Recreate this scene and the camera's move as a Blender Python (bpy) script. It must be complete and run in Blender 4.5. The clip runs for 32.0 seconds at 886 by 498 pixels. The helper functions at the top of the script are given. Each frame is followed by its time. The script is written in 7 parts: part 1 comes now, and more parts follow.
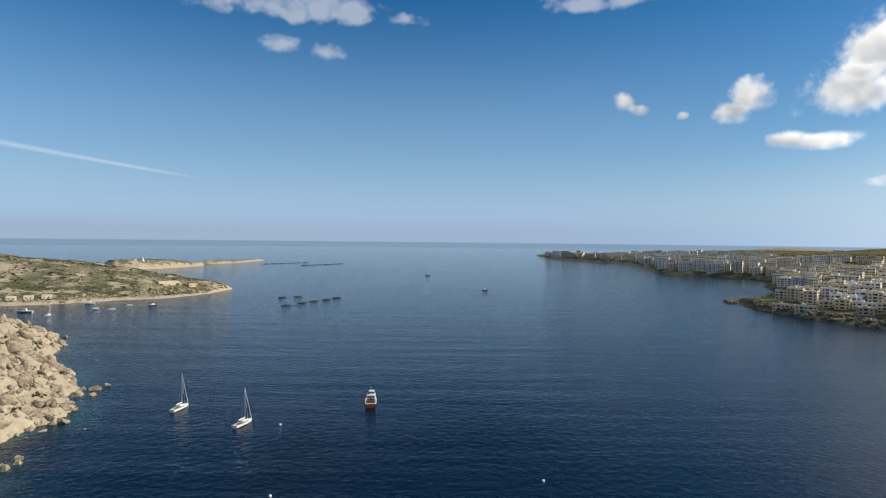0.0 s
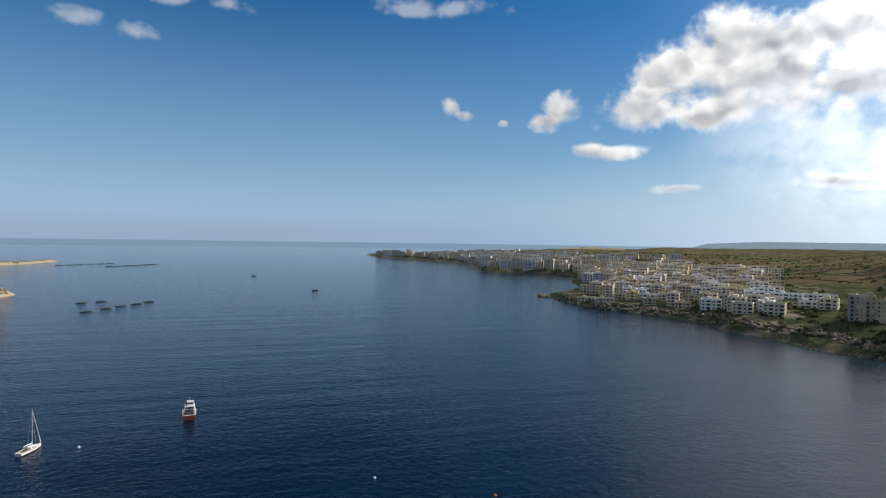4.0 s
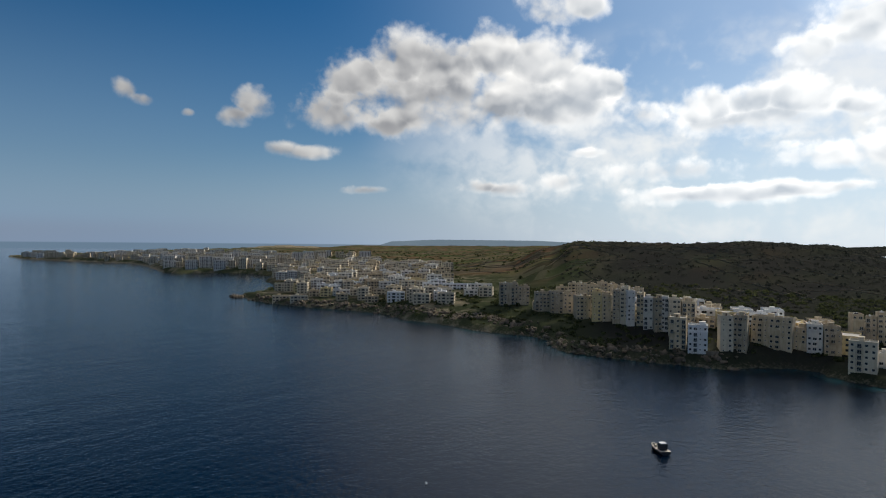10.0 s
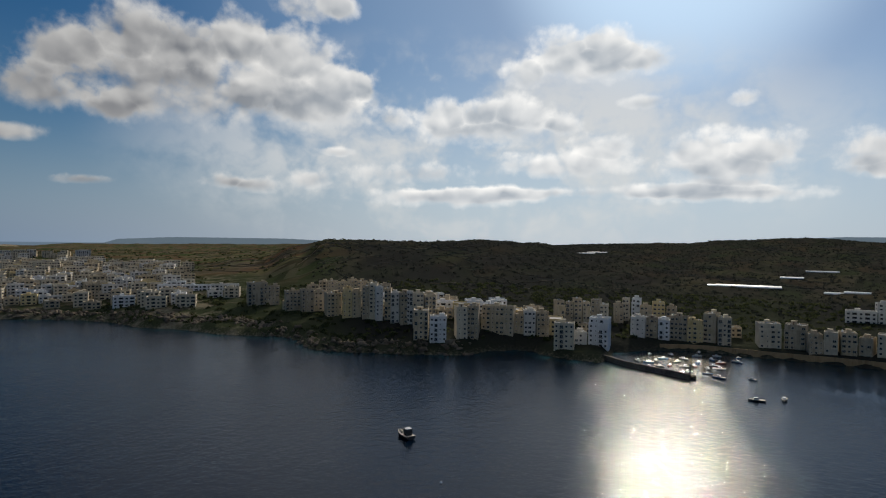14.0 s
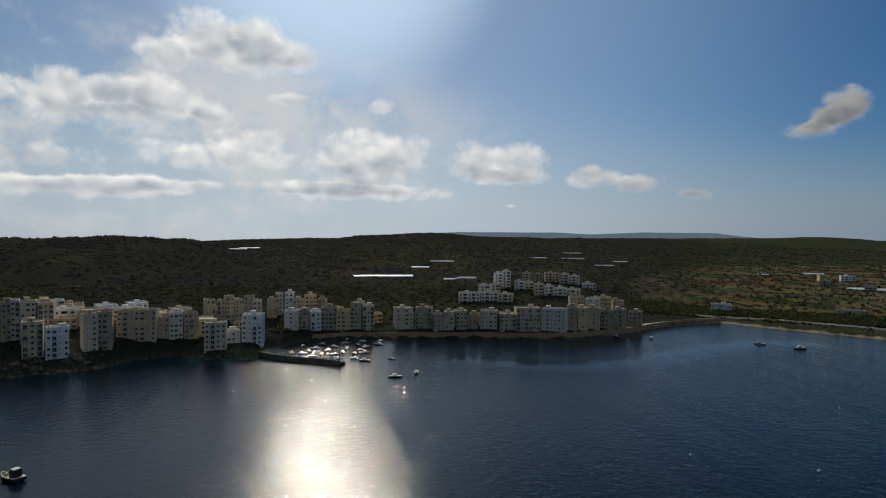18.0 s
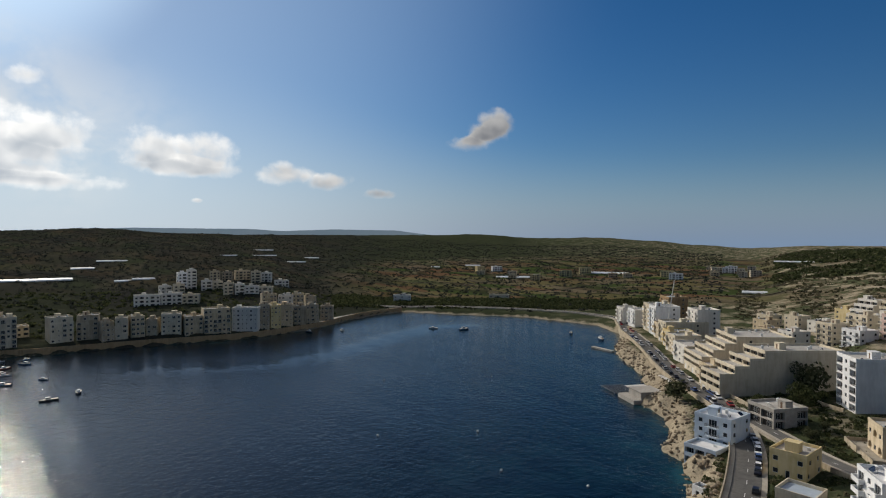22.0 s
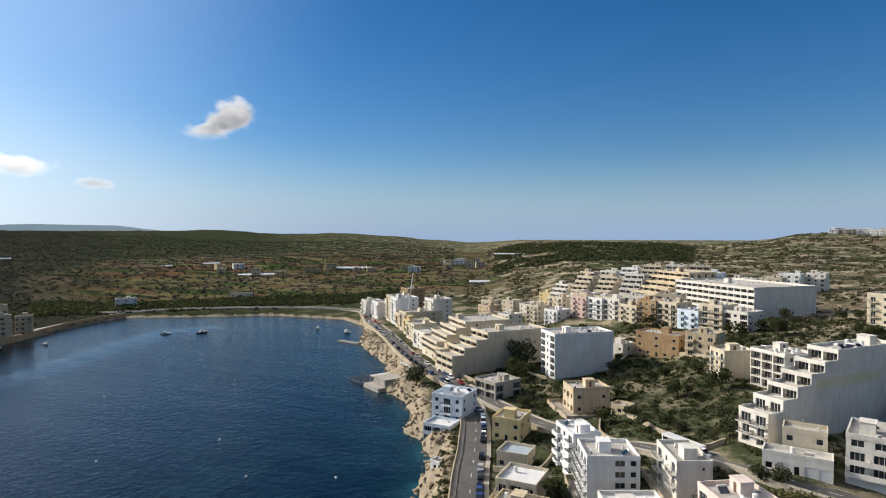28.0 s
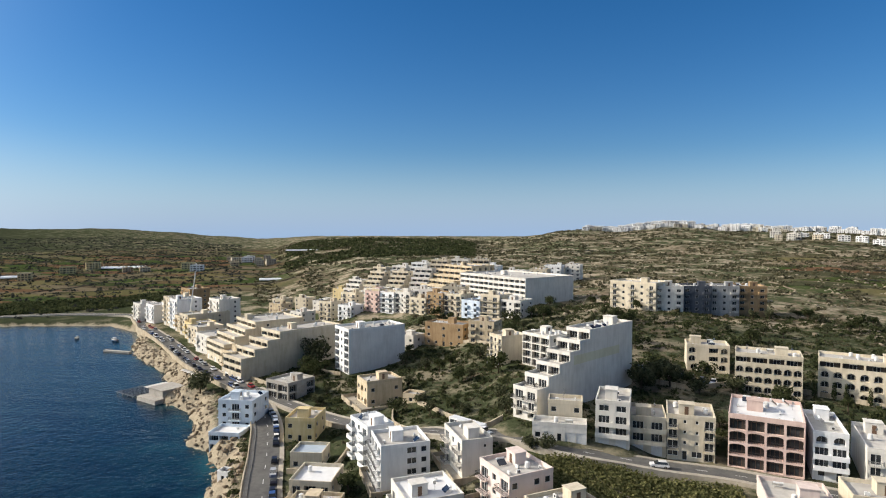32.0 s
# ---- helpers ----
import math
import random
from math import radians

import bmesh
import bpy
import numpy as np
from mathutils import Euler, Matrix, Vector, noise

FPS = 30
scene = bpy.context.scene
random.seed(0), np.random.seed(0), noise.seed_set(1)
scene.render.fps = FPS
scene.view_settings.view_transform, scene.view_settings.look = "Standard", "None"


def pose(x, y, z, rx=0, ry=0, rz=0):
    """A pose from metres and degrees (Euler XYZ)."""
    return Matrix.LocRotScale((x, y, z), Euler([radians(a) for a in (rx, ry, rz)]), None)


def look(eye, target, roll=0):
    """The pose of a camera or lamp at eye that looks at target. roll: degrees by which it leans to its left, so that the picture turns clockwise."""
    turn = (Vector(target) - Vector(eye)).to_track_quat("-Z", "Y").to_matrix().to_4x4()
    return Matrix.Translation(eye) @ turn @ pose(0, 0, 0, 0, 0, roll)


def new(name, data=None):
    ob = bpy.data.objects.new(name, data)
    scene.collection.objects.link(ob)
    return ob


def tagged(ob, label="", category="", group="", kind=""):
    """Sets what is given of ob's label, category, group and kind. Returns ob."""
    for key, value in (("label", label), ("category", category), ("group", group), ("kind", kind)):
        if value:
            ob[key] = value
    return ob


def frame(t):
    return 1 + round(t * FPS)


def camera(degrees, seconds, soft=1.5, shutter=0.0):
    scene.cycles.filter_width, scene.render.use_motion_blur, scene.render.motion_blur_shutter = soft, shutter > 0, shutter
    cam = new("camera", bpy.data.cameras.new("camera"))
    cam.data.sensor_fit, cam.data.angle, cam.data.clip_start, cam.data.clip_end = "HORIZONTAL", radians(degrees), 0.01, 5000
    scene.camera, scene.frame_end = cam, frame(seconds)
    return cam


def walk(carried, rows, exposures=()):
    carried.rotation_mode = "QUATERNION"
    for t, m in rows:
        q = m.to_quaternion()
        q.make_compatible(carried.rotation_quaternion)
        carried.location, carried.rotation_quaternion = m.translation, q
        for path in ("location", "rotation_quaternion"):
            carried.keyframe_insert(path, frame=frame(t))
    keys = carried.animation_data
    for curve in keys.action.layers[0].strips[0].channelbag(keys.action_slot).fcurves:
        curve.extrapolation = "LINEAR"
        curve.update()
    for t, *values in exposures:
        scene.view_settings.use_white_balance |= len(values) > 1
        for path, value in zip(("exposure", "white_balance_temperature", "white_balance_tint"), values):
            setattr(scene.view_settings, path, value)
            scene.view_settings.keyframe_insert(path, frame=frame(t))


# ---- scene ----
cam = camera(73.94, 32.0, soft=1.1)
H = 70.0
ROWS = [
    (0.0, pose(0, 0, H, 89.07, -0.61, 0.00)),
    (0.5, pose(0, 0, H, 89.11, -0.56, -2.50)),
    (1.0, pose(0, 0, H, 89.13, -0.54, -4.57)),
    (1.5, pose(0, 0, H, 89.14, -0.56, -6.17)),
    (2.0, pose(0, 0, H, 89.14, -0.60, -7.85)),
    (2.5, pose(0, 0, H, 89.16, -0.64, -9.80)),
    (3.0, pose(0, 0, H, 89.17, -0.68, -11.81)),
    (3.5, pose(0, 0, H, 89.17, -0.76, -14.06)),
    (5.5, pose(0, 0, H, 89.26, -0.72, -23.20)),
    (6.0, pose(0, 0, H, 89.29, -0.67, -25.65)),
    (6.5, pose(0, 0, H, 89.31, -0.67, -28.30)),
    (7.0, pose(0, 0, H, 89.33, -0.70, -30.79)),
    (7.5, pose(0, 0, H, 89.34, -0.70, -33.61)),
    (8.0, pose(0, 0, H, 89.35, -0.66, -36.18)),
    (8.5, pose(0, 0, H, 89.36, -0.63, -38.62)),
    (9.0, pose(0, 0, H, 89.36, -0.64, -40.77)),
    (9.5, pose(0, 0, H, 89.36, -0.63, -43.14)),
    (10.0, pose(0, 0, H, 89.36, -0.59, -45.46)),
    (10.5, pose(0, 0, H, 89.36, -0.58, -47.98)),
    (11.0, pose(0, 0, H, 89.38, -0.62, -50.28)),
    (11.5, pose(0, 0, H, 89.40, -0.64, -52.84)),
    (12.0, pose(0, 0, H, 89.41, -0.64, -55.44)),
    (12.5, pose(0, 0, H, 89.41, -0.64, -58.46)),
    (13.0, pose(0, 0, H, 89.42, -0.66, -61.58)),
    (13.5, pose(0, 0, H, 89.42, -0.67, -65.15)),
    (14.0, pose(0, 0, H, 89.42, -0.65, -69.37)),
    (14.5, pose(0, 0, H, 89.44, -0.60, -74.28)),
    (16.5, pose(0, 0, H, 89.29, -0.24, -90.27)),
    (17.0, pose(0, 0, H, 89.27, -0.16, -94.46)),
    (17.5, pose(0, 0, H, 89.24, -0.13, -98.70)),
    (18.0, pose(0, 0, H, 89.19, -0.14, -102.26)),
    (18.5, pose(0, 0, H, 89.13, -0.13, -105.97)),
    (19.0, pose(0, 0, H, 89.10, -0.09, -109.00)),
    (19.5, pose(0, 0, H, 89.06, -0.04, -111.54)),
    (20.0, pose(0, 0, H, 89.03, -0.03, -113.88)),
    (20.5, pose(0, 0, H, 89.00, -0.07, -117.80)),
    (21.0, pose(0, 0, H, 88.97, -0.12, -125.93)),
    (21.5, pose(0, 0, H, 88.95, -0.14, -129.25)),
    (22.0, pose(0, 0, H, 88.93, -0.12, -131.56)),
    (22.5, pose(0, 0, H, 88.90, -0.10, -132.81)),
    (23.0, pose(0, 0, H, 88.83, -0.10, -134.55)),
    (23.5, pose(0, 0, H, 88.77, -0.12, -136.45)),
    (24.0, pose(0, 0, H, 88.72, -0.12, -138.67)),
    (24.5, pose(0, 0, H, 88.69, -0.08, -140.70)),
    (25.0, pose(0, 0, H, 88.67, -0.06, -142.91)),
    (25.5, pose(0, 0, H, 88.63, -0.06, -144.98)),
    (27.5, pose(0, 0, H, 88.55, 0.03, -153.68)),
    (28.0, pose(0, 0, H, 88.53, 0.01, -155.96)),
    (28.5, pose(0, 0, H, 88.50, 0.01, -158.19)),
    (29.0, pose(0, 0, H, 88.46, 0.00, -160.52)),
    (29.5, pose(0, 0, H, 88.41, 0.00, -162.84)),
    (30.0, pose(0, 0, H, 88.36, 0.00, -165.43)),
    (30.5, pose(0, 0, H, 88.32, -0.02, -168.00)),
    (31.0, pose(0, 0, H, 88.27, -0.05, -170.87)),
    (31.5, pose(0, 0, H, 88.23, -0.09, -173.26)),
    (32.0, pose(0, 0, H, 88.17, -0.13, -175.89)),
]
walk(cam, ROWS, exposures=[(0, 0.25), (3, 0.2), (6, -0.05), (9, -0.35), (13, -0.8), (17, -1.05), (19, -1.0), (21, -0.85), (24, -0.3), (28, 0.05), (32, 0.2)])

# ---- sky, clouds, sun ----
SUN_AZ, SUN_EL = 91.0, 28.0


class Nodes:
    """Short hand for building a node tree."""

    def __init__(self, tree):
        self.t = tree
        tree.nodes.clear()

    def add(self, kind, **props):
        n = self.t.nodes.new(kind)
        for k, v in props.items():
            setattr(n, k, v)
        return n

    def put(self, sock, v):
        if isinstance(v, bpy.types.NodeSocket):
            self.t.links.new(v, sock)
        elif isinstance(v, tuple) and len(v) == 3 and sock.type == "RGBA":
            sock.default_value = (*v, 1)
        else:
            sock.default_value = v

    def m(self, op, a, b=0.0, c=0.0, clamp=False):
        n = self.add("ShaderNodeMath", operation=op, use_clamp=clamp)
        for i, v in enumerate((a, b, c)):
            self.put(n.inputs[i], v)
        return n.outputs[0]

    def vec(self, op, a, b):
        n = self.add("ShaderNodeVectorMath", operation=op)
        self.put(n.inputs[0], a), self.put(n.inputs[1], b)
        return n.outputs[0]

    def step(self, v, lo, hi, a=0.0, b=1.0):
        n = self.add("ShaderNodeMapRange", interpolation_type="SMOOTHSTEP")
        for i, x in enumerate((v, lo, hi, a, b)):
            self.put(n.inputs[i], x)
        return n.outputs[0]

    def noise(self, vec, scale, detail=4.0, rough=0.5, warp=0.0):
        n = self.add("ShaderNodeTexNoise")
        if vec is not None:
            self.put(n.inputs["Vector"], vec)
        for k, v in (("Scale", scale), ("Detail", detail), ("Roughness", rough), ("Distortion", warp)):
            n.inputs[k].default_value = v
        return n.outputs[0]

    def mix(self, f, a, b, kind="MIX"):
        n = self.add("ShaderNodeMix", data_type="RGBA", blend_type=kind)
        self.put(n.inputs[0], f), self.put(n.inputs[6], a), self.put(n.inputs[7], b)
        return n.outputs[2]


world = bpy.data.worlds.new("sky")
scene.world = world
world.use_nodes = True
N = Nodes(world.node_tree)
sky = N.add("ShaderNodeTexSky", sky_type="NISHITA", sun_disc=False)
sky.sun_elevation, sky.sun_rotation = radians(SUN_EL), radians(SUN_AZ)
sky.altitude, sky.air_density, sky.dust_density, sky.ozone_density = 50, 1.0, 0.3, 4.0
way = N.add("ShaderNodeTexCoord").outputs["Generated"]
sep = N.add("ShaderNodeSeparateXYZ")
N.put(sep.inputs[0], way)
raw_az = N.m("MULTIPLY", N.m("ARCTAN2", sep.outputs[0], sep.outputs[1]), 57.2958)
azim = N.m("ADD", raw_az, N.m("MULTIPLY", N.m("LESS_THAN", raw_az, -130.0), 360.0))
elev = N.m("MULTIPLY", N.m("ARCSINE", sep.outputs[2]), 57.2958)
fluff = N.vec("MULTIPLY", way, (1.0, 1.0, 1.35))


def billow(v, parts=((13.0, 1.0), (31.0, 0.55), (70.0, 0.28))):
    """Round heads on round heads, as in heaped cloud."""
    out = None
    for scale, k in parts:
        n = N.add("ShaderNodeTexVoronoi", feature="SMOOTH_F1")
        N.put(n.inputs["Vector"], v)
        n.inputs["Scale"].default_value, n.inputs["Smoothness"].default_value = scale, 0.35
        one = N.m("MULTIPLY", N.m("SUBTRACT", 0.42, n.outputs["Distance"]), k)
        out = one if out is None else N.m("ADD", out, one)
    return out


warp = N.add("ShaderNodeTexNoise")
N.put(warp.inputs["Vector"], way)
warp.inputs["Scale"].default_value, warp.inputs["Detail"].default_value = 14.0, 3.0
swirl = N.vec("MULTIPLY", N.vec("SUBTRACT", warp.outputs["Color"], (0.5, 0.5, 0.5)), (0.06, 0.06, 0.06))
fluff = N.vec("ADD", fluff, swirl)
fine = N.noise(way, 40.0, 6.0, 0.6)
ragged = N.noise(N.vec("ADD", way, (5.0, 2.0, 1.0)), 15.0, 7.0, 0.62)
puff = N.m("ADD", billow(fluff), N.m("MULTIPLY", N.m("SUBTRACT", fine, 0.5), 0.8))
HEADS = ((13.0, 1.0), (31.0, 0.6))
lit = N.m("SUBTRACT", billow(fluff, HEADS), billow(N.vec("ADD", fluff, (0.010, -0.002, 0.020)), HEADS))
bend = N.m("MULTIPLY", N.m("SUBTRACT", N.noise(way, 9.0, 4.0, 0.6), 0.5), 2.6)
bend_up = N.m("MULTIPLY", N.m("SUBTRACT", N.noise(N.vec("ADD", way, (3.0, 1.0, 2.0)), 11.0, 4.0, 0.6), 0.5), 1.6)


def clouds(lobes):
    """How deep in a cloud a direction is, how much cloud lies there and how high in it: lobes at an azimuth and elevation with half their width and height."""
    best = total = heights = None
    for az, el, w, h in lobes:
        w, h = w * 1.15, h * 1.2
        a = N.m("MULTIPLY", N.m("SUBTRACT", N.m("MULTIPLY_ADD", bend, min(1.0, w / 3.5), azim), az), 1 / w)
        e = N.m("MULTIPLY", N.m("SUBTRACT", N.m("MULTIPLY_ADD", bend_up, min(1.0, h / 2.2), elev), el), 1 / h)
        f = N.m("MAXIMUM", e, N.m("MULTIPLY", e, -1.2))
        k = N.m("SUBTRACT", 1.0, N.m("MULTIPLY_ADD", a, a, N.m("MULTIPLY", f, f)))
        g = N.m("MAXIMUM", N.m("ADD", k, 0.4), 0.0)
        if best is None:
            best, total, heights = k, g, N.m("MULTIPLY", g, e)
        else:
            best, total, heights = N.m("MAXIMUM", best, k), N.m("ADD", total, g), N.m("MULTIPLY_ADD", g, e, heights)
    return best, total, heights


HEAP = [(46.2, 12.9, 12.7, 3.22), (33.8, 11.8, 3.7, 1.95), (36.6, 15.2, 3.3, 2.26), (41.0, 17.1, 3.7, 2.58), (45.6, 16.4, 3.8, 2.91), (50.4, 17.7, 3.2, 2.47), (55.1, 17.0, 3.5, 2.86),
        (59.1, 14.7, 3.1, 2.39), (61.6, 14.6, 1.9, 1.87), (40.2, 11.0, 2.7, 1.37), (56.0, 12.8, 5.8, 2.3)]
SMALL = [(27.5, 12.3, 2.1, 1.5), (25.7, 11.1, 1.7, 1.1), (17.1, 12.7, 1.0, 0.95), (18.5, 12.0, 1.0, 0.6), (32.0, 8.4, 3.7, 0.8), (38.2, 4.9, 2.5, 0.5), (22.0, 11.2, 0.6, 0.43), (48.9, 5.5, 1.9, 0.85),
         (51.8, 5.1, 2.4, 0.8), (56.9, 5.9, 2.3, 1.1), (56.2, 21.5, 3.6, 1.93), (59.1, 21.3, 1.7, 1.58), (59.0, 8.6, 1.8, 0.5)]
SUNNY = [(80.1, 17.9, 3.3, 2.04), (84.5, 18.3, 2.8, 1.71), (87.3, 16.7, 3.3, 1.43), (76.9, 15.7, 2.2, 1.41), (83.0, 16.3, 5.2, 1.67), (88.5, 12.9, 2.3, 0.74), (69.6, 12.0, 2.7, 1.99), (72.8, 12.5, 2.6, 1.88),
         (76.9, 12.2, 3.3, 1.97), (80.7, 11.2, 2.1, 1.14), (73.4, 10.5, 6.5, 1.37), (64.0, 11.6, 2.5, 1.26), (84.1, 8.9, 2.7, 1.55), (81.0, 7.4, 6.8, 1.27), (66.9, 6.6, 6.0, 1.19)]
LOW = [(92.7, 8.4, 2.8, 2.07), (97.8, 8.4, 2.9, 1.8), (95.4, 6.5, 6.0, 1.85), (89.2, 4.9, 11.6, 0.82), (96.2, 12.7, 1.4, 0.74), (74.0, 4.7, 9.2, 0.87), (105.0, 7.4, 2.7, 2.04), (109.2, 7.4, 2.7, 2.03),
       (107.4, 6.1, 4.8, 0.86), (116.8, 5.9, 2.4, 1.0), (120.8, 5.3, 2.4, 0.88), (125.4, 4.2, 1.8, 0.55), (108.9, 3.3, 0.5, 0.27), (134.1, 9.1, 2.1, 0.9), (136.8, 10.7, 1.8, 1.35), (135.7, 9.9, 2.3, 1.1),
       (94.9, 4.4, 7.0, 0.76), (70.2, 4.4, 7.1, 1.11)]
thick, mass, rises = clouds(HEAP + SMALL + SUNNY + LOW)
wisp, _, _ = clouds([(-16.9, 21.0, 9.9, 1.72), (-9.1, 20.5, 1.8, 1.32), (-11.2, 17.0, 1.8, 0.98), (-15.9, 17.4, 2.0, 0.86), (-3.6, 20.1, 2.3, 0.77), (16.5, 21.3, 7.0, 0.9)])
trail_el = N.m("ABSOLUTE", N.m("SUBTRACT", elev, N.m("MULTIPLY_ADD", azim, -0.13, 2.35)))
trail = N.m("MULTIPLY", N.step(trail_el, N.m("MULTIPLY_ADD", azim, -0.012, -0.1), 0.0), N.m("MULTIPLY", N.step(azim, -21.0, -28.0), N.step(azim, -70.0, -60.0)))
level = N.m("DIVIDE", rises, N.m("MAXIMUM", mass, 0.05))
deep = N.m("ADD", N.m("MULTIPLY_ADD", N.m("SUBTRACT", ragged, 0.5), 2.2, thick), N.m("MULTIPLY_ADD", puff, 0.9, N.step(mass, 1.3, 3.2, 0.0, 0.75)))
cover = N.m("MULTIPLY", N.step(deep, -0.12, N.m("ADD", N.step(level, -0.6, 0.5, 0.45, 0.0), N.step(mass, 0.9, 2.4, 0.95, 0.42))), N.step(mass, 0.3, 1.6, 0.8, 1.0))
core = N.step(N.m("ADD", N.m("MULTIPLY_ADD", puff, 0.25, thick), N.m("MULTIPLY", N.m("SUBTRACT", ragged, 0.5), 0.9)), 0.05, 0.85)
sunward = N.step(N.m("ABSOLUTE", N.m("SUBTRACT", azim, SUN_AZ - 7)), 6.0, 70.0, 1.0, 0.0)
white = N.mix(sunward, (0.76, 0.75, 0.73), (1.85, 1.83, 1.78))
grey = N.mix(N.step(sunward, 0.35, 1.0), (0.31, 0.325, 0.36), (0.78, 0.86, 0.95))
body = N.m("MULTIPLY", N.step(mass, 0.4, 3.2, 0.4, 1.0), N.step(level, 1.1, -0.2))
dim = N.m("SUBTRACT", N.m("MULTIPLY", core, body), N.m("MULTIPLY", lit, 0.65), clamp=True)
cloud = N.mix(dim, white, grey)
air = N.vec("SCALE", sky.outputs[0], (0, 0, 0))
air.node.inputs["Scale"].default_value = 0.085
tint = N.add("ShaderNodeHueSaturation")
N.put(tint.inputs["Saturation"], N.step(azim, 90.0, 150.0, 1.38, 1.27))
N.put(tint.inputs["Color"], N.mix(1.0, air, N.mix(N.step(azim, 70.0, 150.0), (1.05, 1.0, 0.97), (0.98, 1.0, 1.08)), "MULTIPLY"))
haze = N.m("MULTIPLY", N.step(elev, -2.0, N.m("MULTIPLY_ADD", sunward, 12.0, 8.0), 1.0, 0.0), 0.95)
hazed = N.mix(haze, tint.outputs[0], N.mix(sunward, (0.30, 0.44, 0.66), (0.85, 0.97, 1.06)))
around = N.step(azim, -125.0, -80.0)
milk = N.m("MULTIPLY", N.step(elev, 24.0, 0.0), N.m("MULTIPLY", N.step(azim, 75.0, 0.0), around))
hazed = N.mix(N.m("MULTIPLY", milk, 0.62), hazed, (0.27, 0.42, 0.62))
band = N.m("MULTIPLY", N.step(elev, 0.6, 2.4, 1.0, 0.0), N.step(azim, 40.0, 0.0))
hazed = N.mix(N.m("MULTIPLY", band, 0.5), hazed, (0.29, 0.33, 0.43))
veil = N.m("MULTIPLY", N.step(N.m("ADD", wisp, N.m("MULTIPLY", puff, 1.3)), 0.0, 1.0), 0.5)
hazed = N.mix(veil, hazed, (0.60, 0.62, 0.66))
hazed = N.mix(N.m("MULTIPLY", trail, 0.3), hazed, (0.7, 0.74, 0.8))
away = N.step(N.m("ABSOLUTE", N.m("SUBTRACT", azim, SUN_AZ - 16)), 22.0, 75.0)
hazed = N.mix(N.m("MULTIPLY", N.m("MULTIPLY", N.step(elev, 21.5, 32.0), away), 1.0), hazed, N.mix(1.0, hazed, (0.22, 0.34, 0.52), "MULTIPLY"))
sun_way = N.add("ShaderNodeVectorMath", operation="DOT_PRODUCT")
N.put(sun_way.inputs[0], way)
sun_way.inputs[1].default_value = (math.sin(radians(SUN_AZ)) * math.cos(radians(SUN_EL)), math.cos(radians(SUN_AZ)) * math.cos(radians(SUN_EL)), math.sin(radians(SUN_EL)))
near_sun = sun_way.outputs["Value"]
aureole = N.m("ADD", N.m("MULTIPLY", N.m("POWER", N.step(near_sun, 0.55, 1.0), 1.6), 0.30), N.m("MULTIPLY", N.step(near_sun, 0.955, 1.0), 0.75), clamp=True)
hazed = N.mix(aureole, hazed, (1.05, 1.38, 1.75))
# unseen bright cloud above and behind, added to fill shade and brighten the sea
field = N.m("ADD", N.noise(fluff, 3.2, 5.0, 0.6), N.m("MULTIPLY", puff, 0.12))
fill_cloud = N.m("ADD", N.m("MULTIPLY", N.step(azim, 28.0, 48.0), N.step(azim, 112.0, 98.0)), N.m("ADD", N.step(azim, 200.0, 225.0), N.step(azim, -55.0, -85.0)), clamp=True)
high = N.m("MULTIPLY", N.step(elev, 23.5, 31.0), fill_cloud)
more = N.m("MULTIPLY", high, N.step(field, 0.33, 0.52))
hazed = N.mix(more, hazed, N.mix(N.step(N.m("ABSOLUTE", N.m("SUBTRACT", azim, SUN_AZ - 12)), 15.0, 90.0, 1.0, 0.0), (0.85, 0.84, 0.82), (3.4, 3.3, 3.2)))
# thin bright mist between the clouds towards the sun
mist_az = N.m("MULTIPLY", N.m("SUBTRACT", azim, 74.0), 1 / 38)
mist_el = N.m("MULTIPLY", N.m("SUBTRACT", elev, 9.0), 1 / 12)
mist = N.step(N.m("ADD", N.m("MULTIPLY", mist_az, mist_az), N.m("MULTIPLY", mist_el, mist_el)), 1.0, 0.0)
mist = N.m("MULTIPLY", mist, N.step(N.m("ADD", N.noise(fluff, 5.0, 5.0, 0.6), N.m("MULTIPLY", puff, 0.2)), 0.3, 0.62))
hazed = N.mix(N.m("MULTIPLY", mist, 0.8), hazed, (1.3, 1.3, 1.27))
top = N.mix(cover, hazed, cloud)
far_sea = N.m("MULTIPLY", N.step(elev, -0.34, -0.22, 1.0, 0.0), N.m("MULTIPLY", N.step(azim, 44.0, 40.0), around))
top = N.mix(far_sea, top, N.mix(sunward, (0.185, 0.28, 0.39), (0.34, 0.40, 0.46)))
bg = N.add("ShaderNodeBackground")
N.put(bg.inputs[0], top)
bg.inputs[1].default_value = 1.0
N.put(N.add("ShaderNodeOutputWorld").inputs[0], bg.outputs[0])

sun = new("sun", bpy.data.lights.new("sun", "SUN"))
sun.data.energy, sun.data.angle, sun.data.color = 4.7, radians(0.53), (1.0, 0.90, 0.76)
_a, _e = radians(SUN_AZ), radians(SUN_EL)
SUN_DIR = Vector((math.sin(_a) * math.cos(_e), math.cos(_a) * math.cos(_e), math.sin(_e)))
sun.matrix_world = look(SUN_DIR * 500, (0, 0, 0))

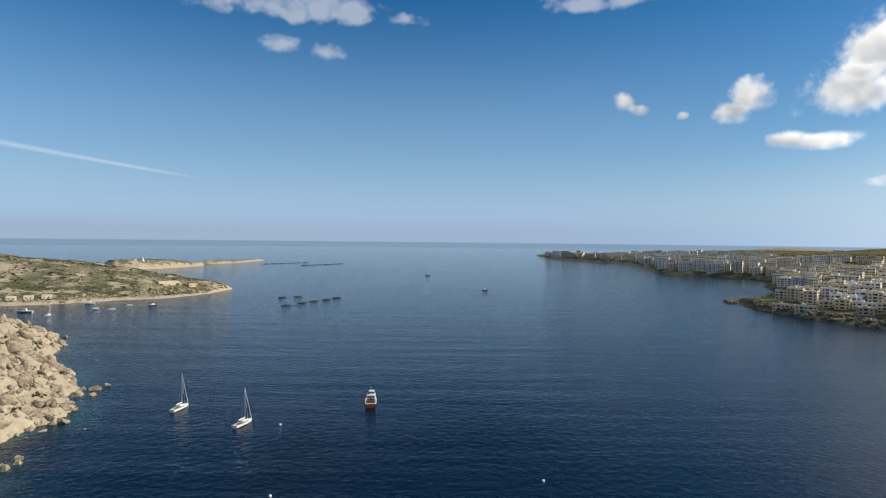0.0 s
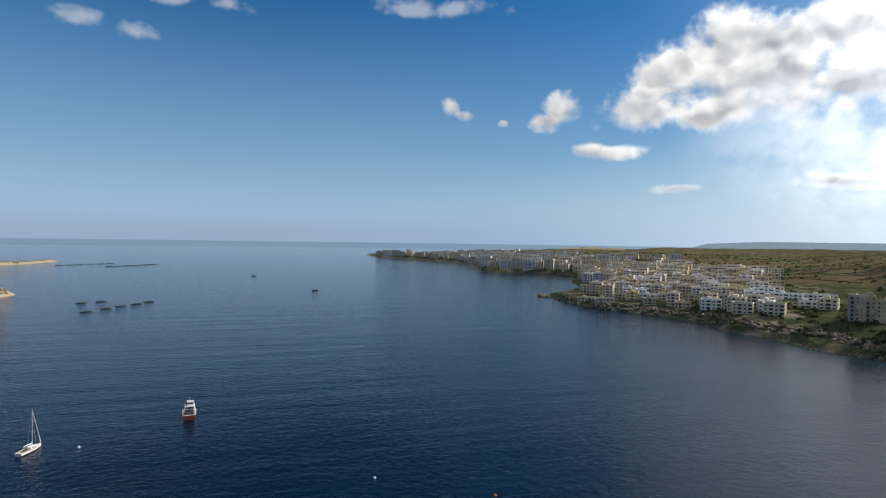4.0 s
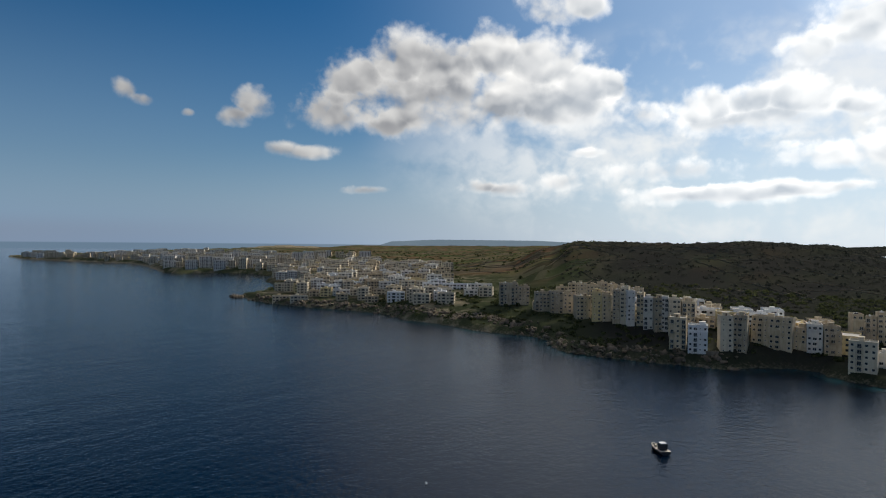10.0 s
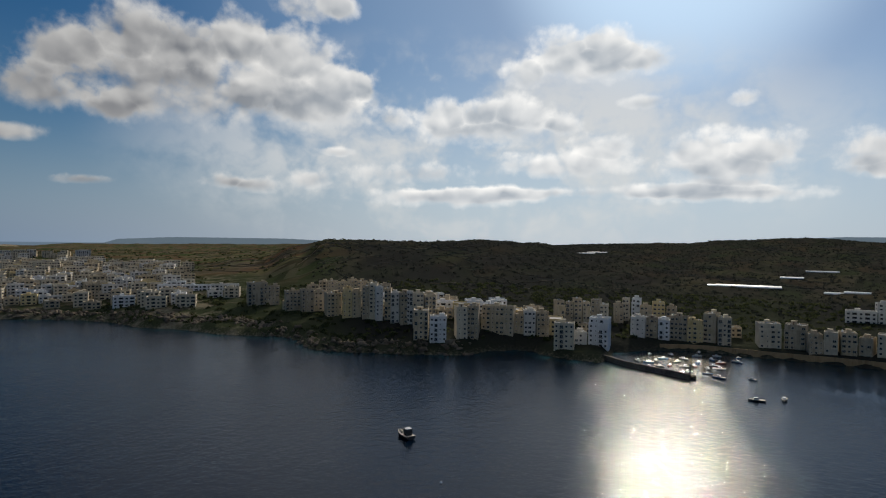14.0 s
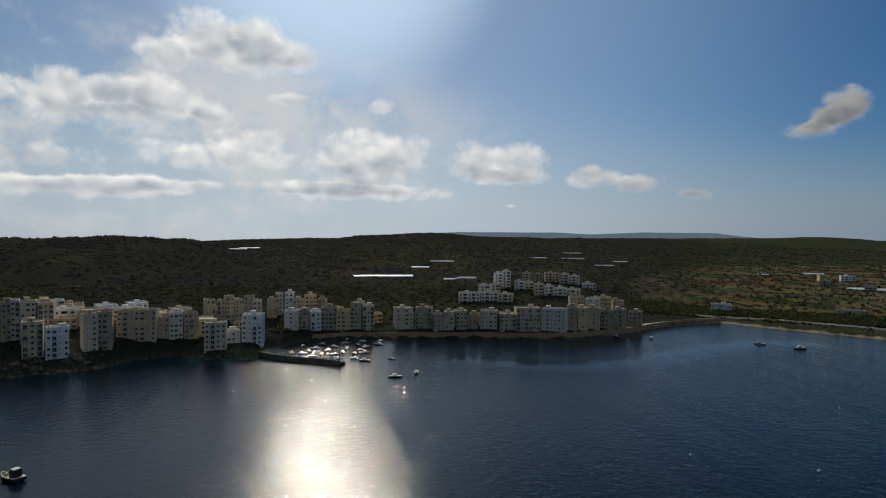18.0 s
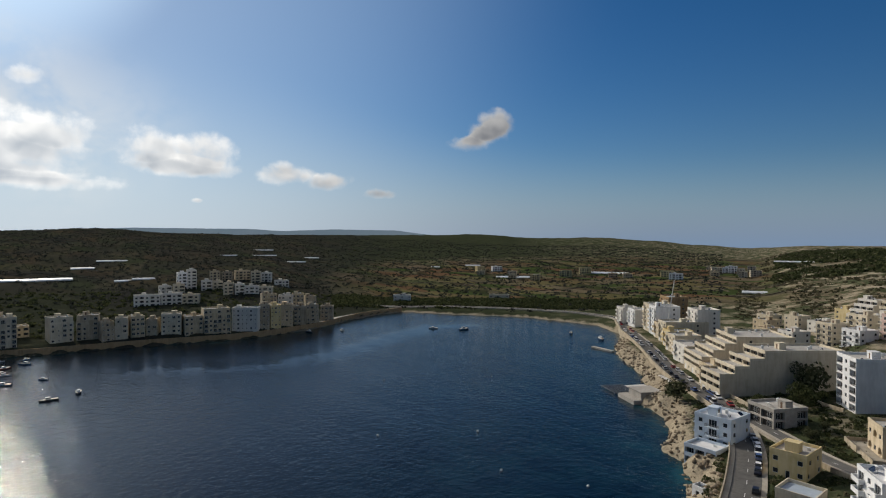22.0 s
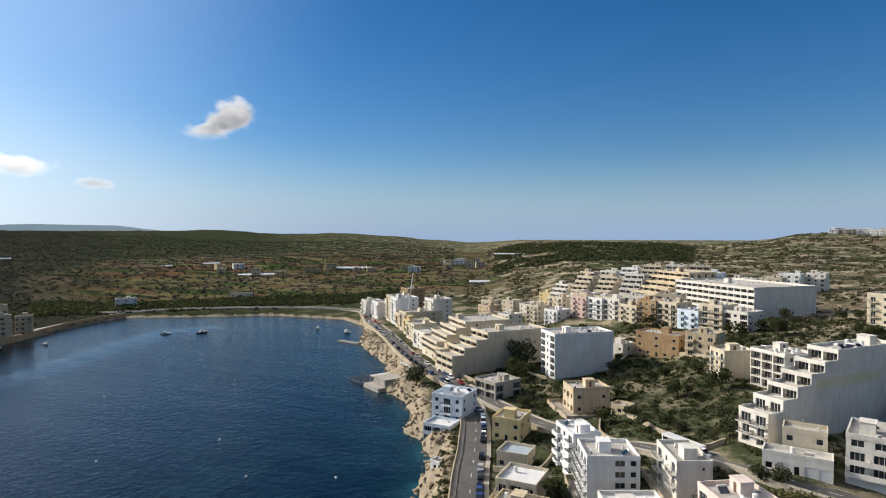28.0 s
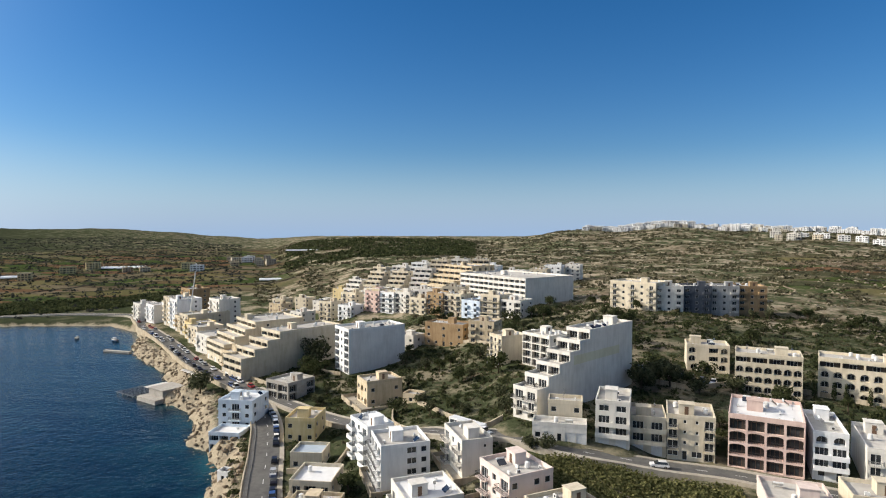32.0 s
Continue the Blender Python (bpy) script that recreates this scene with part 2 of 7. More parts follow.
# ---- materials ----
def material(name, fn, rough=0.8, metal=0.0):
    mat = bpy.data.materials.new(name)
    mat.use_nodes = True
    n = Nodes(mat.node_tree)
    p = n.add("ShaderNodeBsdfPrincipled")
    p.inputs["Roughness"].default_value, p.inputs["Metallic"].default_value = rough, metal
    n.put(n.add("ShaderNodeOutputMaterial").inputs[0], p.outputs[0])
    pos = n.add("ShaderNodeNewGeometry").outputs["Position"]
    fn(n, p, pos)
    return mat


def bump(n, p, h, strength, dist):
    b = n.add("ShaderNodeBump")
    b.inputs["Strength"].default_value, b.inputs["Distance"].default_value = strength, dist
    n.put(b.inputs["Height"], h)
    n.put(p.inputs["Normal"], b.outputs[0])


def attr(n, name):
    return n.add("ShaderNodeAttribute", attribute_name=name).outputs["Fac"]


def ground_look(n, p, pos):
    scrub = n.noise(pos, 0.14, 7, 0.7)
    fine = n.noise(pos, 0.6, 6, 0.7)
    big = n.noise(pos, 0.006, 5, 0.6)
    green = n.mix(fine, (0.028, 0.040, 0.018), (0.095, 0.105, 0.055))
    earth = n.mix(fine, (0.10, 0.078, 0.05), (0.25, 0.20, 0.14))
    rock = n.mix(n.noise(pos, 0.35, 8, 0.7), (0.15, 0.12, 0.08), (0.52, 0.45, 0.33))
    stony = attr(n, "stony")
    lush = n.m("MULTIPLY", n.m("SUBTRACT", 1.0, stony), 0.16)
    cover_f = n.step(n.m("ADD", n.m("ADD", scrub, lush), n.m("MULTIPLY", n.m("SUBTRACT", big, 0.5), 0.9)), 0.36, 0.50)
    # Low stony means scrub; earth and green also darken for the backlit shade.
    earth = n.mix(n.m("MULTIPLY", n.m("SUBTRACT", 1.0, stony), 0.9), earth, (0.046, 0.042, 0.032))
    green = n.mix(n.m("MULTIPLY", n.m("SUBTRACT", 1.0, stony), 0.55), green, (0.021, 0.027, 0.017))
    col = n.mix(cover_f, earth, green)
    bare = n.m("MULTIPLY", n.step(n.m("ADD", n.noise(pos, 0.045, 7, 0.65), n.m("MULTIPLY", fine, 0.15)), 0.55, 0.70), stony)
    col = n.mix(bare, col, rock)
    vor = n.add("ShaderNodeTexVoronoi", distance="CHEBYCHEV")
    turn = n.add("ShaderNodeMapping")
    turn.inputs["Rotation"].default_value, turn.inputs["Scale"].default_value = (0, 0, 0.6), (0.010, 0.026, 0.0)
    n.put(turn.inputs[0], pos)
    n.put(vor.inputs["Vector"], turn.outputs[0])
    vor.inputs["Scale"].default_value = 1.0
    cell = n.add("ShaderNodeSeparateColor")
    n.put(cell.inputs[0], vor.outputs["Color"])
    plot = n.mix(n.step(cell.outputs[0], 0.4, 0.6), (0.055, 0.085, 0.025), (0.17, 0.095, 0.055))
    plot = n.mix(n.step(cell.outputs[1], 0.6, 0.9), plot, (0.17, 0.15, 0.07))
    rows_n = n.noise(turn.outputs[0], 40, 3, 0.6)
    plot = n.mix(n.m("MULTIPLY", rows_n, 0.5), plot, (0.04, 0.04, 0.02))
    plot = n.mix(n.m("MULTIPLY", n.step(vor.outputs["Distance"], 0.40, 0.47), 0.75), plot, n.mix(n.step(cell.outputs[2], 0.4, 0.6), (0.030, 0.034, 0.02), (0.16, 0.13, 0.09)))
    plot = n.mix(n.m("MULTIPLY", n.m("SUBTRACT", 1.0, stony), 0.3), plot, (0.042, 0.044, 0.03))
    col = n.mix(attr(n, "field"), col, plot)
    edge = n.m("ADD", attr(n, "bare"), n.m("MULTIPLY", n.m("SUBTRACT", fine, 0.5), 0.7))
    col = n.mix(n.step(edge, 0.35, 0.65), col, rock)
    # Cloud shadow and scrub's own shade on these hills, painted as a dark tone.
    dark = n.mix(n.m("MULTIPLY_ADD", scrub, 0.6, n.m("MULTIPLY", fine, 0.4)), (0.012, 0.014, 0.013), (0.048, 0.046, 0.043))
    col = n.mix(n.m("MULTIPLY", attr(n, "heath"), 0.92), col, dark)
    n.put(p.inputs["Base Color"], col)
    p.inputs["Roughness"].default_value, p.inputs["Specular IOR Level"].default_value = 1.0, 0.0
    bump(n, p, n.m("ADD", fine, n.m("MULTIPLY", scrub, 2.0)), 0.6, 1.2)


GROUND = material("ground", ground_look)


def sea_look(n, p, pos):
    depth = attr(n, "shallow")
    patch = n.noise(pos, 0.02, 5, 0.6)
    col = n.mix(n.step(patch, 0.45, 0.75), (0.0003, 0.0058, 0.0165), (0.0005, 0.0082, 0.0215))
    shoal = n.m("MULTIPLY", depth, n.m("ADD", n.step(n.noise(pos, 0.05, 5, 0.65), 0.35, 0.7), 0.2), clamp=True)
    col = n.mix(shoal, col, (0.016, 0.066, 0.080))
    n.put(p.inputs["Base Color"], col)
    p.inputs["IOR"].default_value = 1.20
    p.inputs["Specular IOR Level"].default_value = 0.5
    calm = n.step(n.noise(pos, 0.007, 4, 0.6), 0.40, 0.62)
    p.inputs["Roughness"].default_value = 0.07
    long = n.add("ShaderNodeMapping")
    long.inputs["Scale"].default_value = (0.12, 1.0, 1.0)
    long.inputs["Rotation"].default_value = (0, 0, -0.06)
    n.put(long.inputs[0], pos)
    ripple = n.m("MULTIPLY", n.noise(pos, 0.34, 4, 0.66), n.m("MULTIPLY", n.m("MULTIPLY_ADD", calm, -0.05, 0.37), n.m("MULTIPLY_ADD", attr(n, "slick"), -0.75, 1.0)))
    swell = n.m("MULTIPLY", n.noise(long.outputs[0], 0.045, 2, 0.5), 0.55)
    h = n.m("ADD", ripple, n.m("ADD", swell, n.m("MULTIPLY", n.noise(pos, 0.13, 2, 0.5), 0.10)))
    bump(n, p, h, 1.0, 1.0)


SEA = material("sea", sea_look, 0.12)


def plain(name, a, b, scale=1.2, rough=0.85, metal=0.0, relief_m=0.01):
    """Two tones in patches and grain, with a little difference from object to object."""
    def fn(n, p, pos):
        k = n.m("ADD", n.m("MULTIPLY", n.noise(pos, scale, 6, 0.65), 0.65), n.m("MULTIPLY", n.noise(pos, scale * 0.12, 3, 0.5), 0.5))
        k = n.step(k, 0.3, 0.85)
        n.put(p.inputs["Base Color"], n.mix(k, a, b))
        if relief_m:
            bump(n, p, n.noise(pos, scale * 6, 4, 0.6), 0.4, relief_m)
    mat = material(name, fn, rough, metal)
    if rough > 0.7:
        mat.node_tree.nodes["Principled BSDF"].inputs["Specular IOR Level"].default_value = 0.05
    return mat

# ---- the plan: coast and relief ----
COAST_EAST = [(437, 2785), (420, 2480), (444, 2295), (510, 2072), (580, 1848), (557, 1650), (489, 1352), (480, 1243), (541, 1234), (589, 1186), (600, 1121),
              (587, 1032), (510, 935), (490, 880), (492, 806), (520, 775), (450, 745), (397, 715), (347, 697), (333, 632), (333, 595), (337, 565), (346, 523), (357, 496), (363, 470),
              (365, 430), (352, 390), (358, 366), (357, 338), (351, 309), (356, 288), (363, 263), (355, 243), (340, 228), (326, 211),
              (328, 196), (331, 176), (337, 150), (347, 121), (354, 113), (368, 106), (379, 91),
              (380, 80), (368, 70), (363, 54), (359, 35), (396, 30), (418, 5)]
COAST_HEAD = [(425, -25), (417, -58), (409, -105), (399, -141), (394, -174), (400, -212), (410, -242), (426, -271), (440, -310), (441, -340), (384, -372),
              (343, -400), (306, -404), (272, -406), (232, -380), (200, -319), (174, -293), (157, -275), (135, -242), (131, -228),
              (111, -215), (97, -185), (79, -167), (73, -150), (60, -110), (30, -60), (-15, 0), (-62, 70), (-120, 150), (-149, 190)]
COAST_WEST = [(-149, 206), (-146, 218), (-145, 227), (-152, 240), (-164, 252), (-166, 266), (-186, 293), (-202, 305), (-220, 312), (-230, 325), (-226, 340), (-250, 385), (-285, 412),
              (-345, 440), (-480, 480), (-620, 540), (-540, 580), (-434, 577), (-409, 589), (-379, 613), (-355, 638), (-312, 670), (-290, 726),
              (-284, 795), (-330, 860), (-430, 930), (-700, 1150), (-1100, 1500), (-1800, 2300), (-3400, 3700), (-5600, 3700),
              (-5600, -5600), (5600, -5600), (5600, 3500), (1700, 3300)]
ISLE = [(-690, 1216), (-650, 1232), (-612, 1290), (-580, 1410), (-600, 1480), (-690, 1520), (-770, 1400), (-740, 1270)]
ISLET = [(-640, 1540), (-592, 1520), (-560, 1640), (-545, 1800), (-575, 1800), (-640, 1680)]
RELIEF = {}


def relief(az, *pairs):
    RELIEF[az] = pairs


relief(300, (100, 10), (300, 30), (1500, 50), (4900, 50))
relief(316, (230, 6), (340, 38), (430, 26), (700, 8), (950, 46), (1500, 30), (4900, 30))
relief(323, (249, 4), (285, 16), (335, 33), (420, 20), (540, 4), (735, 4), (800, 14), (950, 41), (1500, 25), (4900, 20))
relief(325.2, (269, 3), (300, 12), (350, 27), (420, 16), (500, 6), (730, 4), (790, 12), (930, 38), (1500, 20), (4900, 10))
relief(327.5, (285, 4), (330, 5), (388, 4), (430, 10), (470, 3), (724, 4), (780, 11), (900, 35), (1500, 15), (4900, 10))
relief(331, (300, 3), (740, 3), (780, 10), (870, 30), (1100, 18), (1320, 14), (1400, 21), (1500, 15), (4900, 10))
relief(335, (768, 3), (850, 19), (1000, 10), (1300, 11), (1450, 12), (4900, 10))
relief(337.4, (790, 2), (840, 12), (950, 5), (1400, 9), (1600, 7), (4900, 5))
relief(343, (842, 3), (1000, 3), (1700, 5), (1900, 4), (4900, 3))
relief(9, (2300, 4), (2800, 4), (4900, 4))
relief(15, (1900, 5), (2150, 11), (3000, 12), (4900, 10))
relief(24, (870, 3), (1290, 5), (1400, 10), (2000, 20), (4900, 25))
relief(30, (640, 4), (750, 8), (1035, 5), (1262, 5), (1400, 12), (2500, 25), (3600, 35), (4100, 70), (4500, 74), (4900, 66))
relief(34, (625, 4), (720, 12), (1500, 22), (3000, 30), (4100, 32), (4900, 27))
relief(37.4, (610, 4), (680, 12), (1200, 22), (4000, 44), (4900, 42))
relief(45, (510, 4), (560, 12), (700, 17), (900, 26), (1200, 20), (2500, 24), (4900, 45))
relief(52, (470, 4), (520, 14), (600, 18), (700, 20), (900, 30), (1200, 36), (1600, 26), (4900, 45))
relief(55.5, (430, 4), (480, 12), (600, 19), (900, 48), (1050, 62), (1600, 40), (4900, 50))
relief(58.3, (410, 4), (450, 10), (520, 15), (600, 21), (900, 66), (1000, 73), (1500, 60), (4900, 60))
relief(62.6, (385, 4), (440, 12), (600, 22), (900, 66), (1000, 73), (1500, 60), (4900, 60))
relief(68, (378, 5), (430, 14), (520, 18), (600, 24), (900, 65), (1000, 72), (1500, 60), (4900, 60))
relief(73, (372, 6), (430, 16), (520, 20), (650, 28), (950, 70), (1100, 78), (1600, 60), (4900, 60))
relief(78, (385, 5), (430, 12), (500, 16), (700, 28), (1000, 62), (1200, 72), (1800, 60), (4900, 60))
relief(84, (375, 4), (420, 8), (480, 14), (700, 26), (1000, 42), (1500, 66), (2000, 71), (4900, 70))
relief(91, (380, 3), (415, 4), (440, 6), (500, 14), (700, 24), (1000, 34), (1800, 75), (4900, 75))
relief(97, (425, 4), (470, 8), (600, 18), (800, 26), (1200, 45), (1800, 87), (4900, 90))
relief(101, (424, 4), (500, 10), (700, 21), (760, 23), (1200, 48), (1800, 94), (4900, 95))
relief(107, (425, 5), (470, 9), (700, 26), (1000, 38), (1500, 66), (2000, 82), (4900, 80))
relief(113, (440, 4), (480, 7), (600, 20), (700, 23), (1000, 30), (2000, 78), (4900, 80))
relief(121, (500, 3), (560, 5), (800, 14), (1200, 25), (2200, 79), (4900, 80))
relief(128, (560, 2.5), (650, 4), (900, 8), (1500, 25), (2500, 81), (4900, 80))
relief(135, (545, 2.5), (650, 4), (900, 7), (1400, 16), (2000, 38), (2800, 87), (4900, 85))
relief(141, (540, 2.5), (650, 4), (1000, 7), (1600, 20), (2800, 65), (4900, 70))
relief(146, (505, 2.5), (560, 4), (900, 6), (1500, 14), (2800, 72), (4900, 70))
relief(151, (260, 5), (440, 6), (900, 8), (1600, 16), (2800, 57), (4900, 50))
relief(155, (170, 5), (300, 7), (450, 7), (900, 10), (1800, 18), (3000, 22), (4900, 20))
relief(159, (150, 5), (250, 8), (500, 8), (900, 10), (2000, 14), (2500, 13), (4900, 0))
relief(164, (140, 6), (250, 9), (400, 12), (600, 18), (1200, 39), (1500, 42), (4900, 20))
relief(168.6, (130, 8), (250, 10), (350, 18), (420, 25), (600, 27), (1200, 46), (1500, 46), (4900, 20))
relief(175.7, (120, 9), (150, 13), (250, 14), (330, 22), (420, 32), (600, 32), (1000, 38), (1500, 45), (4900, 20))
relief(179.5, (120, 10), (145, 16), (200, 16), (350, 26), (450, 34), (700, 34), (1600, 36), (4900, 20))
relief(183.3, (120, 12), (150, 19), (200, 20), (350, 28), (500, 30), (800, 36), (1500, 46), (4900, 20))
relief(187.6, (120, 13), (150, 20), (200, 21), (300, 28), (470, 29), (900, 41), (1500, 67), (4900, 50))
relief(192, (116, 10), (150, 19), (190, 20), (290, 31), (400, 31), (800, 36), (1600, 68), (4900, 60))
relief(197, (116, 9), (136, 14), (190, 19), (290, 31), (400, 32), (800, 37), (1600, 78), (1800, 87), (4900, 70))
relief(202, (116, 9), (136, 14.5), (190, 19), (290, 28), (400, 31), (700, 35), (1500, 66), (1900, 76), (4900, 70))
relief(208, (116, 9), (136, 14.5), (190, 18), (290, 26), (400, 31), (800, 38), (1500, 62), (2000, 68), (4900, 60))
relief(214, (120, 13), (190, 17), (300, 26), (600, 31), (2000, 62), (4900, 60))
relief(240, (120, 14), (300, 28), (1500, 60), (4900, 60))
AZ_KEYS = sorted(RELIEF)


def shore(x, y):
    """Metres inland from the nearest coast, negative at sea; for arrays."""
    x, y = np.asarray(x, float), np.asarray(y, float)
    best = np.full(x.shape, 1e9)
    inside = np.zeros(x.shape, bool)
    for poly in (COAST_EAST + COAST_HEAD + COAST_WEST, ISLE, ISLET):
        for (ax, ay), (bx, by) in zip(poly, poly[1:] + poly[:1]):
            dx, dy = bx - ax, by - ay
            k = np.clip(((x - ax) * dx + (y - ay) * dy) / (dx * dx + dy * dy), 0, 1)
            best = np.minimum(best, (x - ax - k * dx) ** 2 + (y - ay - k * dy) ** 2)
            if ay != by:
                inside ^= ((ay > y) != (by > y)) & (x < dx * (y - ay) / dy + ax)
    return np.where(inside, 1, -1) * np.sqrt(best)


def wave(x, y, s, seed):
    """Smooth random relief of wavelength about s, from -1 to 1."""
    out = np.zeros(np.shape(x))
    rng = np.random.RandomState(seed)
    for _ in range(9):
        a, f, p = rng.uniform(0, 6.3), rng.uniform(0.7, 1.7) * 6.283 / s, rng.uniform(0, 6.3)
        out = out + np.sin((x * math.cos(a) + y * math.sin(a)) * f + p)
    return out / 4.5


def height(x, y):
    """The ground's height; for arrays."""
    x, y = np.asarray(x, float), np.asarray(y, float)
    az, r = np.degrees(np.arctan2(x, y)) % 360, np.hypot(x, y)
    flat_az, flat_r = az.ravel(), r.ravel()
    keys = AZ_KEYS + [AZ_KEYS[0] + 360]
    prof = [np.interp(flat_r, *zip(*RELIEF[k % 360])) for k in keys]
    z = np.zeros(flat_r.shape)
    for i in range(len(keys) - 1):
        a, b = keys[i], keys[i + 1]
        w = flat_az if a < 360 else flat_az + 360
        w = np.where(flat_az < keys[0], flat_az + 360, flat_az)
        sel = (w >= a) & (w < b)
        k = (w[sel] - a) / (b - a)
        k = k * k * (3 - 2 * k)
        z[sel] = prof[i][sel] * (1 - k) + prof[i + 1][sel] * k
    z = z.reshape(x.shape)
    d = shore(x, y) + wave(x, y, 14, 3) * 1.6 + wave(x, y, 5, 4) * 0.8
    rough = np.clip(r / 400, 0.5, 3.0)
    z = z + wave(x, y, 60, 5) * 0.5 * rough * np.clip((r - 350) / 400, 0, 1) + wave(x, y, 220, 6) * 1.6 * np.clip((r - 500) / 700, 0, 1.5)
    crag = np.clip((az - 311) / 3, 0, 1) * np.clip((332 - az) / 2, 0, 1) * (r < 490)
    z = z + crag * (wave(x, y, 26, 31) * 1.6 + wave(x, y, 9, 32) * 0.9)
    return np.where(d > 0, np.minimum(z, 0.3 + d * np.where((r > 1150) & (az > 328), 1.35, np.where((az > 310) & (r < 480), 0.8, 0.55)) + 1.2 * np.clip(d / 4, 0, 1)), np.maximum(-8, d * 0.4 - 0.2)), d


def ground(x, y):
    return float(height(np.array([x]), np.array([y]))[0][0])


def sheet(name, rings, angles, fn, attrs):
    """A polar sheet round the origin; fn gives z and the named attributes."""
    A, R = np.meshgrid(np.radians(angles), rings)
    X, Y = R * np.sin(A), R * np.cos(A)
    z, vals = fn(X, Y)
    n, k = len(rings), len(angles)
    co = np.stack([X, Y, z], -1).reshape(-1, 3)
    i = np.arange(n - 1)[:, None] * k + np.arange(k)[None, :]
    j = np.arange(n - 1)[:, None] * k + (np.arange(k)[None, :] + 1) % k
    quads = np.stack([i, j, j + k, i + k], -1).reshape(-1, 4)[:, ::-1]
    me = bpy.data.meshes.new(name)
    me.vertices.add(len(co)), me.loops.add(quads.size), me.polygons.add(len(quads))
    me.vertices.foreach_set("co", co.ravel())
    me.loops.foreach_set("vertex_index", quads.ravel().astype(np.int32))
    me.polygons.foreach_set("loop_start", np.arange(0, quads.size, 4, dtype=np.int32))
    me.polygons.foreach_set("use_smooth", np.ones(len(quads), bool))
    me.update(calc_edges=True)
    for key, v in zip(attrs, vals):
        me.attributes.new(key, "FLOAT", "POINT").data.foreach_set("value", v.ravel().astype(np.float32))
    return new(name, me)


ANGLES = np.concatenate([np.arange(-40, 217, 0.3), np.arange(217, 320, 3.0)])

# ---- ground and sea ----
def land(X, Y):
    z, d = height(X, Y)
    az, r = np.degrees(np.arctan2(X, Y)) % 360, np.hypot(X, Y)
    valley = np.clip((az - 118) / 6, 0, 1) * np.clip((166 - az) / 8, 0, 1) * np.clip((r - 600) / 60, 0, 1) * np.clip((1900 - r) / 300, 0, 1)
    valley *= np.clip((22 - z) / 8, 0, 1)
    plain_n = np.clip((az - 28) / 3, 0, 1) * np.clip((57 - az) / 2, 0, 1) * np.clip((r - 800) / 60, 0, 1)
    east = np.clip((az - 80) / 6, 0, 1) * np.clip((122 - az) / 4, 0, 1) * np.clip((r - 620) / 80, 0, 1) * 0.75
    west = np.clip((az - 203) / 3, 0, 1) * np.clip((r - 420) / 60, 0, 1) * np.clip((900 - r) / 100, 0, 1) * (az < 260)
    hill = np.clip((az - 50) / 3, 0, 1) * np.clip((80 - az) / 5, 0, 1) * np.clip((r - 640) / 80, 0, 1) * 0.45
    field = np.clip(valley * 1.0 + plain_n * 0.8 + east * 0.7 + west + hill, 0, 1)
    bare = np.clip(1 - d / 16, 0, 1) * np.where(r < 900, 1, 0.6)
    bare = np.where((az > 20) & (az < 118), bare * 0.45, bare)
    bare = np.where((az > 117) & (az < 148) & (r > 380), np.clip(1 - d / 5, 0, 1) * 0.8, bare)
    bare = np.where((az > 316) & (az < 332) & (r < 480), np.maximum(bare, 0.62), bare)
    bare = np.where((d > 30) & (r > 3400) & (az > 27) & (az < 33.5), 0.52, bare)
    # Sunward hills get a low value: scrub, plus shade put into the colour.
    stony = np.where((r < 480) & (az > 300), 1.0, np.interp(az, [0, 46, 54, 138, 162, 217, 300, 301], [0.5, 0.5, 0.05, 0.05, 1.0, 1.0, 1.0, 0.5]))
    stony = np.where(valley > 0.3, 0.55, stony) * np.ones_like(r)
    stony = np.where((az > 154) & (az < 217) & (r < 300), 0.55, stony)
    # Share of hill shade painted in across the bay, by bearing and range.
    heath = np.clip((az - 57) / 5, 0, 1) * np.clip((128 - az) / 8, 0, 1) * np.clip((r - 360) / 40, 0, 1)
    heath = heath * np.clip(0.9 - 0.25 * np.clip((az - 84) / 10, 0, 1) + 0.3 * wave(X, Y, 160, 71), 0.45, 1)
    stony = np.where((az > 314) & (az < 345), 1.0, stony)
    bare = np.where((r > 600) & (az > 300), np.clip(1 - d / 5, 0, 1), bare)
    bare = np.where((r > 1150) & (az > 328) & (d < 11), 1.0, bare)
    head = (az > 312) & (az < 345) & (r > 600) & (r < 1150)
    bare = np.where(head, np.maximum(bare, 0.36 + 0.14 * wave(X, Y, 90, 72) + 0.10 * np.clip((z - 10) / 25, 0, 1)), bare)
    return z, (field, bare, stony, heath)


RINGS = np.concatenate([[0.5, 20, 40, 60], 80 * 1.0125 ** np.arange(332)])
RINGS = np.append(RINGS[RINGS < 4880], 4900)
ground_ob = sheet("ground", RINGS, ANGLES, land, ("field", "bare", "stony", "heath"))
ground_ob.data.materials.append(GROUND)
tagged(ground_ob, "dry limestone hills with dark scrub, fields, rocky shore and painted-in hill shade", "ground", kind="structure")


SLICK = [(337, -326), (350, -302), (332, -246), (310, -193), (306, -149), (314, -121), (341, -84)]


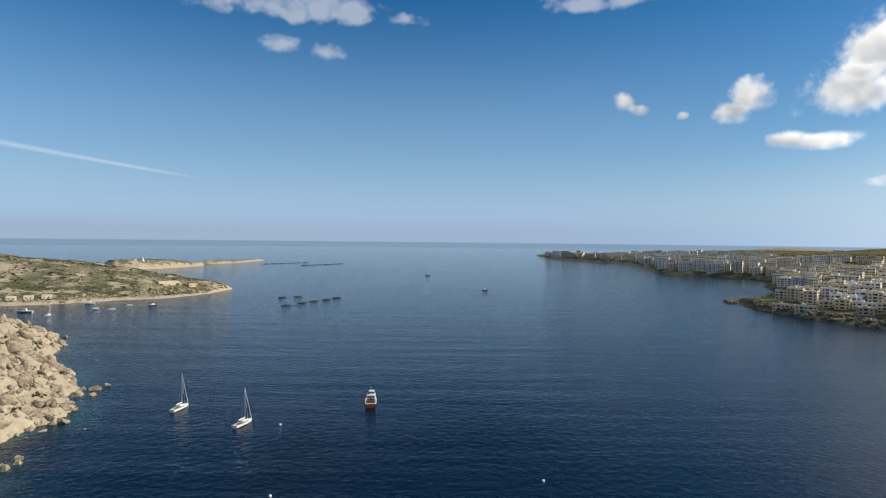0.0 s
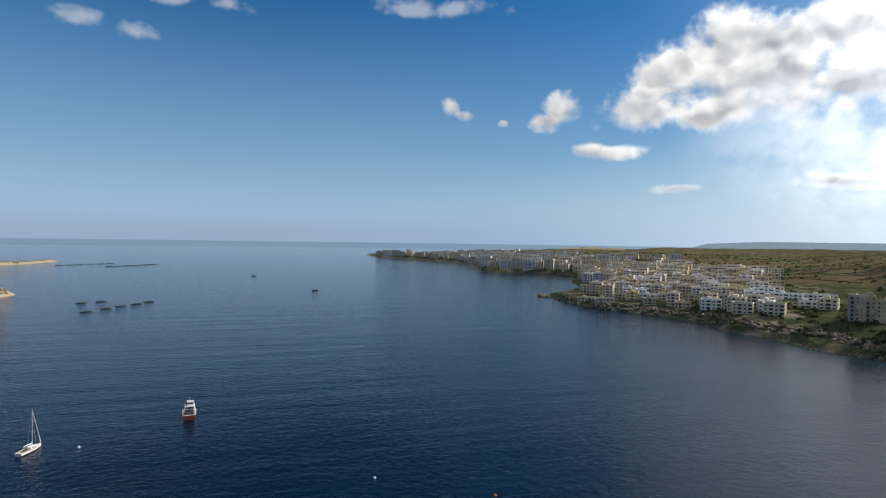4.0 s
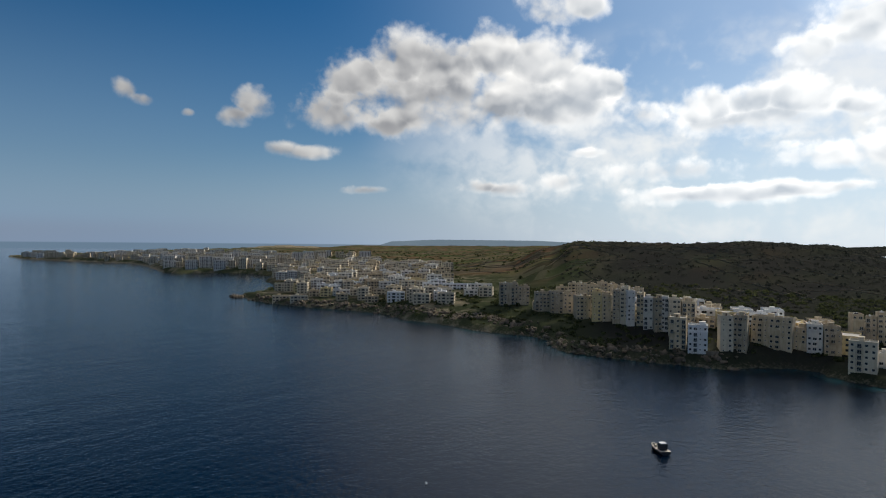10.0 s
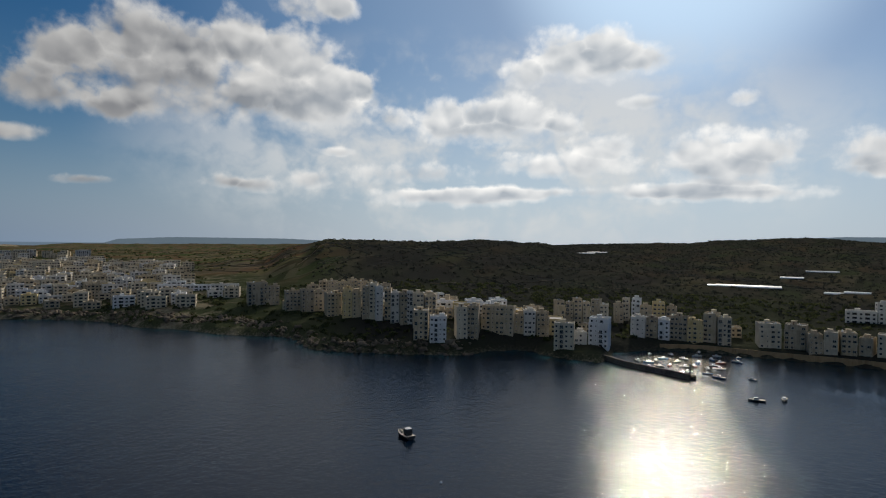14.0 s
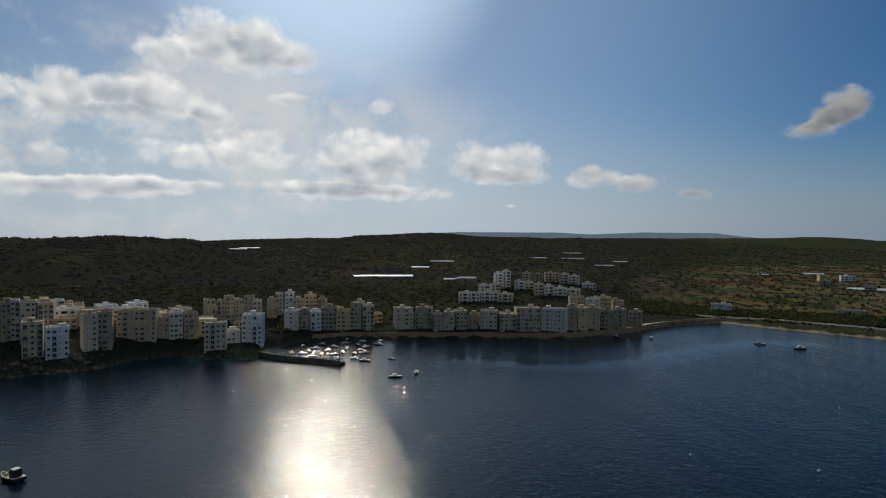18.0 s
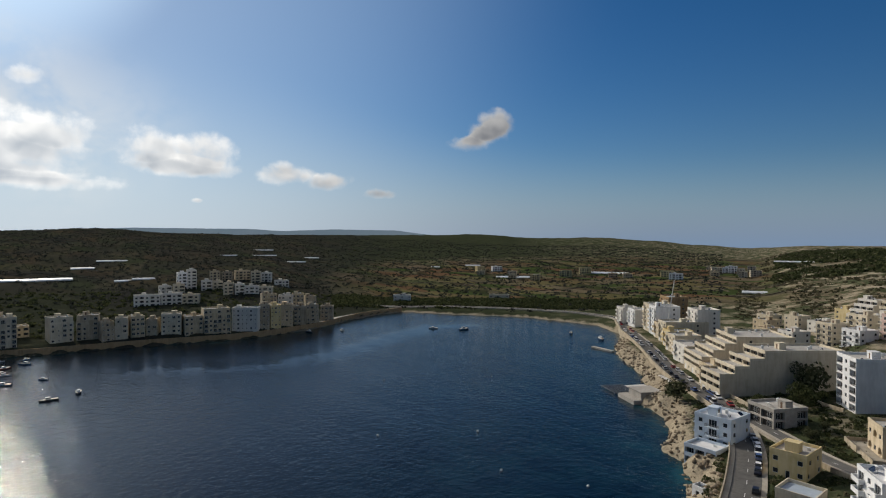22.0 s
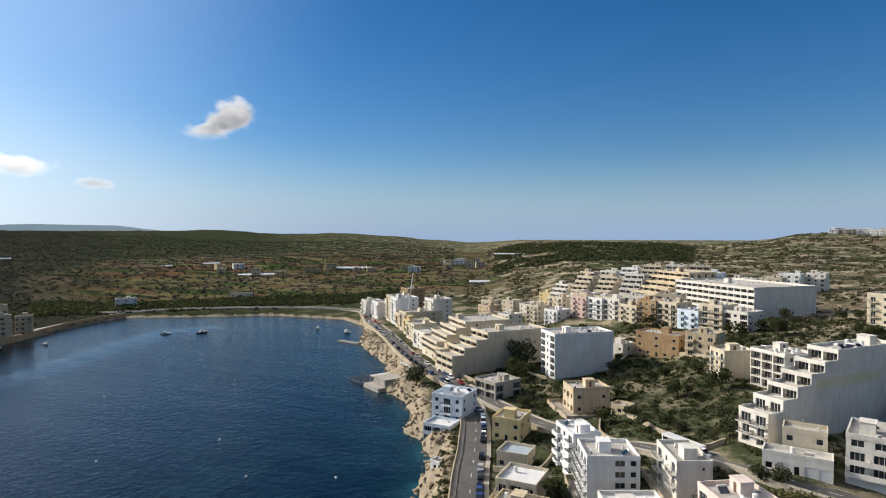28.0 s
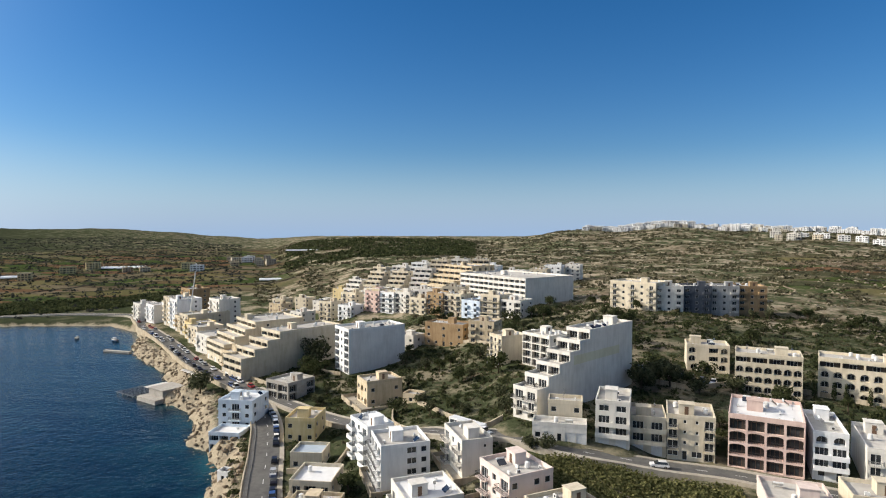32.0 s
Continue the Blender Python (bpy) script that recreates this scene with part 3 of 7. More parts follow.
def water(X, Y):
    d = shore(X, Y) + wave(X, Y, 25, 8) * 4
    az = np.degrees(np.arctan2(X, Y)) % 360
    bay = np.clip((az - 112) / 20, 0, 1) * np.clip((200 - az) / 10, 0, 1) * (0.05 + 0.22 * np.clip(1 + d / 120, 0, 1))
    slick = np.full(X.shape, 1e9)
    for (ax, ay), (bx, by) in zip(SLICK, SLICK[1:]):
        k = np.clip(((X - ax) * (bx - ax) + (Y - ay) * (by - ay)) / ((bx - ax) ** 2 + (by - ay) ** 2), 0, 1)
        slick = np.minimum(slick, np.hypot(X - ax - k * (bx - ax), Y - ay - k * (by - ay)))
    slick = np.clip(1.3 - (slick + wave(X, Y, 30, 9) * 4) / 15, 0, 1)
    return np.zeros_like(X), (np.maximum(np.clip(1 + d / 20, 0, 1) ** 1.5, bay) * np.clip(2600 / (np.hypot(X, Y) + 1) - 2, 0, 1), slick)


sea_ob = sheet("sea", np.concatenate([[0.5], 30 * 1.02 ** np.arange(257), [4900]]), np.arange(0, 360, 0.6), water, ("shallow", "slick"))
sea_ob.data.materials.append(SEA)
tagged(sea_ob, "calm dark blue sea with fine ripples and sun glitter", "water", kind="structure")

# ---- tools for building things ----
class Geo:
    """Gathers corners and faces of one mesh; each face has a material slot."""

    def __init__(self):
        self.v, self.f, self.m = [], [], []

    def face(self, pts, m=0):
        k = len(self.v)
        self.v.extend(tuple(p) for p in pts)
        self.f.append(tuple(range(k, k + len(pts))))
        self.m.append(m)

    def box(self, x0, y0, z0, x1, y1, z1, m=0, cut=0.0):
        """A box; cut slants its top edges in by that much."""
        a = [(x0, y0, z0), (x1, y0, z0), (x1, y1, z0), (x0, y1, z0)]
        c = cut
        b = [(x0 + c, y0 + c, z1), (x1 - c, y0 + c, z1), (x1 - c, y1 - c, z1), (x0 + c, y1 - c, z1)]
        k = len(self.v)
        self.v.extend(a + b)
        for q in ((3, 2, 1, 0), (4, 5, 6, 7), (0, 1, 5, 4), (1, 2, 6, 5), (2, 3, 7, 6), (3, 0, 4, 7)):
            self.f.append(tuple(k + i for i in q))
            self.m.append(m)

    def tube(self, p, q, r0, r1, n=8, m=0, caps=True):
        p, q = Vector(p), Vector(q)
        ax = (q - p).normalized()
        s = ax.cross(Vector((0.31, 0.2, 0.93))).normalized()
        t = ax.cross(s)
        k = len(self.v)
        for c, r in ((p, r0), (q, r1)):
            for i in range(n):
                a = 6.28319 * i / n
                self.v.append(tuple(c + s * (r * math.cos(a)) + t * (r * math.sin(a))))
        for i in range(n):
            self.f.append((k + i, k + (i + 1) % n, k + n + (i + 1) % n, k + n + i))
            self.m.append(m)
        if caps:
            self.f.append(tuple(k + i for i in reversed(range(n))))
            self.f.append(tuple(k + n + i for i in range(n)))
            self.m.extend((m, m))

    def weld(self):
        """Joins corners that lie in one place."""
        seen, move = {}, []
        for p in self.v:
            move.append(seen.setdefault(tuple(round(c, 4) for c in p), len(seen)))
        self.v = list(seen)
        self.f = [tuple(move[i] for i in f) for f in self.f]

    def mesh(self, name, *mats):
        me = bpy.data.meshes.new(name)
        me.from_pydata(self.v, [], self.f)
        for mt in mats:
            me.materials.append(mt)
        if len(mats) > 1:
            me.polygons.foreach_set("material_index", self.m)
        me.update()
        return me


def part(name, me, parent, m=None, label=""):
    ob = new(name, me)
    ob.parent = parent
    if m is not None:
        ob.matrix_basis = m
    return tagged(ob, label) if label else ob


def thing(name, label, category, m, group="", kind=""):
    ob = new(name)
    ob.empty_display_size = 0.5
    ob.matrix_basis = m
    return tagged(ob, label, category, group, kind)


def wall_look(name, a, b):
    """Plaster or stone with streaks, patches and a shade of its own for every building."""
    def fn(n, p, pos):
        run = n.add("ShaderNodeMapping")
        run.inputs["Scale"].default_value = (1.0, 1.0, 0.16)
        n.put(run.inputs[0], pos)
        streak = n.noise(run.outputs[0], 0.9, 5, 0.65)
        patch = n.noise(pos, 0.22, 5, 0.6)
        k = n.step(n.m("ADD", n.m("MULTIPLY", streak, 0.6), n.m("MULTIPLY", patch, 0.45)), 0.32, 0.66)
        tone = n.add("ShaderNodeObjectInfo").outputs["Random"]
        col = n.mix(k, a, b)
        hsv = n.add("ShaderNodeHueSaturation")
        n.put(hsv.inputs["Color"], col)
        n.put(hsv.inputs["Value"], n.m("MULTIPLY_ADD", tone, 0.14, 0.9))
        n.put(p.inputs["Base Color"], hsv.outputs[0])
        p.inputs["Specular IOR Level"].default_value = 0.12
        bump(n, p, n.noise(pos, 7, 4, 0.6), 0.3, 0.02)
    return material(name, fn, 0.9)


CREAM = wall_look("cream_plaster", (0.50, 0.43, 0.31), (0.66, 0.59, 0.46))
WHITE = wall_look("white_paint", (0.66, 0.66, 0.65), (0.82, 0.82, 0.81))
OFFWHITE = wall_look("off_white_plaster", (0.58, 0.55, 0.49), (0.74, 0.71, 0.65))
STONE = wall_look("limestone_blocks", (0.42, 0.34, 0.22), (0.62, 0.52, 0.37))
YELLOW = wall_look("yellow_plaster", (0.56, 0.43, 0.20), (0.70, 0.58, 0.34))
OCHRE = wall_look("ochre_stone", (0.27, 0.18, 0.095), (0.40, 0.28, 0.16))
PINK = wall_look("pink_plaster", (0.50, 0.36, 0.31), (0.64, 0.49, 0.43))
PALEPINK = wall_look("pale_pink_plaster", (0.62, 0.50, 0.45), (0.74, 0.63, 0.57))
BLUE = wall_look("pale_blue_paint", (0.52, 0.60, 0.68), (0.66, 0.73, 0.80))
GREYW = wall_look("grey_render", (0.26, 0.26, 0.26), (0.42, 0.42, 0.41))
RED = wall_look("red_plaster", (0.36, 0.10, 0.06), (0.46, 0.17, 0.10))
SLATE = wall_look("dark_slate_render", (0.05, 0.06, 0.08), (0.11, 0.12, 0.14))
LOWSTONE = wall_look("rough_fieldstone", (0.28, 0.23, 0.16), (0.50, 0.43, 0.32))
ROOF = plain("roof_screed", (0.34, 0.32, 0.29), (0.55, 0.53, 0.49), 0.5, 0.9)
ROOFPALE = plain("white_roof_coat", (0.6, 0.6, 0.6), (0.76, 0.76, 0.75), 0.5, 0.8)
ROOFBLUE = plain("blue_grey_membrane", (0.30, 0.36, 0.42), (0.44, 0.50, 0.56), 0.6, 0.7)
FRAME = plain("window_frame", (0.55, 0.55, 0.54), (0.72, 0.72, 0.70), 3, 0.5)
BROWNWOOD = plain("brown_joinery", (0.09, 0.05, 0.03), (0.16, 0.09, 0.05), 3, 0.6)
METAL = plain("grey_metal", (0.20, 0.20, 0.20), (0.34, 0.34, 0.33), 3, 0.45, 0.7)
DARKMETAL = plain("dark_iron", (0.03, 0.03, 0.03), (0.07, 0.065, 0.06), 3, 0.5, 0.4)
TANK = plain("white_tank", (0.60, 0.60, 0.58), (0.74, 0.74, 0.72), 2, 0.5)
RUST = plain("rusty_steel", (0.20, 0.09, 0.04), (0.34, 0.18, 0.09), 3, 0.8)
CONCRETE = plain("concrete", (0.30, 0.28, 0.25), (0.48, 0.45, 0.40), 0.8, 0.9)
SOLAR = plain("solar_glass", (0.015, 0.02, 0.035), (0.03, 0.04, 0.06), 2, 0.15)
# Dark back walls of loggias and arches: recess shade put in as colour.
RECESS_SHADE = plain("painted_recess_shade", (0.05, 0.045, 0.04), (0.10, 0.09, 0.08), 1, 0.9)
GREENDOOR = plain("green_garage_paint", (0.10, 0.20, 0.12), (0.16, 0.28, 0.18), 2, 0.6)
TERRACOTTA = plain("terracotta", (0.36, 0.14, 0.06), (0.50, 0.23, 0.12), 2, 0.8)
SHADE = plain("pale_awning", (0.5, 0.47, 0.42), (0.68, 0.65, 0.6), 2, 0.8)


def glass_look(n, p, pos):
    n.put(p.inputs["Base Color"], n.mix(n.noise(pos, 0.7, 3, 0.5), (0.012, 0.015, 0.018), (0.045, 0.05, 0.055)))
    p.inputs["IOR"].default_value = 1.5


GLASS = material("window_glass", glass_look, 0.06)

MESHES = {}


def cached(key, fn):
    if key not in MESHES:
        MESHES[key] = fn()
    return MESHES[key]


# Openings: width, height, sill and depth of the recess.
OPENINGS = {"w": (1.35, 1.35, 0.95, 0.22), "s": (0.7, 0.85, 1.3, 0.2), "W": (2.3, 1.45, 0.85, 0.22), "b": (1.9, 2.2, 0.12, 0.25),
            "d": (1.1, 2.2, 0.05, 0.25), "g": (2.5, 2.5, 0.05, 0.2), "l": (3.4, 2.35, 0.12, 1.5), "a": (2.2, 2.1, 0.55, 1.3),
            "o": (3.2, 2.5, 0.1, 0.9), "t": (0.9, 2.0, 0.4, 0.2), "B": (2.6, 2.25, 0.12, 0.3), "A": (3.4, 2.5, 0.12, 1.5)}


def window_mesh(w, h, kind, frame_mat):
    def make():
        g = Geo()
        b = 0.08
        cols, rows_n = (1, 6) if kind == "g" else (max(1, round(w / 0.95)), 1)
        xs, zs = [-w / 2], [0.0]
        for i in range(cols):
            xs += [-w / 2 + w * i / cols + b * (1 if i == 0 else 0.5), -w / 2 + w * (i + 1) / cols - b * (1 if i == cols - 1 else 0.5)]
        for i in range(rows_n):
            zs += [h * i / rows_n + b * (1 if i == 0 else 0.25), h * (i + 1) / rows_n - b * (1 if i == rows_n - 1 else 0.25)]
        xs.append(w / 2), zs.append(h)
        for i in range(len(xs) - 1):
            for j in range(len(zs) - 1):
                a, c, d, e = xs[i], xs[i + 1], zs[j], zs[j + 1]
                if i % 2 and j % 2:
                    y = 0.05 if kind != "g" else -0.03
                    g.face([(a, y, d), (c, y, d), (c, y, e), (a, y, e)], 0 if kind == "g" else 1)
                    g.face([(a, 0, d), (c, 0, d), (c, y, d), (a, y, d)]), g.face([(a, y, e), (c, y, e), (c, 0, e), (a, 0, e)])
                    g.face([(a, 0, e), (a, 0, d), (a, y, d), (a, y, e)]), g.face([(c, 0, d), (c, 0, e), (c, y, e), (c, y, d)])
                else:
                    g.face([(a, 0, d), (c, 0, d), (c, 0, e), (a, 0, e)])
        g.weld()
        return g.mesh("window", frame_mat, GLASS)
    return cached(("win", round(w, 1), round(h, 1), kind, frame_mat.name), make)


def balcony_mesh(w, rail, wall):
    def make():
        g = Geo()
        dp = 1.25
        g.box(-w / 2, -dp, -0.16, w / 2, 0, 0, 0)
        if rail == "solid":
            g.box(-w / 2, -dp, 0, w / 2, -dp + 0.14, 0.95, 0, 0.01)
            g.box(-w / 2, -dp + 0.14, 0, -w / 2 + 0.14, 0, 0.95, 0), g.box(w / 2 - 0.14, -dp + 0.14, 0, w / 2, 0, 0.95, 0)
        else:
            g.box(-w / 2, -dp, 0.92, w / 2, -dp + 0.07, 1.0, 1)
            g.box(-w / 2, -dp + 0.07, 0.92, -w / 2 + 0.07, 0, 1.0, 1), g.box(w / 2 - 0.07, -dp + 0.07, 0.92, w / 2, 0, 1.0, 1)
            n = max(4, int(w / 0.3))
            for i in range(n + 1):
                x = -w / 2 + 0.03 + (w - 0.06) * i / n
                g.box(x - 0.025, -dp + 0.01, 0, x + 0.025, -dp + 0.06, 0.92, 1)
            for s in (-1, 1):
                for i in range(4):
                    g.box(s * (w / 2 - 0.04) - 0.025, -dp * i / 4 - 0.05, 0, s * (w / 2 - 0.04) + 0.025, -dp * i / 4, 0.92, 1)
        return g.mesh("balcony", wall, DARKMETAL if rail == "dark" else METAL)
    return cached(("bal", round(w, 1), rail, wall.name), make)


def panel(g, fits, o, u, w, z, h, kind, n_in, last):
    """One bay of one storey of a wall from o along u, with its opening; n_in points into the house. Lists what fits into it."""
    def P(a, dz, dep=0.0):
        return (o[0] + u[0] * a + n_in[0] * dep, o[1] + u[1] * a + n_in[1] * dep, z + dz)
    if kind not in OPENINGS:
        g.face([P(0, 0), P(w, 0), P(w, h), P(0, h)])
        return
    ow, oh, sill, dep = OPENINGS[kind]
    if kind in "loA":
        ow = w - 0.5
    ow, oh = min(ow, w - 0.3), min(oh, h - sill - 0.25)
    a0, a1, z1 = (w - ow) / 2, (w + ow) / 2, sill + oh
    if kind in "aA":
        rise = min(ow / 2, oh * 0.45) if kind == "a" else 0.5
        zs = z1 - rise
        arc = [(w / 2 - ow / 2 * math.cos(k * math.pi / 8), zs + rise * math.sin(k * math.pi / 8)) for k in range(9)]
        g.face([P(0, 0), P(w, 0), P(a1, sill), P(a0, sill)])
        g.face([P(0, 0), P(a0, sill), P(a0, zs), P(0, zs)]), g.face([P(w, 0), P(w, zs), P(a1, zs), P(a1, sill)])
        g.face([P(0, zs), P(a0, zs), P(0, h)]), g.face([P(w, zs), P(w, h), P(a1, zs)])
        for (xa, za), (xb, zb) in zip(arc, arc[1:]):
            ta, tb = (xa - a0) / ow * w, (xb - a0) / ow * w
            g.face([P(xa, za), P(xb, zb), P(tb, h), P(ta, h)])
            g.face([P(xa, za), P(xa, za, dep), P(xb, zb, dep), P(xb, zb)])
        g.face([P(a0, sill), P(a1, sill), P(a1, sill, dep), P(a0, sill, dep)])
        g.face([P(a0, sill), P(a0, sill, dep), P(a0, zs, dep), P(a0, zs)]), g.face([P(a1, sill), P(a1, zs), P(a1, zs, dep), P(a1, sill, dep)])
    else:
        g.face([P(0, 0), P(w, 0), P(a1, sill), P(a0, sill)]), g.face([P(0, h), P(a0, z1), P(a1, z1), P(w, h)])
        g.face([P(0, 0), P(a0, sill), P(a0, z1), P(0, h)]), g.face([P(w, 0), P(w, h), P(a1, z1), P(a1, sill)])
        g.face([P(a0, sill), P(a1, sill), P(a1, sill, dep), P(a0, sill, dep)]), g.face([P(a0, z1), P(a0, z1, dep), P(a1, z1, dep), P(a1, z1)])
        g.face([P(a0, sill), P(a0, sill, dep), P(a0, z1, dep), P(a0, z1)]), g.face([P(a1, sill), P(a1, z1), P(a1, z1, dep), P(a1, sill, dep)])
    # The back wall takes the shade-dark material of slot 1.
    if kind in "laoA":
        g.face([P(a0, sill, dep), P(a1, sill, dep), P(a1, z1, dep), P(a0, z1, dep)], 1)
    fits.append((kind, P(w / 2, sill), ow, oh, dep, w))


def fit_out(ob, fits, u, n_in, wall, frame_mat, rail):
    """Windows, doors, rails and balconies as parts in their openings."""
    base = Matrix(((u[0], n_in[0], 0, 0), (u[1], n_in[1], 0, 0), (0, 0, 1, 0), (0, 0, 0, 1)))
    for kind, p, ow, oh, dep, bw in fits:
        q = Vector(p) + Vector((n_in[0], n_in[1], 0)) * (dep - 0.1)
        m = Matrix.Translation(q) @ base
        if kind in "wsWbBdgt":
            part("garage_door" if kind == "g" else "door" if kind == "d" else "window", window_mesh(ow, oh, kind, frame_mat), ob, m)
        elif kind in "laoA":
            part("door", window_mesh(min(1.9, ow - 0.3), 2.0 if kind != "a" else 1.6, "b", frame_mat), ob, m)
        if kind in "bB":
            part("balcony", balcony_mesh(min(bw - 0.25, 3.6) if kind == "b" else bw, rail, wall), ob, Matrix.Translation(p) @ base)
        if kind in "lA":
            def make():
                g = Geo()
                if rail == "solid":
                    g.box(-ow / 2, 0.02, 0, ow / 2, 0.16, 0.85)
                else:
                    g.box(-ow / 2, 0.02, 0.9, ow / 2, 0.08, 0.97, 1)
                    for i in range(int(ow / 0.32) + 1):
                        x = -ow / 2 + 0.05 + (ow - 0.1) * i / int(ow / 0.32)
                        g.box(x - 0.025, 0.03, 0, x + 0.025, 0.07, 0.9, 1)
                return g.mesh("railing", wall, DARKMETAL if rail == "dark" else METAL)
            part("railing", cached(("rail", round(ow, 1), rail, wall.name), make), ob, Matrix.Translation(p) @ base)


def spread(spec, floors, width):
    """Rows of bay letters, ground floor first; the last row repeats."""
    rows = spec.split("/")
    return [rows[min(i, len(rows) - 1)] for i in range(floors)]


def tank_mesh():
    g = Geo()
    g.tube((0, 0, 0.25), (0, 0, 1.35), 0.55, 0.52, 10)
    g.tube((0, 0, 1.35), (0, 0, 1.5), 0.52, 0.2, 10)
    for a in (0, 2.1, 4.2):
        g.tube((0.4 * math.cos(a), 0.4 * math.sin(a), 0), (0.4 * math.cos(a), 0.4 * math.sin(a), 0.3), 0.05, 0.05, 5)
    return g.mesh("water_tank", TANK)


def hut_mesh(wall):
    g = Geo()
    g.box(-1.7, -1.4, 0, 1.7, 1.4, 2.45, 0), g.box(-1.85, -1.55, 2.45, 1.85, 1.55, 2.62, 0)
    g.box(-0.45, -1.43, 0.02, 0.45, -1.405, 2.0, 1)
    return g.mesh("stair_hut", wall, BROWNWOOD)


def aircon_mesh():
    g = Geo()
    g.box(-0.45, -0.2, 0.1, 0.45, 0.2, 0.75, 0, 0.02)
    g.tube((0.12, -0.21, 0.42), (0.12, -0.23, 0.42), 0.26, 0.26, 10, 1)
    g.box(-0.4, -0.15, 0, -0.3, 0.15, 0.1, 1), g.box(0.3, -0.15, 0, 0.4, 0.15, 0.1, 1)
    return g.mesh("air_conditioner", TANK, DARKMETAL)


def solar_mesh():
    g = Geo()
    g.face([(-1, -0.6, 0.25), (1, -0.6, 0.25), (1, 0.6, 1.15), (-1, 0.6, 1.15)], 0)
    g.face([(-1, 0.63, 1.11), (1, 0.63, 1.11), (1, -0.57, 0.21), (-1, -0.57, 0.21)], 1)
    g.tube((-0.8, 0.55, 0), (-0.8, 0.55, 1.1), 0.03, 0.03, 5, 1), g.tube((0.8, 0.55, 0), (0.8, 0.55, 1.1), 0.03, 0.03, 5, 1)
    g.tube((-0.9, 0.75, 1.25), (0.9, 0.75, 1.25), 0.22, 0.22, 8, 1)
    return g.mesh("solar_heater", SOLAR, TANK)


def dish_mesh():
    g = Geo()
    g.tube((0, 0, 0), (0, 0, 1.6), 0.03, 0.03, 5), g.tube((0, 0, 1.6), (0.1, -0.12, 1.65), 0.08, 0.38, 10)
    for z in (2.4, 2.7):
        g.tube((-0.5, 0, z), (0.5, 0, z), 0.015, 0.015, 4)
    g.tube((0, 0, 1.6), (0, 0, 2.9), 0.02, 0.02, 4)
    return g.mesh("aerial", METAL)


def roof_clutter(ob, x0, y0, x1, y1, z, wall, amount, rng):
    """A stair hut, water tanks and the like on a flat roof, as parts."""
    if x1 - x0 < 3 or y1 - y0 < 3:
        return
    taken = []
    kinds = (["hut"] if amount > 1 and x1 - x0 > 5 and y1 - y0 > 5 else []) + [rng.choice(["tank", "tank", "ac", "solar", "aerial", "ac"]) for _ in range(amount)]
    for k in kinds:
        for _ in range(8):
            r = 2.4 if k == "hut" else 1.0
            if x1 - x0 < 2 * r + 0.2 or y1 - y0 < 2 * r + 0.2:
                break
            x, y = rng.uniform(x0 + r, x1 - r), rng.uniform(y0 + r, y1 - r)
            if all(math.hypot(x - a, y - b) > r + c for a, b, c in taken):
                taken.append((x, y, r))
                m = pose(x, y, z, 0, 0, rng.choice((0, 90, 180)))
                if k == "hut":
                    part("stair_hut", cached(("hut", wall.name), lambda: hut_mesh(wall)), ob, m)
                elif k == "tank":
                    part("water_tank", cached("tank", tank_mesh), ob, m)
                elif k == "ac":
                    part("air_conditioner", cached("ac", aircon_mesh), ob, m)
                elif k == "aerial":
                    part("aerial", cached("dish", dish_mesh), ob, m)
                else:
                    part("solar_heater", cached("solar", solar_mesh), ob, m)
                break


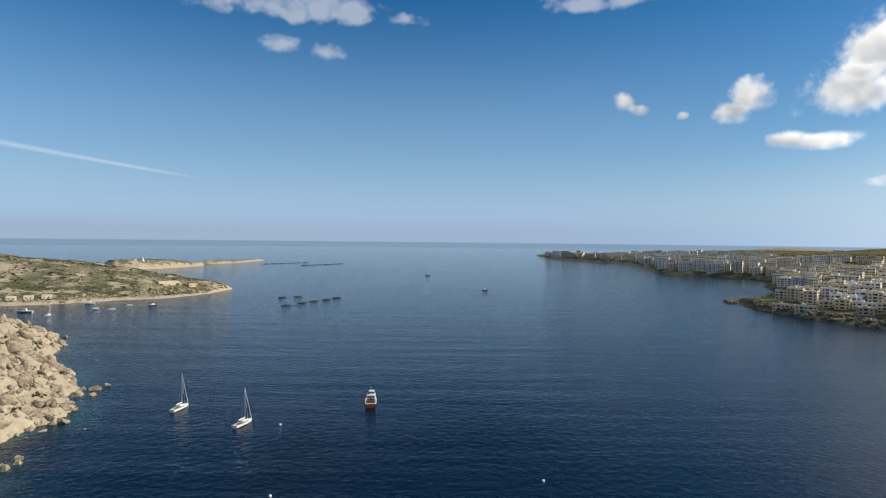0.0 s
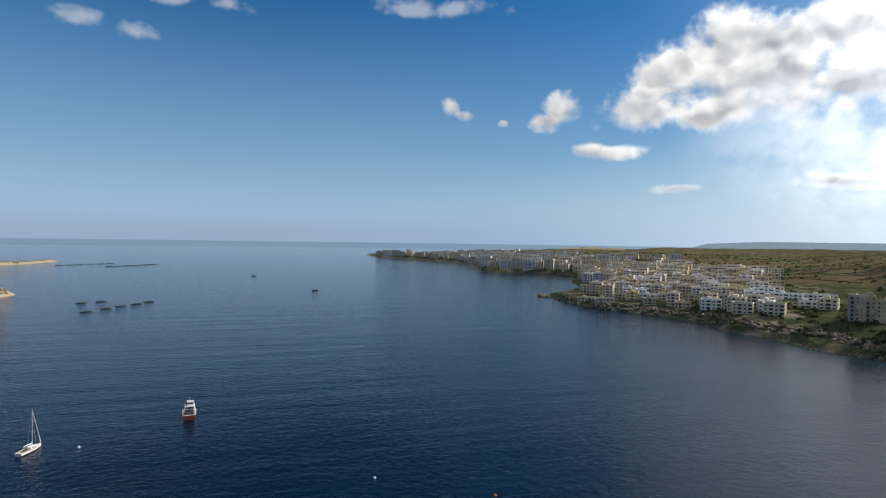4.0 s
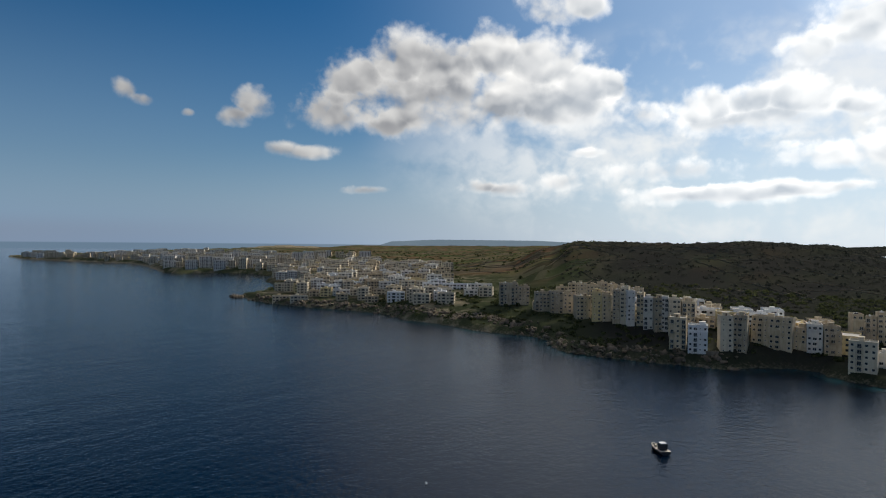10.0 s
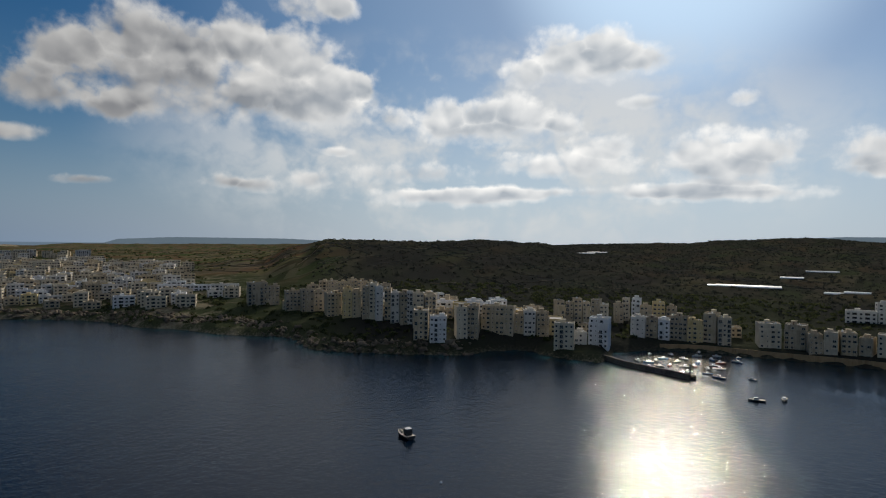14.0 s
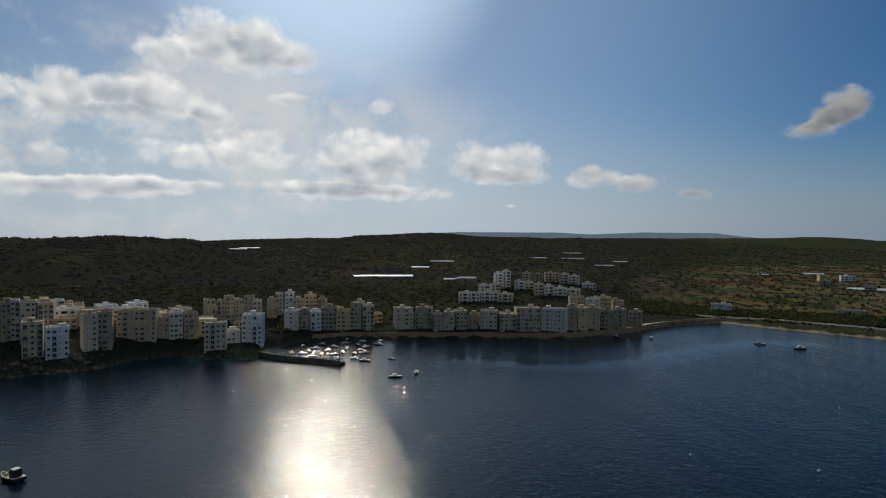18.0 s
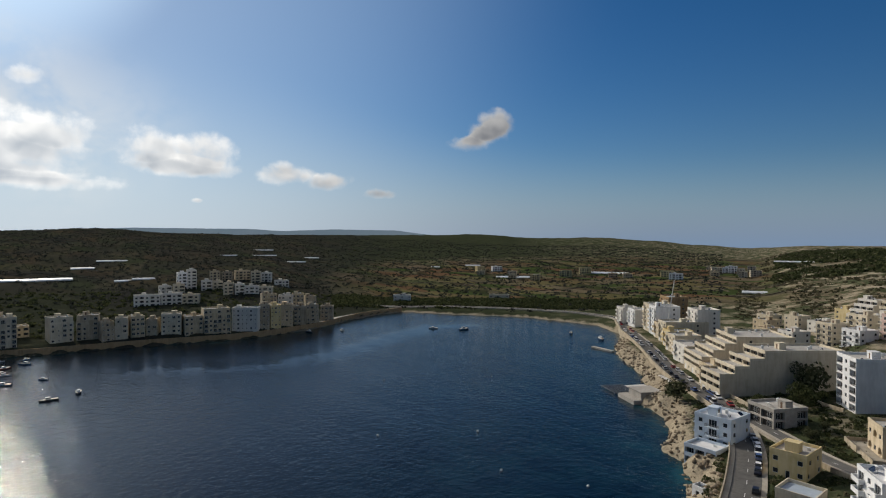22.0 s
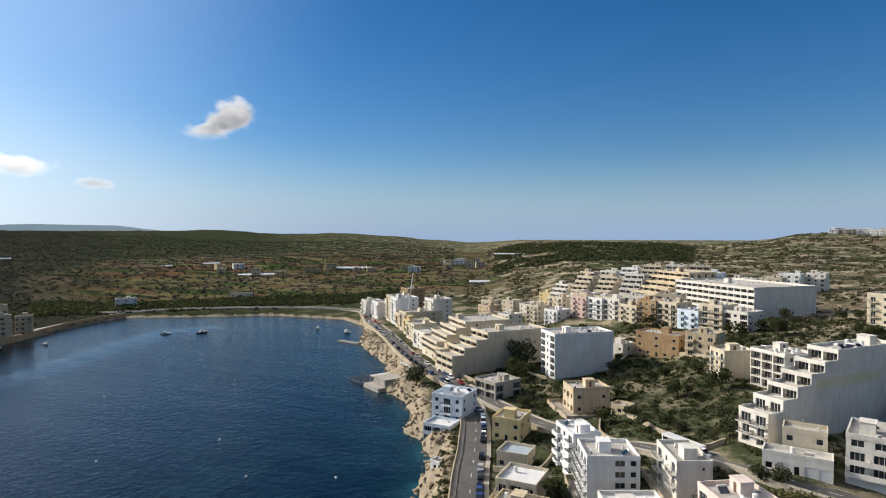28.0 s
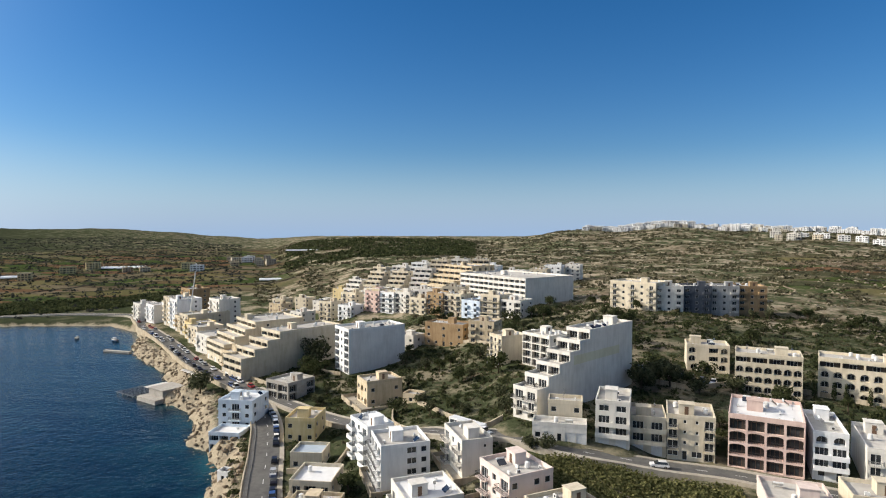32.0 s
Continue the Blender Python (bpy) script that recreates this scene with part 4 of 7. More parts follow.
def block(label, x, y, turn, w, d, floors, wall, front, right=".", left=".", back=".", fh=3.05, roof=ROOF, rail="solid", frame_mat=None,
          clutter=4, z=None, name="apartment_building", category="building", group="", steps=0, step=0.0, first=0, parapet=0.85):
    """A house whose front runs w metres along the angle turn and ends at (x, y), its right corner seen from the street; d metres deep.
    steps: past the storey 'first' each storey draws back by 'step' metres."""
    rng = random.Random(int(x * 7 + y * 13))
    frame_mat = frame_mat or FRAME
    ux, uy = math.cos(radians(turn)), math.sin(radians(turn))
    ox, oy = x - ux * w, y - uy * w
    if z is None:
        z = min(ground(x, y), ground(ox, oy)) + 0.25
    ob = thing(name, label, category, pose(ox, oy, z, 0, 0, turn), group)
    body = Geo()
    sides = (((0, 0), (1, 0), (0, 1), "front"), ((w, 0), (0, 1), (-1, 0), "right"), ((w, d), (-1, 0), (0, -1), "back"), ((0, d), (0, -1), (1, 0), "left"))
    specs = {"front": spread(front, floors, w), "right": spread(right, floors, d), "left": spread(left, floors, d), "back": spread(back, floors, w)}
    body.box(0.05, 0.05, -7, w - 0.05, d - 0.05, 0.02)
    decks = []
    for i in range(floors):
        off = max(0, i - first + 1) * step if steps and i >= first else 0.0
        nxt = max(0, i + 1 - first + 1) * step if steps and i + 1 >= first and i + 1 < floors else (off if i + 1 < floors else d)
        for (sx, sy), u, n_in, key in sides:
            length = w if u[0] else d - off
            o = (sx, sy + (off if key == "front" else 0))
            if key == "right":
                o = (w, off)
            row = specs[key][i]
            if key in ("left", "right") and len(row) > 1 and off:
                row = row[-max(1, round(len(row) * length / d)):] if key == "right" else row[:max(1, round(len(row) * length / d))]
            bw = length / len(row)
            fits = []
            for b, kind in enumerate(row):
                panel(body, fits, (o[0] + u[0] * bw * b, o[1] + u[1] * bw * b), u, bw, i * fh, fh, kind, n_in, i == floors - 1)
            fit_out(ob, fits, u, n_in, wall, frame_mat, rail)
        if nxt > off or i == floors - 1:
            decks.append((off, nxt if i < floors - 1 else d, (i + 1) * fh))
    me = body.mesh("wall", wall, RECESS_SHADE)
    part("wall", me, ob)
    for y0, y1, zz in decks:
        g = Geo()
        g.face([(0.2, y0 + 0.2, zz), (w - 0.2, y0 + 0.2, zz), (w - 0.2, y1 - (0.2 if y1 == d else 0), zz), (0.2, y1 - (0.2 if y1 == d else 0), zz)])
        part("roof" if y1 == d else "terrace", g.mesh("roof", roof), ob)
        g = Geo()
        g.box(-0.04, y0 - 0.04, zz - 0.12, w + 0.04, y0 + 0.22, zz + parapet)
        g.box(-0.04, y0 + 0.22, zz - 0.12, 0.22, y1, zz + parapet), g.box(w - 0.22, y0 + 0.22, zz - 0.12, w + 0.04, y1, zz + parapet)
        if y1 == d:
            g.box(-0.04, y1, zz - 0.12, w + 0.04, y1 + 0.04, zz + parapet), g.box(0.22, y1 - 0.22, zz - 0.1, w - 0.22, y1, zz + parapet)
        part("parapet", g.mesh("parapet", wall), ob)
    y0, y1, zz = decks[-1]
    roof_clutter(ob, 0.6, y0 + 0.6, w - 0.6, y1 - 0.6, zz, wall, clutter, rng)
    return ob

# ---- the near shore town ----
NEAR = "houses of the near shore"
block("pale blue seaside apartment block with balconies", 74.8, -183.6, 176, 11.8, 12, 3, BLUE, "wBw/wBw", "w.w/w.w", "bb/bb", fh=2.9, rail="metal", roof=ROOFPALE, clutter=5, group=NEAR)
block("low pale blue house with wide glazed terraces by the sea", 75.5, -174.6, 176, 10, 8, 2, BLUE, "lll", "w.w", "ww", fh=2.8, rail="solid", roof=ROOFPALE, clutter=1, group=NEAR)
block("yellow stone townhouse with a roof room by the road", 50.5, -170.2, 178, 9, 11, 2, YELLOW, "wdw/w.w", "w.w/ww", fh=3.3, clutter=3, group=NEAR)
block("flat-roofed cream house with grey roof by the road", 43, -151.5, 179, 8.6, 8, 1, CREAM, "w.w", "w.w", fh=4.0, roof=ROOFBLUE, clutter=0, group=NEAR)
block("cream house with a white-coated flat roof", 35, -131, 178, 10, 10.5, 2, CREAM, "wdw/blb", "w.w", fh=2.9, roof=ROOFPALE, clutter=1, group=NEAR)
block("cream stone house with cluttered flat roof", 31.5, -119, 178, 11, 9, 2, STONE, "wdw/w.w", "ww", fh=2.5, clutter=6, group=NEAR)
block("bright white apartment house with rounded balconies", 30.1, -148.5, 125, 11.5, 7.5, 4, WHITE, "b.B/BwB", "t.w/t.w", fh=2.55, roof=ROOFPALE, clutter=5, group=NEAR)
block("white apartment house with long balconies and flat roof", 24.1, -134.4, 112, 11.5, 12, 4, WHITE, "BBB/BBB", "..W/..Ww", fh=2.55, rail="metal", roof=ROOF, clutter=3, group=NEAR)
block("white apartment house with a wide pale roof", 15, -113.6, 115, 12, 12, 2, OFFWHITE, "www/bwb", "w.w", fh=3.4, roof=ROOFPALE, clutter=4, group=NEAR)
block("off-white narrow apartment house with stair hut", 5.1, -133.9, 112, 13, 7.6, 3, OFFWHITE, "b.w/Bwb", ".s/.s", fh=2.75, rail="metal", clutter=3, group=NEAR)
block("pink apartment house with cluttered flat roof", -5, -115.5, 121, 11.5, 10.7, 3, PALEPINK, "BwB/BwB", "ww/w.ww", fh=2.95, rail="dark", clutter=9, group=NEAR)
block("cream flat-roofed house with stair hut", -11, -106.5, 118, 7, 12, 2, CREAM, "bwb", "w.w", fh=2.9, clutter=5, group=NEAR)
stepped = block("stepped white apartment building with a blank end wall", -13.8, -155, 138, 8, 50, 8, OFFWHITE, "aa/bb/BB/BB/ll/ll/ll", ".", fh=2.62, roof=ROOF, rail="dark",
      clutter=10, steps=1, step=5.0, first=3, group=NEAR)
g = Geo()
g.box(8.005, 17, 12.6, 8.03, 42, 15.2)
part("painted_band", g.mesh("painted_band", wall_look("faded_yellow_band", (0.55, 0.52, 0.36), (0.66, 0.63, 0.47))), stepped, None, "faded yellow painted band")
block("cream apartment tower with blank side wall", -6.2, -217.9, 118, 9.5, 11, 4, CREAM, "bwb/bwb", ".", fh=2.85, rail="metal", clutter=4, group=NEAR)
block("cream apartment block with dark loggias", -22.5, -206.8, 132, 13, 12, 4, OFFWHITE, "lll/lll", "ww", fh=2.75, rail="dark", clutter=6, group=NEAR)
block("white tall apartment block with blank painted wall", 56.6, -240.4, 128, 14, 27, 6, WHITE, "lwl/lwl", ".", fh=3.0, rail="dark", clutter=9, group=NEAR)
block("cream stepped apartment block above the coast road", 100, -234, 140, 16, 50, 6, CREAM, "gwg/lll/lll", ".", fh=3.05, clutter=6, steps=1, step=6.0, first=3, group=NEAR)
block("cream terraced apartment block with planted decks", 120, -262, 134, 24, 40, 6, CREAM, "gwgwg/lllll/lllll", "..w/..w/..ww", fh=3.05, clutter=6, steps=1, step=5.0, first=3, group=NEAR)
block("long white hotel block with rows of balconies", -22.4, -329, 131, 58, 40, 5, OFFWHITE, "lllllllllllll/lllllllllllll", ".", fh=3.05, clutter=14, group=NEAR, name="hotel", category="hotel")
block("old cream stone villa with arched windows", 40, -197, 122, 10, 13, 2, STONE, "awa/waw", "w.w/w.w", fh=4.0, clutter=3, group=NEAR, name="villa", category="house")
block("unfinished grey concrete house shell", 71, -207, 150, 12, 13, 2, CONCRETE, "oo/oo", "o.o", fh=3.0, clutter=2, group=NEAR, name="house", category="house")
block("small stone outhouse among bushes", 22, -194, 160, 6, 5, 1, STONE, "w", "s", fh=2.8, clutter=0, group=NEAR, name="outhouse", category="house")
block("low white workshop with garage doors", -24.6, -142.5, 171, 13, 5, 1, OFFWHITE, "wgdgg", ".", fh=4.0, clutter=2, group=NEAR, name="workshop", category="building")
block("cream villa with stair hut and arched porch", -24.5, -148.5, 171, 8.5, 5.5, 2, CREAM, "w.w/w.w", "w", fh=3.2, clutter=3, group=NEAR, name="villa", category="house")
block("white four-storey townhouse with glazed balconies", -34.7, -142.3, 165, 8, 13, 4, OFFWHITE, "gg/BB/BB/WW", ".", fh=2.65, rail="solid", clutter=5, group=NEAR)
block("beige three-storey townhouse with deep balconies", -43.6, -143.4, 168, 8.6, 11, 3, CREAM, "gg/BB/BB", ".", fh=2.9, rail="solid", clutter=4, group=NEAR)
block("cream townhouse with stone balconies and roof rooms", -53.8, -140.1, 164, 10.6, 12, 4, CREAM, "WdWo/Bssb/bssb/bssb", "w.w", fh=2.5, rail="metal", clutter=7, group=NEAR)
block("pink apartment block with arched loggias and dark shopfronts", -70, -132.6, 156, 15.2, 18, 4, PINK, "oooo/AAAA/AAAA/oooo", ".w./.w.", fh=2.9, rail="dark", frame_mat=BROWNWOOD, roof=ROOFPALE, clutter=12, group=NEAR)
block("white townhouse with curved balconies and fan window", -78.2, -131, 160, 6.6, 17, 4, WHITE, "wd/BB/BB/aa", "w..", fh=2.5, rail="solid", clutter=4, group=NEAR)
block("white and blue townhouse with roof terrace", -89, -125.5, 158, 9, 19, 3, OFFWHITE, "gdg/bwb", "w.w/w.w", fh=2.8, rail="metal", clutter=6, group=NEAR)
block("blue-trimmed townhouse with balconies", -98.5, -120, 156, 9, 16, 3, BLUE, "gdg/bwb", ".", fh=3.2, rail="metal", clutter=4, group=NEAR)
block("low pink house with flat roof below the street", -66, -113, 165, 12, 11, 2, PALEPINK, "www", "ww", fh=2.6, clutter=3, group=NEAR, name="house", category="house")
block("low cream house beside the street", -79, -112, 165, 10, 9, 2, CREAM, "wdw", "w", fh=2.7, clutter=2, group=NEAR, name="house", category="house")
ARCH = "arched cream apartment blocks"
block("cream apartment block with rows of arched loggias", -82.3, -203.3, 166, 13.4, 10, 3, CREAM, "aaa/a.la", "w", fh=2.85, clutter=5, group=ARCH)
block("cream apartment block with rows of arched loggias", -94.8, -181.7, 157, 18.2, 11, 4, CREAM, "aaaaaaa/aaaaaaa/aaaaaaa/llll", "w", fh=3.0, clutter=8, group=ARCH)
block("cream apartment block with rows of arched loggias", -121.5, -174.5, 152, 23, 11, 4, CREAM, "aaaaaaa/aaaaaaa/aaaaaaa/llll", "w", fh=3.0, clutter=8, group=ARCH)
block("cream apartment block with rows of arched loggias", -144, -161, 146, 24, 11, 4, CREAM, "aaaaaaa/aaaaaaa/aaaaaaa/llll", "w", fh=3.0, clutter=8, group=ARCH)
LONG = "long block on the slope"
block("cream end house of a long apartment block", -82, -289, 140, 24, 16, 4, CREAM, "bwbwb/bwbwb", "bwb/bwb", fh=3.2, rail="metal", clutter=8, group=LONG)
for i, (wall, lab) in enumerate(((OFFWHITE, "white section of a long apartment block"), (SLATE, "dark grey section of a long apartment block with white balconies"),
                                 (GREYW, "grey section of a long apartment block"), (OCHRE, "brown section of a long apartment block"))):
    k = i + 1
    block(lab, -82 - 13.4 * k, -289 - 1.0 * k, 172, 13.3, 14, 4, wall, "bwb/bwb", "w.w", fh=3.0, rail="solid", clutter=5, z=30.5, group=LONG)
MID = "apartment houses of the middle slope"
block("dark ochre stone apartment house", 10, -266, 155, 20, 11, 3, OCHRE, "wwdww/w.w.w", "ww", fh=3.3, clutter=3, group=MID)
block("orange stone apartment house with balconies", -4, -258, 160, 12, 11, 3, STONE, "bwb/bwb", "ww", fh=3.2, rail="solid", clutter=4, group=MID)
block("small white house with arched porch", 33, -269, 150, 10, 9, 2, OFFWHITE, "aa/w.w", "w", fh=3.2, clutter=2, group=MID, name="house", category="house")
for i in range(5):
    k = i / 4
    block("cream apartment house in a stepped row", 83 - 71 * k, -372 + 30 * min(1, k * 1.4), 143 + 25 * k, 13.5, 12, 4, (CREAM, OFFWHITE, CREAM, OFFWHITE, CREAM)[i],
          "lwl/BwB", "w.w", fh=3.05, rail="metal", clutter=4, group=MID)
for i in range(4):
    k = i / 5
    block("cream terraced apartment house on the slope", 92 - 88 * k, -408 + 22 * k, 146 + 20 * k, 13.5, 14, 5, (OFFWHITE, CREAM, CREAM, OFFWHITE, CREAM, OFFWHITE)[i],
          "BBB/lll", "w.w", fh=3.05, rail="solid", clutter=5, group=MID, steps=1, step=2.5, first=2)
for i in range(6):
    k = i / 5
    block("pale apartment house at the top of the slope", 78 - 80 * k, -440 + 8 * k, 150 + 20 * k, 13, 13, 5, (CREAM, OFFWHITE, WHITE, CREAM, OFFWHITE, CREAM)[i],
          "BBB/lll", "w.w", fh=3.05, rail="solid", clutter=5, group=MID, steps=1, step=2.5, first=3)
for x, y, w, f, wall in ((-8, -400, 16, 5, WHITE), (-27, -408, 14, 4, OFFWHITE), (-44, -425, 13, 4, CREAM), (-60, -470, 14, 4, WHITE), (-76, -478, 12, 4, OFFWHITE)):
    block("white flat-roofed house on the hill shoulder", x, y, 160, w, 12, f, wall, "bwb/bwb", "w.w", rail="solid", clutter=5, group=MID)
for x, y, w, f, wall in ((142, -400, 12, 3, STONE), (128, -412, 11, 3, CREAM), (112, -405, 12, 2, OFFWHITE), (150, -428, 12, 3, CREAM), (104, -430, 12, 3, YELLOW), (136, -385, 10, 2, STONE)):
    block("stone farmhouse with flat roof among trees", x, y, 152, w, 10, f, wall, "w.w/w.w", "w.w", clutter=3, group=MID, name="house", category="house")
ROADSIDE = "coast road apartment houses"
for x, y, w, d, f, wall, lab in ((226, -386, 16, 14, 4, WHITE, "white apartment house"), (243, -398, 16, 13, 4, OFFWHITE, "off-white apartment house"),
                                 (206, -372, 14, 16, 6, CREAM, "cream apartment house"), (196, -361, 13, 16, 6, WHITE, "white apartment house"),
                                 (205, -395, 16, 14, 7, OCHRE, "brown apartment tower"), (187, -350, 12, 14, 3, STONE, "stone townhouse"),
                                 (177, -338, 13, 26, 4, CREAM, "cream apartment house"), (168, -326, 12, 14, 3, YELLOW, "yellow stone townhouse"),
                                 (158, -312, 14, 15, 3, CREAM, "cream townhouse"), (148, -300, 13, 14, 2, STONE, "stone townhouse"), (138, -285, 18, 30, 3, OFFWHITE, "pale townhouse"),
                                 (166, -356, 15, 14, 6, OFFWHITE, "off-white apartment tower"), (109, -246, 11, 12, 3, STONE, "stone townhouse with balconies")):
    block(lab + " with balconies by the coast road", x, y, 138, w, d, f, wall, "gwg/bwb/bwb", ".w", fh=3.05, rail="solid", clutter=4, group=ROADSIDE)

FRONTROW = "row of narrow apartment houses below the hotel"
for i, (wall, lab, f, front) in enumerate(((PINK, "pinkish brown", 4, "bwb/bwb"), (WHITE, "white", 4, "BB/BB"), (OFFWHITE, "off-white", 4, "BwB/BwB"), (CREAM, "cream", 3, "bwb/bwb"), (OCHRE, "ochre stone", 4, "www/bwb"),
                                     (CREAM, "cream", 4, "aBa/BaB"), (BLUE, "pale blue", 3, "bb/bb"), (CREAM, "cream", 4, "BB/BB"), (OFFWHITE, "off-white", 3, "lwl/lwl"))):
    k = (i + 1) / 8
    block(lab + " apartment house with balconies in a terrace", 75 - 82.5 * k, -362 + 59 * k - (i % 3) * 1.2, 144, 12.2, 12, f, wall, front, "w.w", fh=3.0, rail=("solid", "metal", "dark")[i % 3], clutter=4, group=FRONTROW)
block("stepped honey-coloured apartment block with arcaded side wall", 24, -374, 131, 30, 40, 6, STONE, "BBBBB/lllll", "aaaaaaa", fh=3.05, rail="solid", clutter=6, steps=1, step=5.0, first=2, group=MID)
for i in range(5):
    k = i / 4
    block("pale terrace house with balconies and water tanks", 112 - 62 * k, -352 + 4 * k - 12 * (i % 2), 148, 11, 11, 3 + i % 2, (OFFWHITE, CREAM, WHITE, STONE, OFFWHITE)[i], "BwB/bwb", "w.w", fh=3.0, rail="metal", clutter=4, group=MID)


def yard(ob, gap_front, gap_side):
    """A paved yard round a house with a low wall, as parts of it."""
    walls = [c for c in ob.children if c.name.split(".")[0] == "wall"]
    w, d = max(c[0] for c in walls[0].bound_box), max(c[1] for c in walls[0].bound_box)
    g = Geo()
    g.box(-gap_side, -gap_front, -6, w + gap_side, d + 1.5, 0.1)
    part("yard", g.mesh("yard", PAVED), ob, None, "pale paved yard")
    for x0, y0, x1, y1 in ((-gap_side - 0.2, -gap_front - 0.2, w * 0.4, -gap_front), (w * 0.65, -gap_front - 0.2, w + gap_side + 0.2, -gap_front), (-gap_side - 0.2, -gap_front, -gap_side, d + 1.5),
                           (w + gap_side, -gap_front, w + gap_side + 0.2, d + 1.5)):
        g = Geo()
        g.box(x0, y0, -6, x1, y1, 1.15)
        part("yard_wall", g.mesh("yard_wall", LOWSTONE), ob)


PAVED = plain("yard_paving", (0.26, 0.23, 0.18), (0.44, 0.40, 0.33), 0.4, 0.9)
for _ob, _f, _s in [(o, 2.6, 1.8) for o in scene.objects if o.parent is None and o.get("group") == NEAR and math.hypot(o.location.x, o.location.y) < 160 and 100 < o.location.x + 100 and o.location.x < 48]:
    yard(_ob, _f, _s)
yard([o for o in scene.objects if o.parent is None and o.get("group") == NEAR and o.name.startswith("villa")][0], 4.0, 5.0)

# ---- the far shore of the bay ----
FOOT = []
rng_far = random.Random(23)
PALE = (CREAM, STONE, LOWSTONE, STONE, CREAM, OFFWHITE, STONE, YELLOW, CREAM, STONE)
KIND_WORDS = {CREAM: "cream", OFFWHITE: "off-white", WHITE: "white", STONE: "honey-coloured stone", YELLOW: "yellow stone", LOWSTONE: "brown stone"}


def shore_house(x, y, turn, w, floors, z, wall):
    """One house of the bayside town with a face of its own; its front ends at (x, y)."""
    # Pale walls swapped for darker stones to stand for the shaded facades.
    wall = rng_far.choice({OFFWHITE: (CREAM, STONE, LOWSTONE, OFFWHITE), CREAM: (CREAM, STONE, LOWSTONE), STONE: (STONE, LOWSTONE)}.get(wall, (wall,)))
    n = max(2, round(w / 3.0))
    pick = rng_far.choice(("wbw", "bwb", "wsb", "bw.", "wbs", "sws"))
    front = "/".join("".join("." if rng_far.random() < 0.16 else pick[b % 3] for b in range(n)) for _ in range(floors))
    block(KIND_WORDS[wall] + " apartment house of the bayside town", x, y, turn + rng_far.uniform(-14, 14), w - 0.2, rng_far.uniform(9, 14), floors, wall,
          front, rng_far.choice((".s", "s.w", ".")), ".", fh=3.05, rail=rng_far.choice(("solid", "metal", "solid")), clutter=2, z=z, group="apartment houses across the bay",
          steps=int(floors > 3 and rng_far.random() < 0.55), step=rng_far.uniform(1.2, 3.0), first=floors - 1)


POINT_HOUSES = [(388, 167, -66, 10.6, 7, 11.9, OFFWHITE), (397, 156, -68, 12.8, 7, 11.1, CREAM), (357, 144, -67, 9.9, 7, 3.7, STONE), (356, 131, -69, 11.0, 6, 3.3, WHITE),
    (366, 120, -71, 7.3, 7, 6.2, CREAM), (370, 114, -72, 7.6, 7, 6.5, STONE), (388, 95, -75, 22.0, 7, 5.3, OFFWHITE), (395, 89, -77, 7.3, 5, 5.8, STONE),
    (395, 81, -78, 8.0, 6, 5.7, OFFWHITE), (397, 72, -79, 8.8, 6, 5.0, CREAM), (438, 68, -81, 6.3, 6, 9.3, OFFWHITE), (439, 62, -82, 6.0, 6, 8.4, LOWSTONE),
    (439, 56, -82, 5.7, 7, 8.3, OFFWHITE)]
for row in POINT_HOUSES:
    shore_house(*row)
POINT_HOUSES = [(440, 50, -83, 5.7, 6, 8.8, CREAM), (441, 44, -84, 6.1, 7, 7.8, STONE), (441, 38, -85, 5.8, 6, 7.6, OFFWHITE), (371, 52, -81, 12.5, 6, 1.8, CREAM),
    (388, 46, -83, 8.3, 3, 3.5, OFFWHITE), (388, 33, -84, 12.5, 6, 3.7, WHITE)]
for row in POINT_HOUSES:
    shore_house(*row)
HARBOUR_HOUSES = [(460, 28, -86, 7.0, 5, 9.4, STONE), (470, 25, -87, 5.0, 6, 10.1, CREAM), (473, 17, -88, 6.4, 6, 10.2, WHITE), (471, 8, -89, 8.6, 5, 8.2, STONE),
    (473, -1, -90, 8.7, 6, 8.0, YELLOW), (473, -8, -91, 6.5, 5, 7.8, CREAM), (427, 12, -88, 9.6, 5, 4.4, OFFWHITE), (431, 4, -89, 7.9, 5, 3.4, CREAM),
    (429, -4, -90, 7.5, 5, 3.0, WHITE), (431, -15, -91, 11.2, 6, 2.7, STONE), (432, -25, -93, 10.1, 5, 3.3, YELLOW), (432, -33, -94, 8.2, 7, 2.5, STONE),
    (429, -42, -95, 8.2, 6, 3.6, OFFWHITE)]
for row in HARBOUR_HOUSES:
    shore_house(*row)
HARBOUR_HOUSES = [(429, -71, -99, 12.9, 5, 4.3, OFFWHITE), (427, -84, -100, 12.1, 5, 4.2, CREAM)]
for row in HARBOUR_HOUSES:
    shore_house(*row)
BAY_FRONT = [(419, -92, -102, 7.8, 4, 3.4, STONE), (417, -99, -103, 7.4, 5, 2.2, CREAM), (417, -109, -104, 8.3, 5, 2.7, STONE), (415, -116, -105, 7.0, 4, 3.3, LOWSTONE),
    (411, -130, -107, 12.4, 5, 2.9, CREAM), (407, -143, -109, 11.9, 4, 4.0, CREAM), (402, -160, -111, 17.5, 6, 2.1, OFFWHITE), (397, -177, -113, 17.8, 6, 1.4, OFFWHITE),
    (401, -188, -115, 7.7, 6, 2.5, CREAM), (401, -197, -116, 7.7, 6, 1.6, YELLOW), (404, -208, -117, 9.0, 6, 0.8, STONE), (405, -219, -118, 9.1, 5, 1.8, CREAM),
    (407, -232, -119, 10.3, 5, 1.7, STONE)]
for row in BAY_FRONT:
    shore_house(*row)
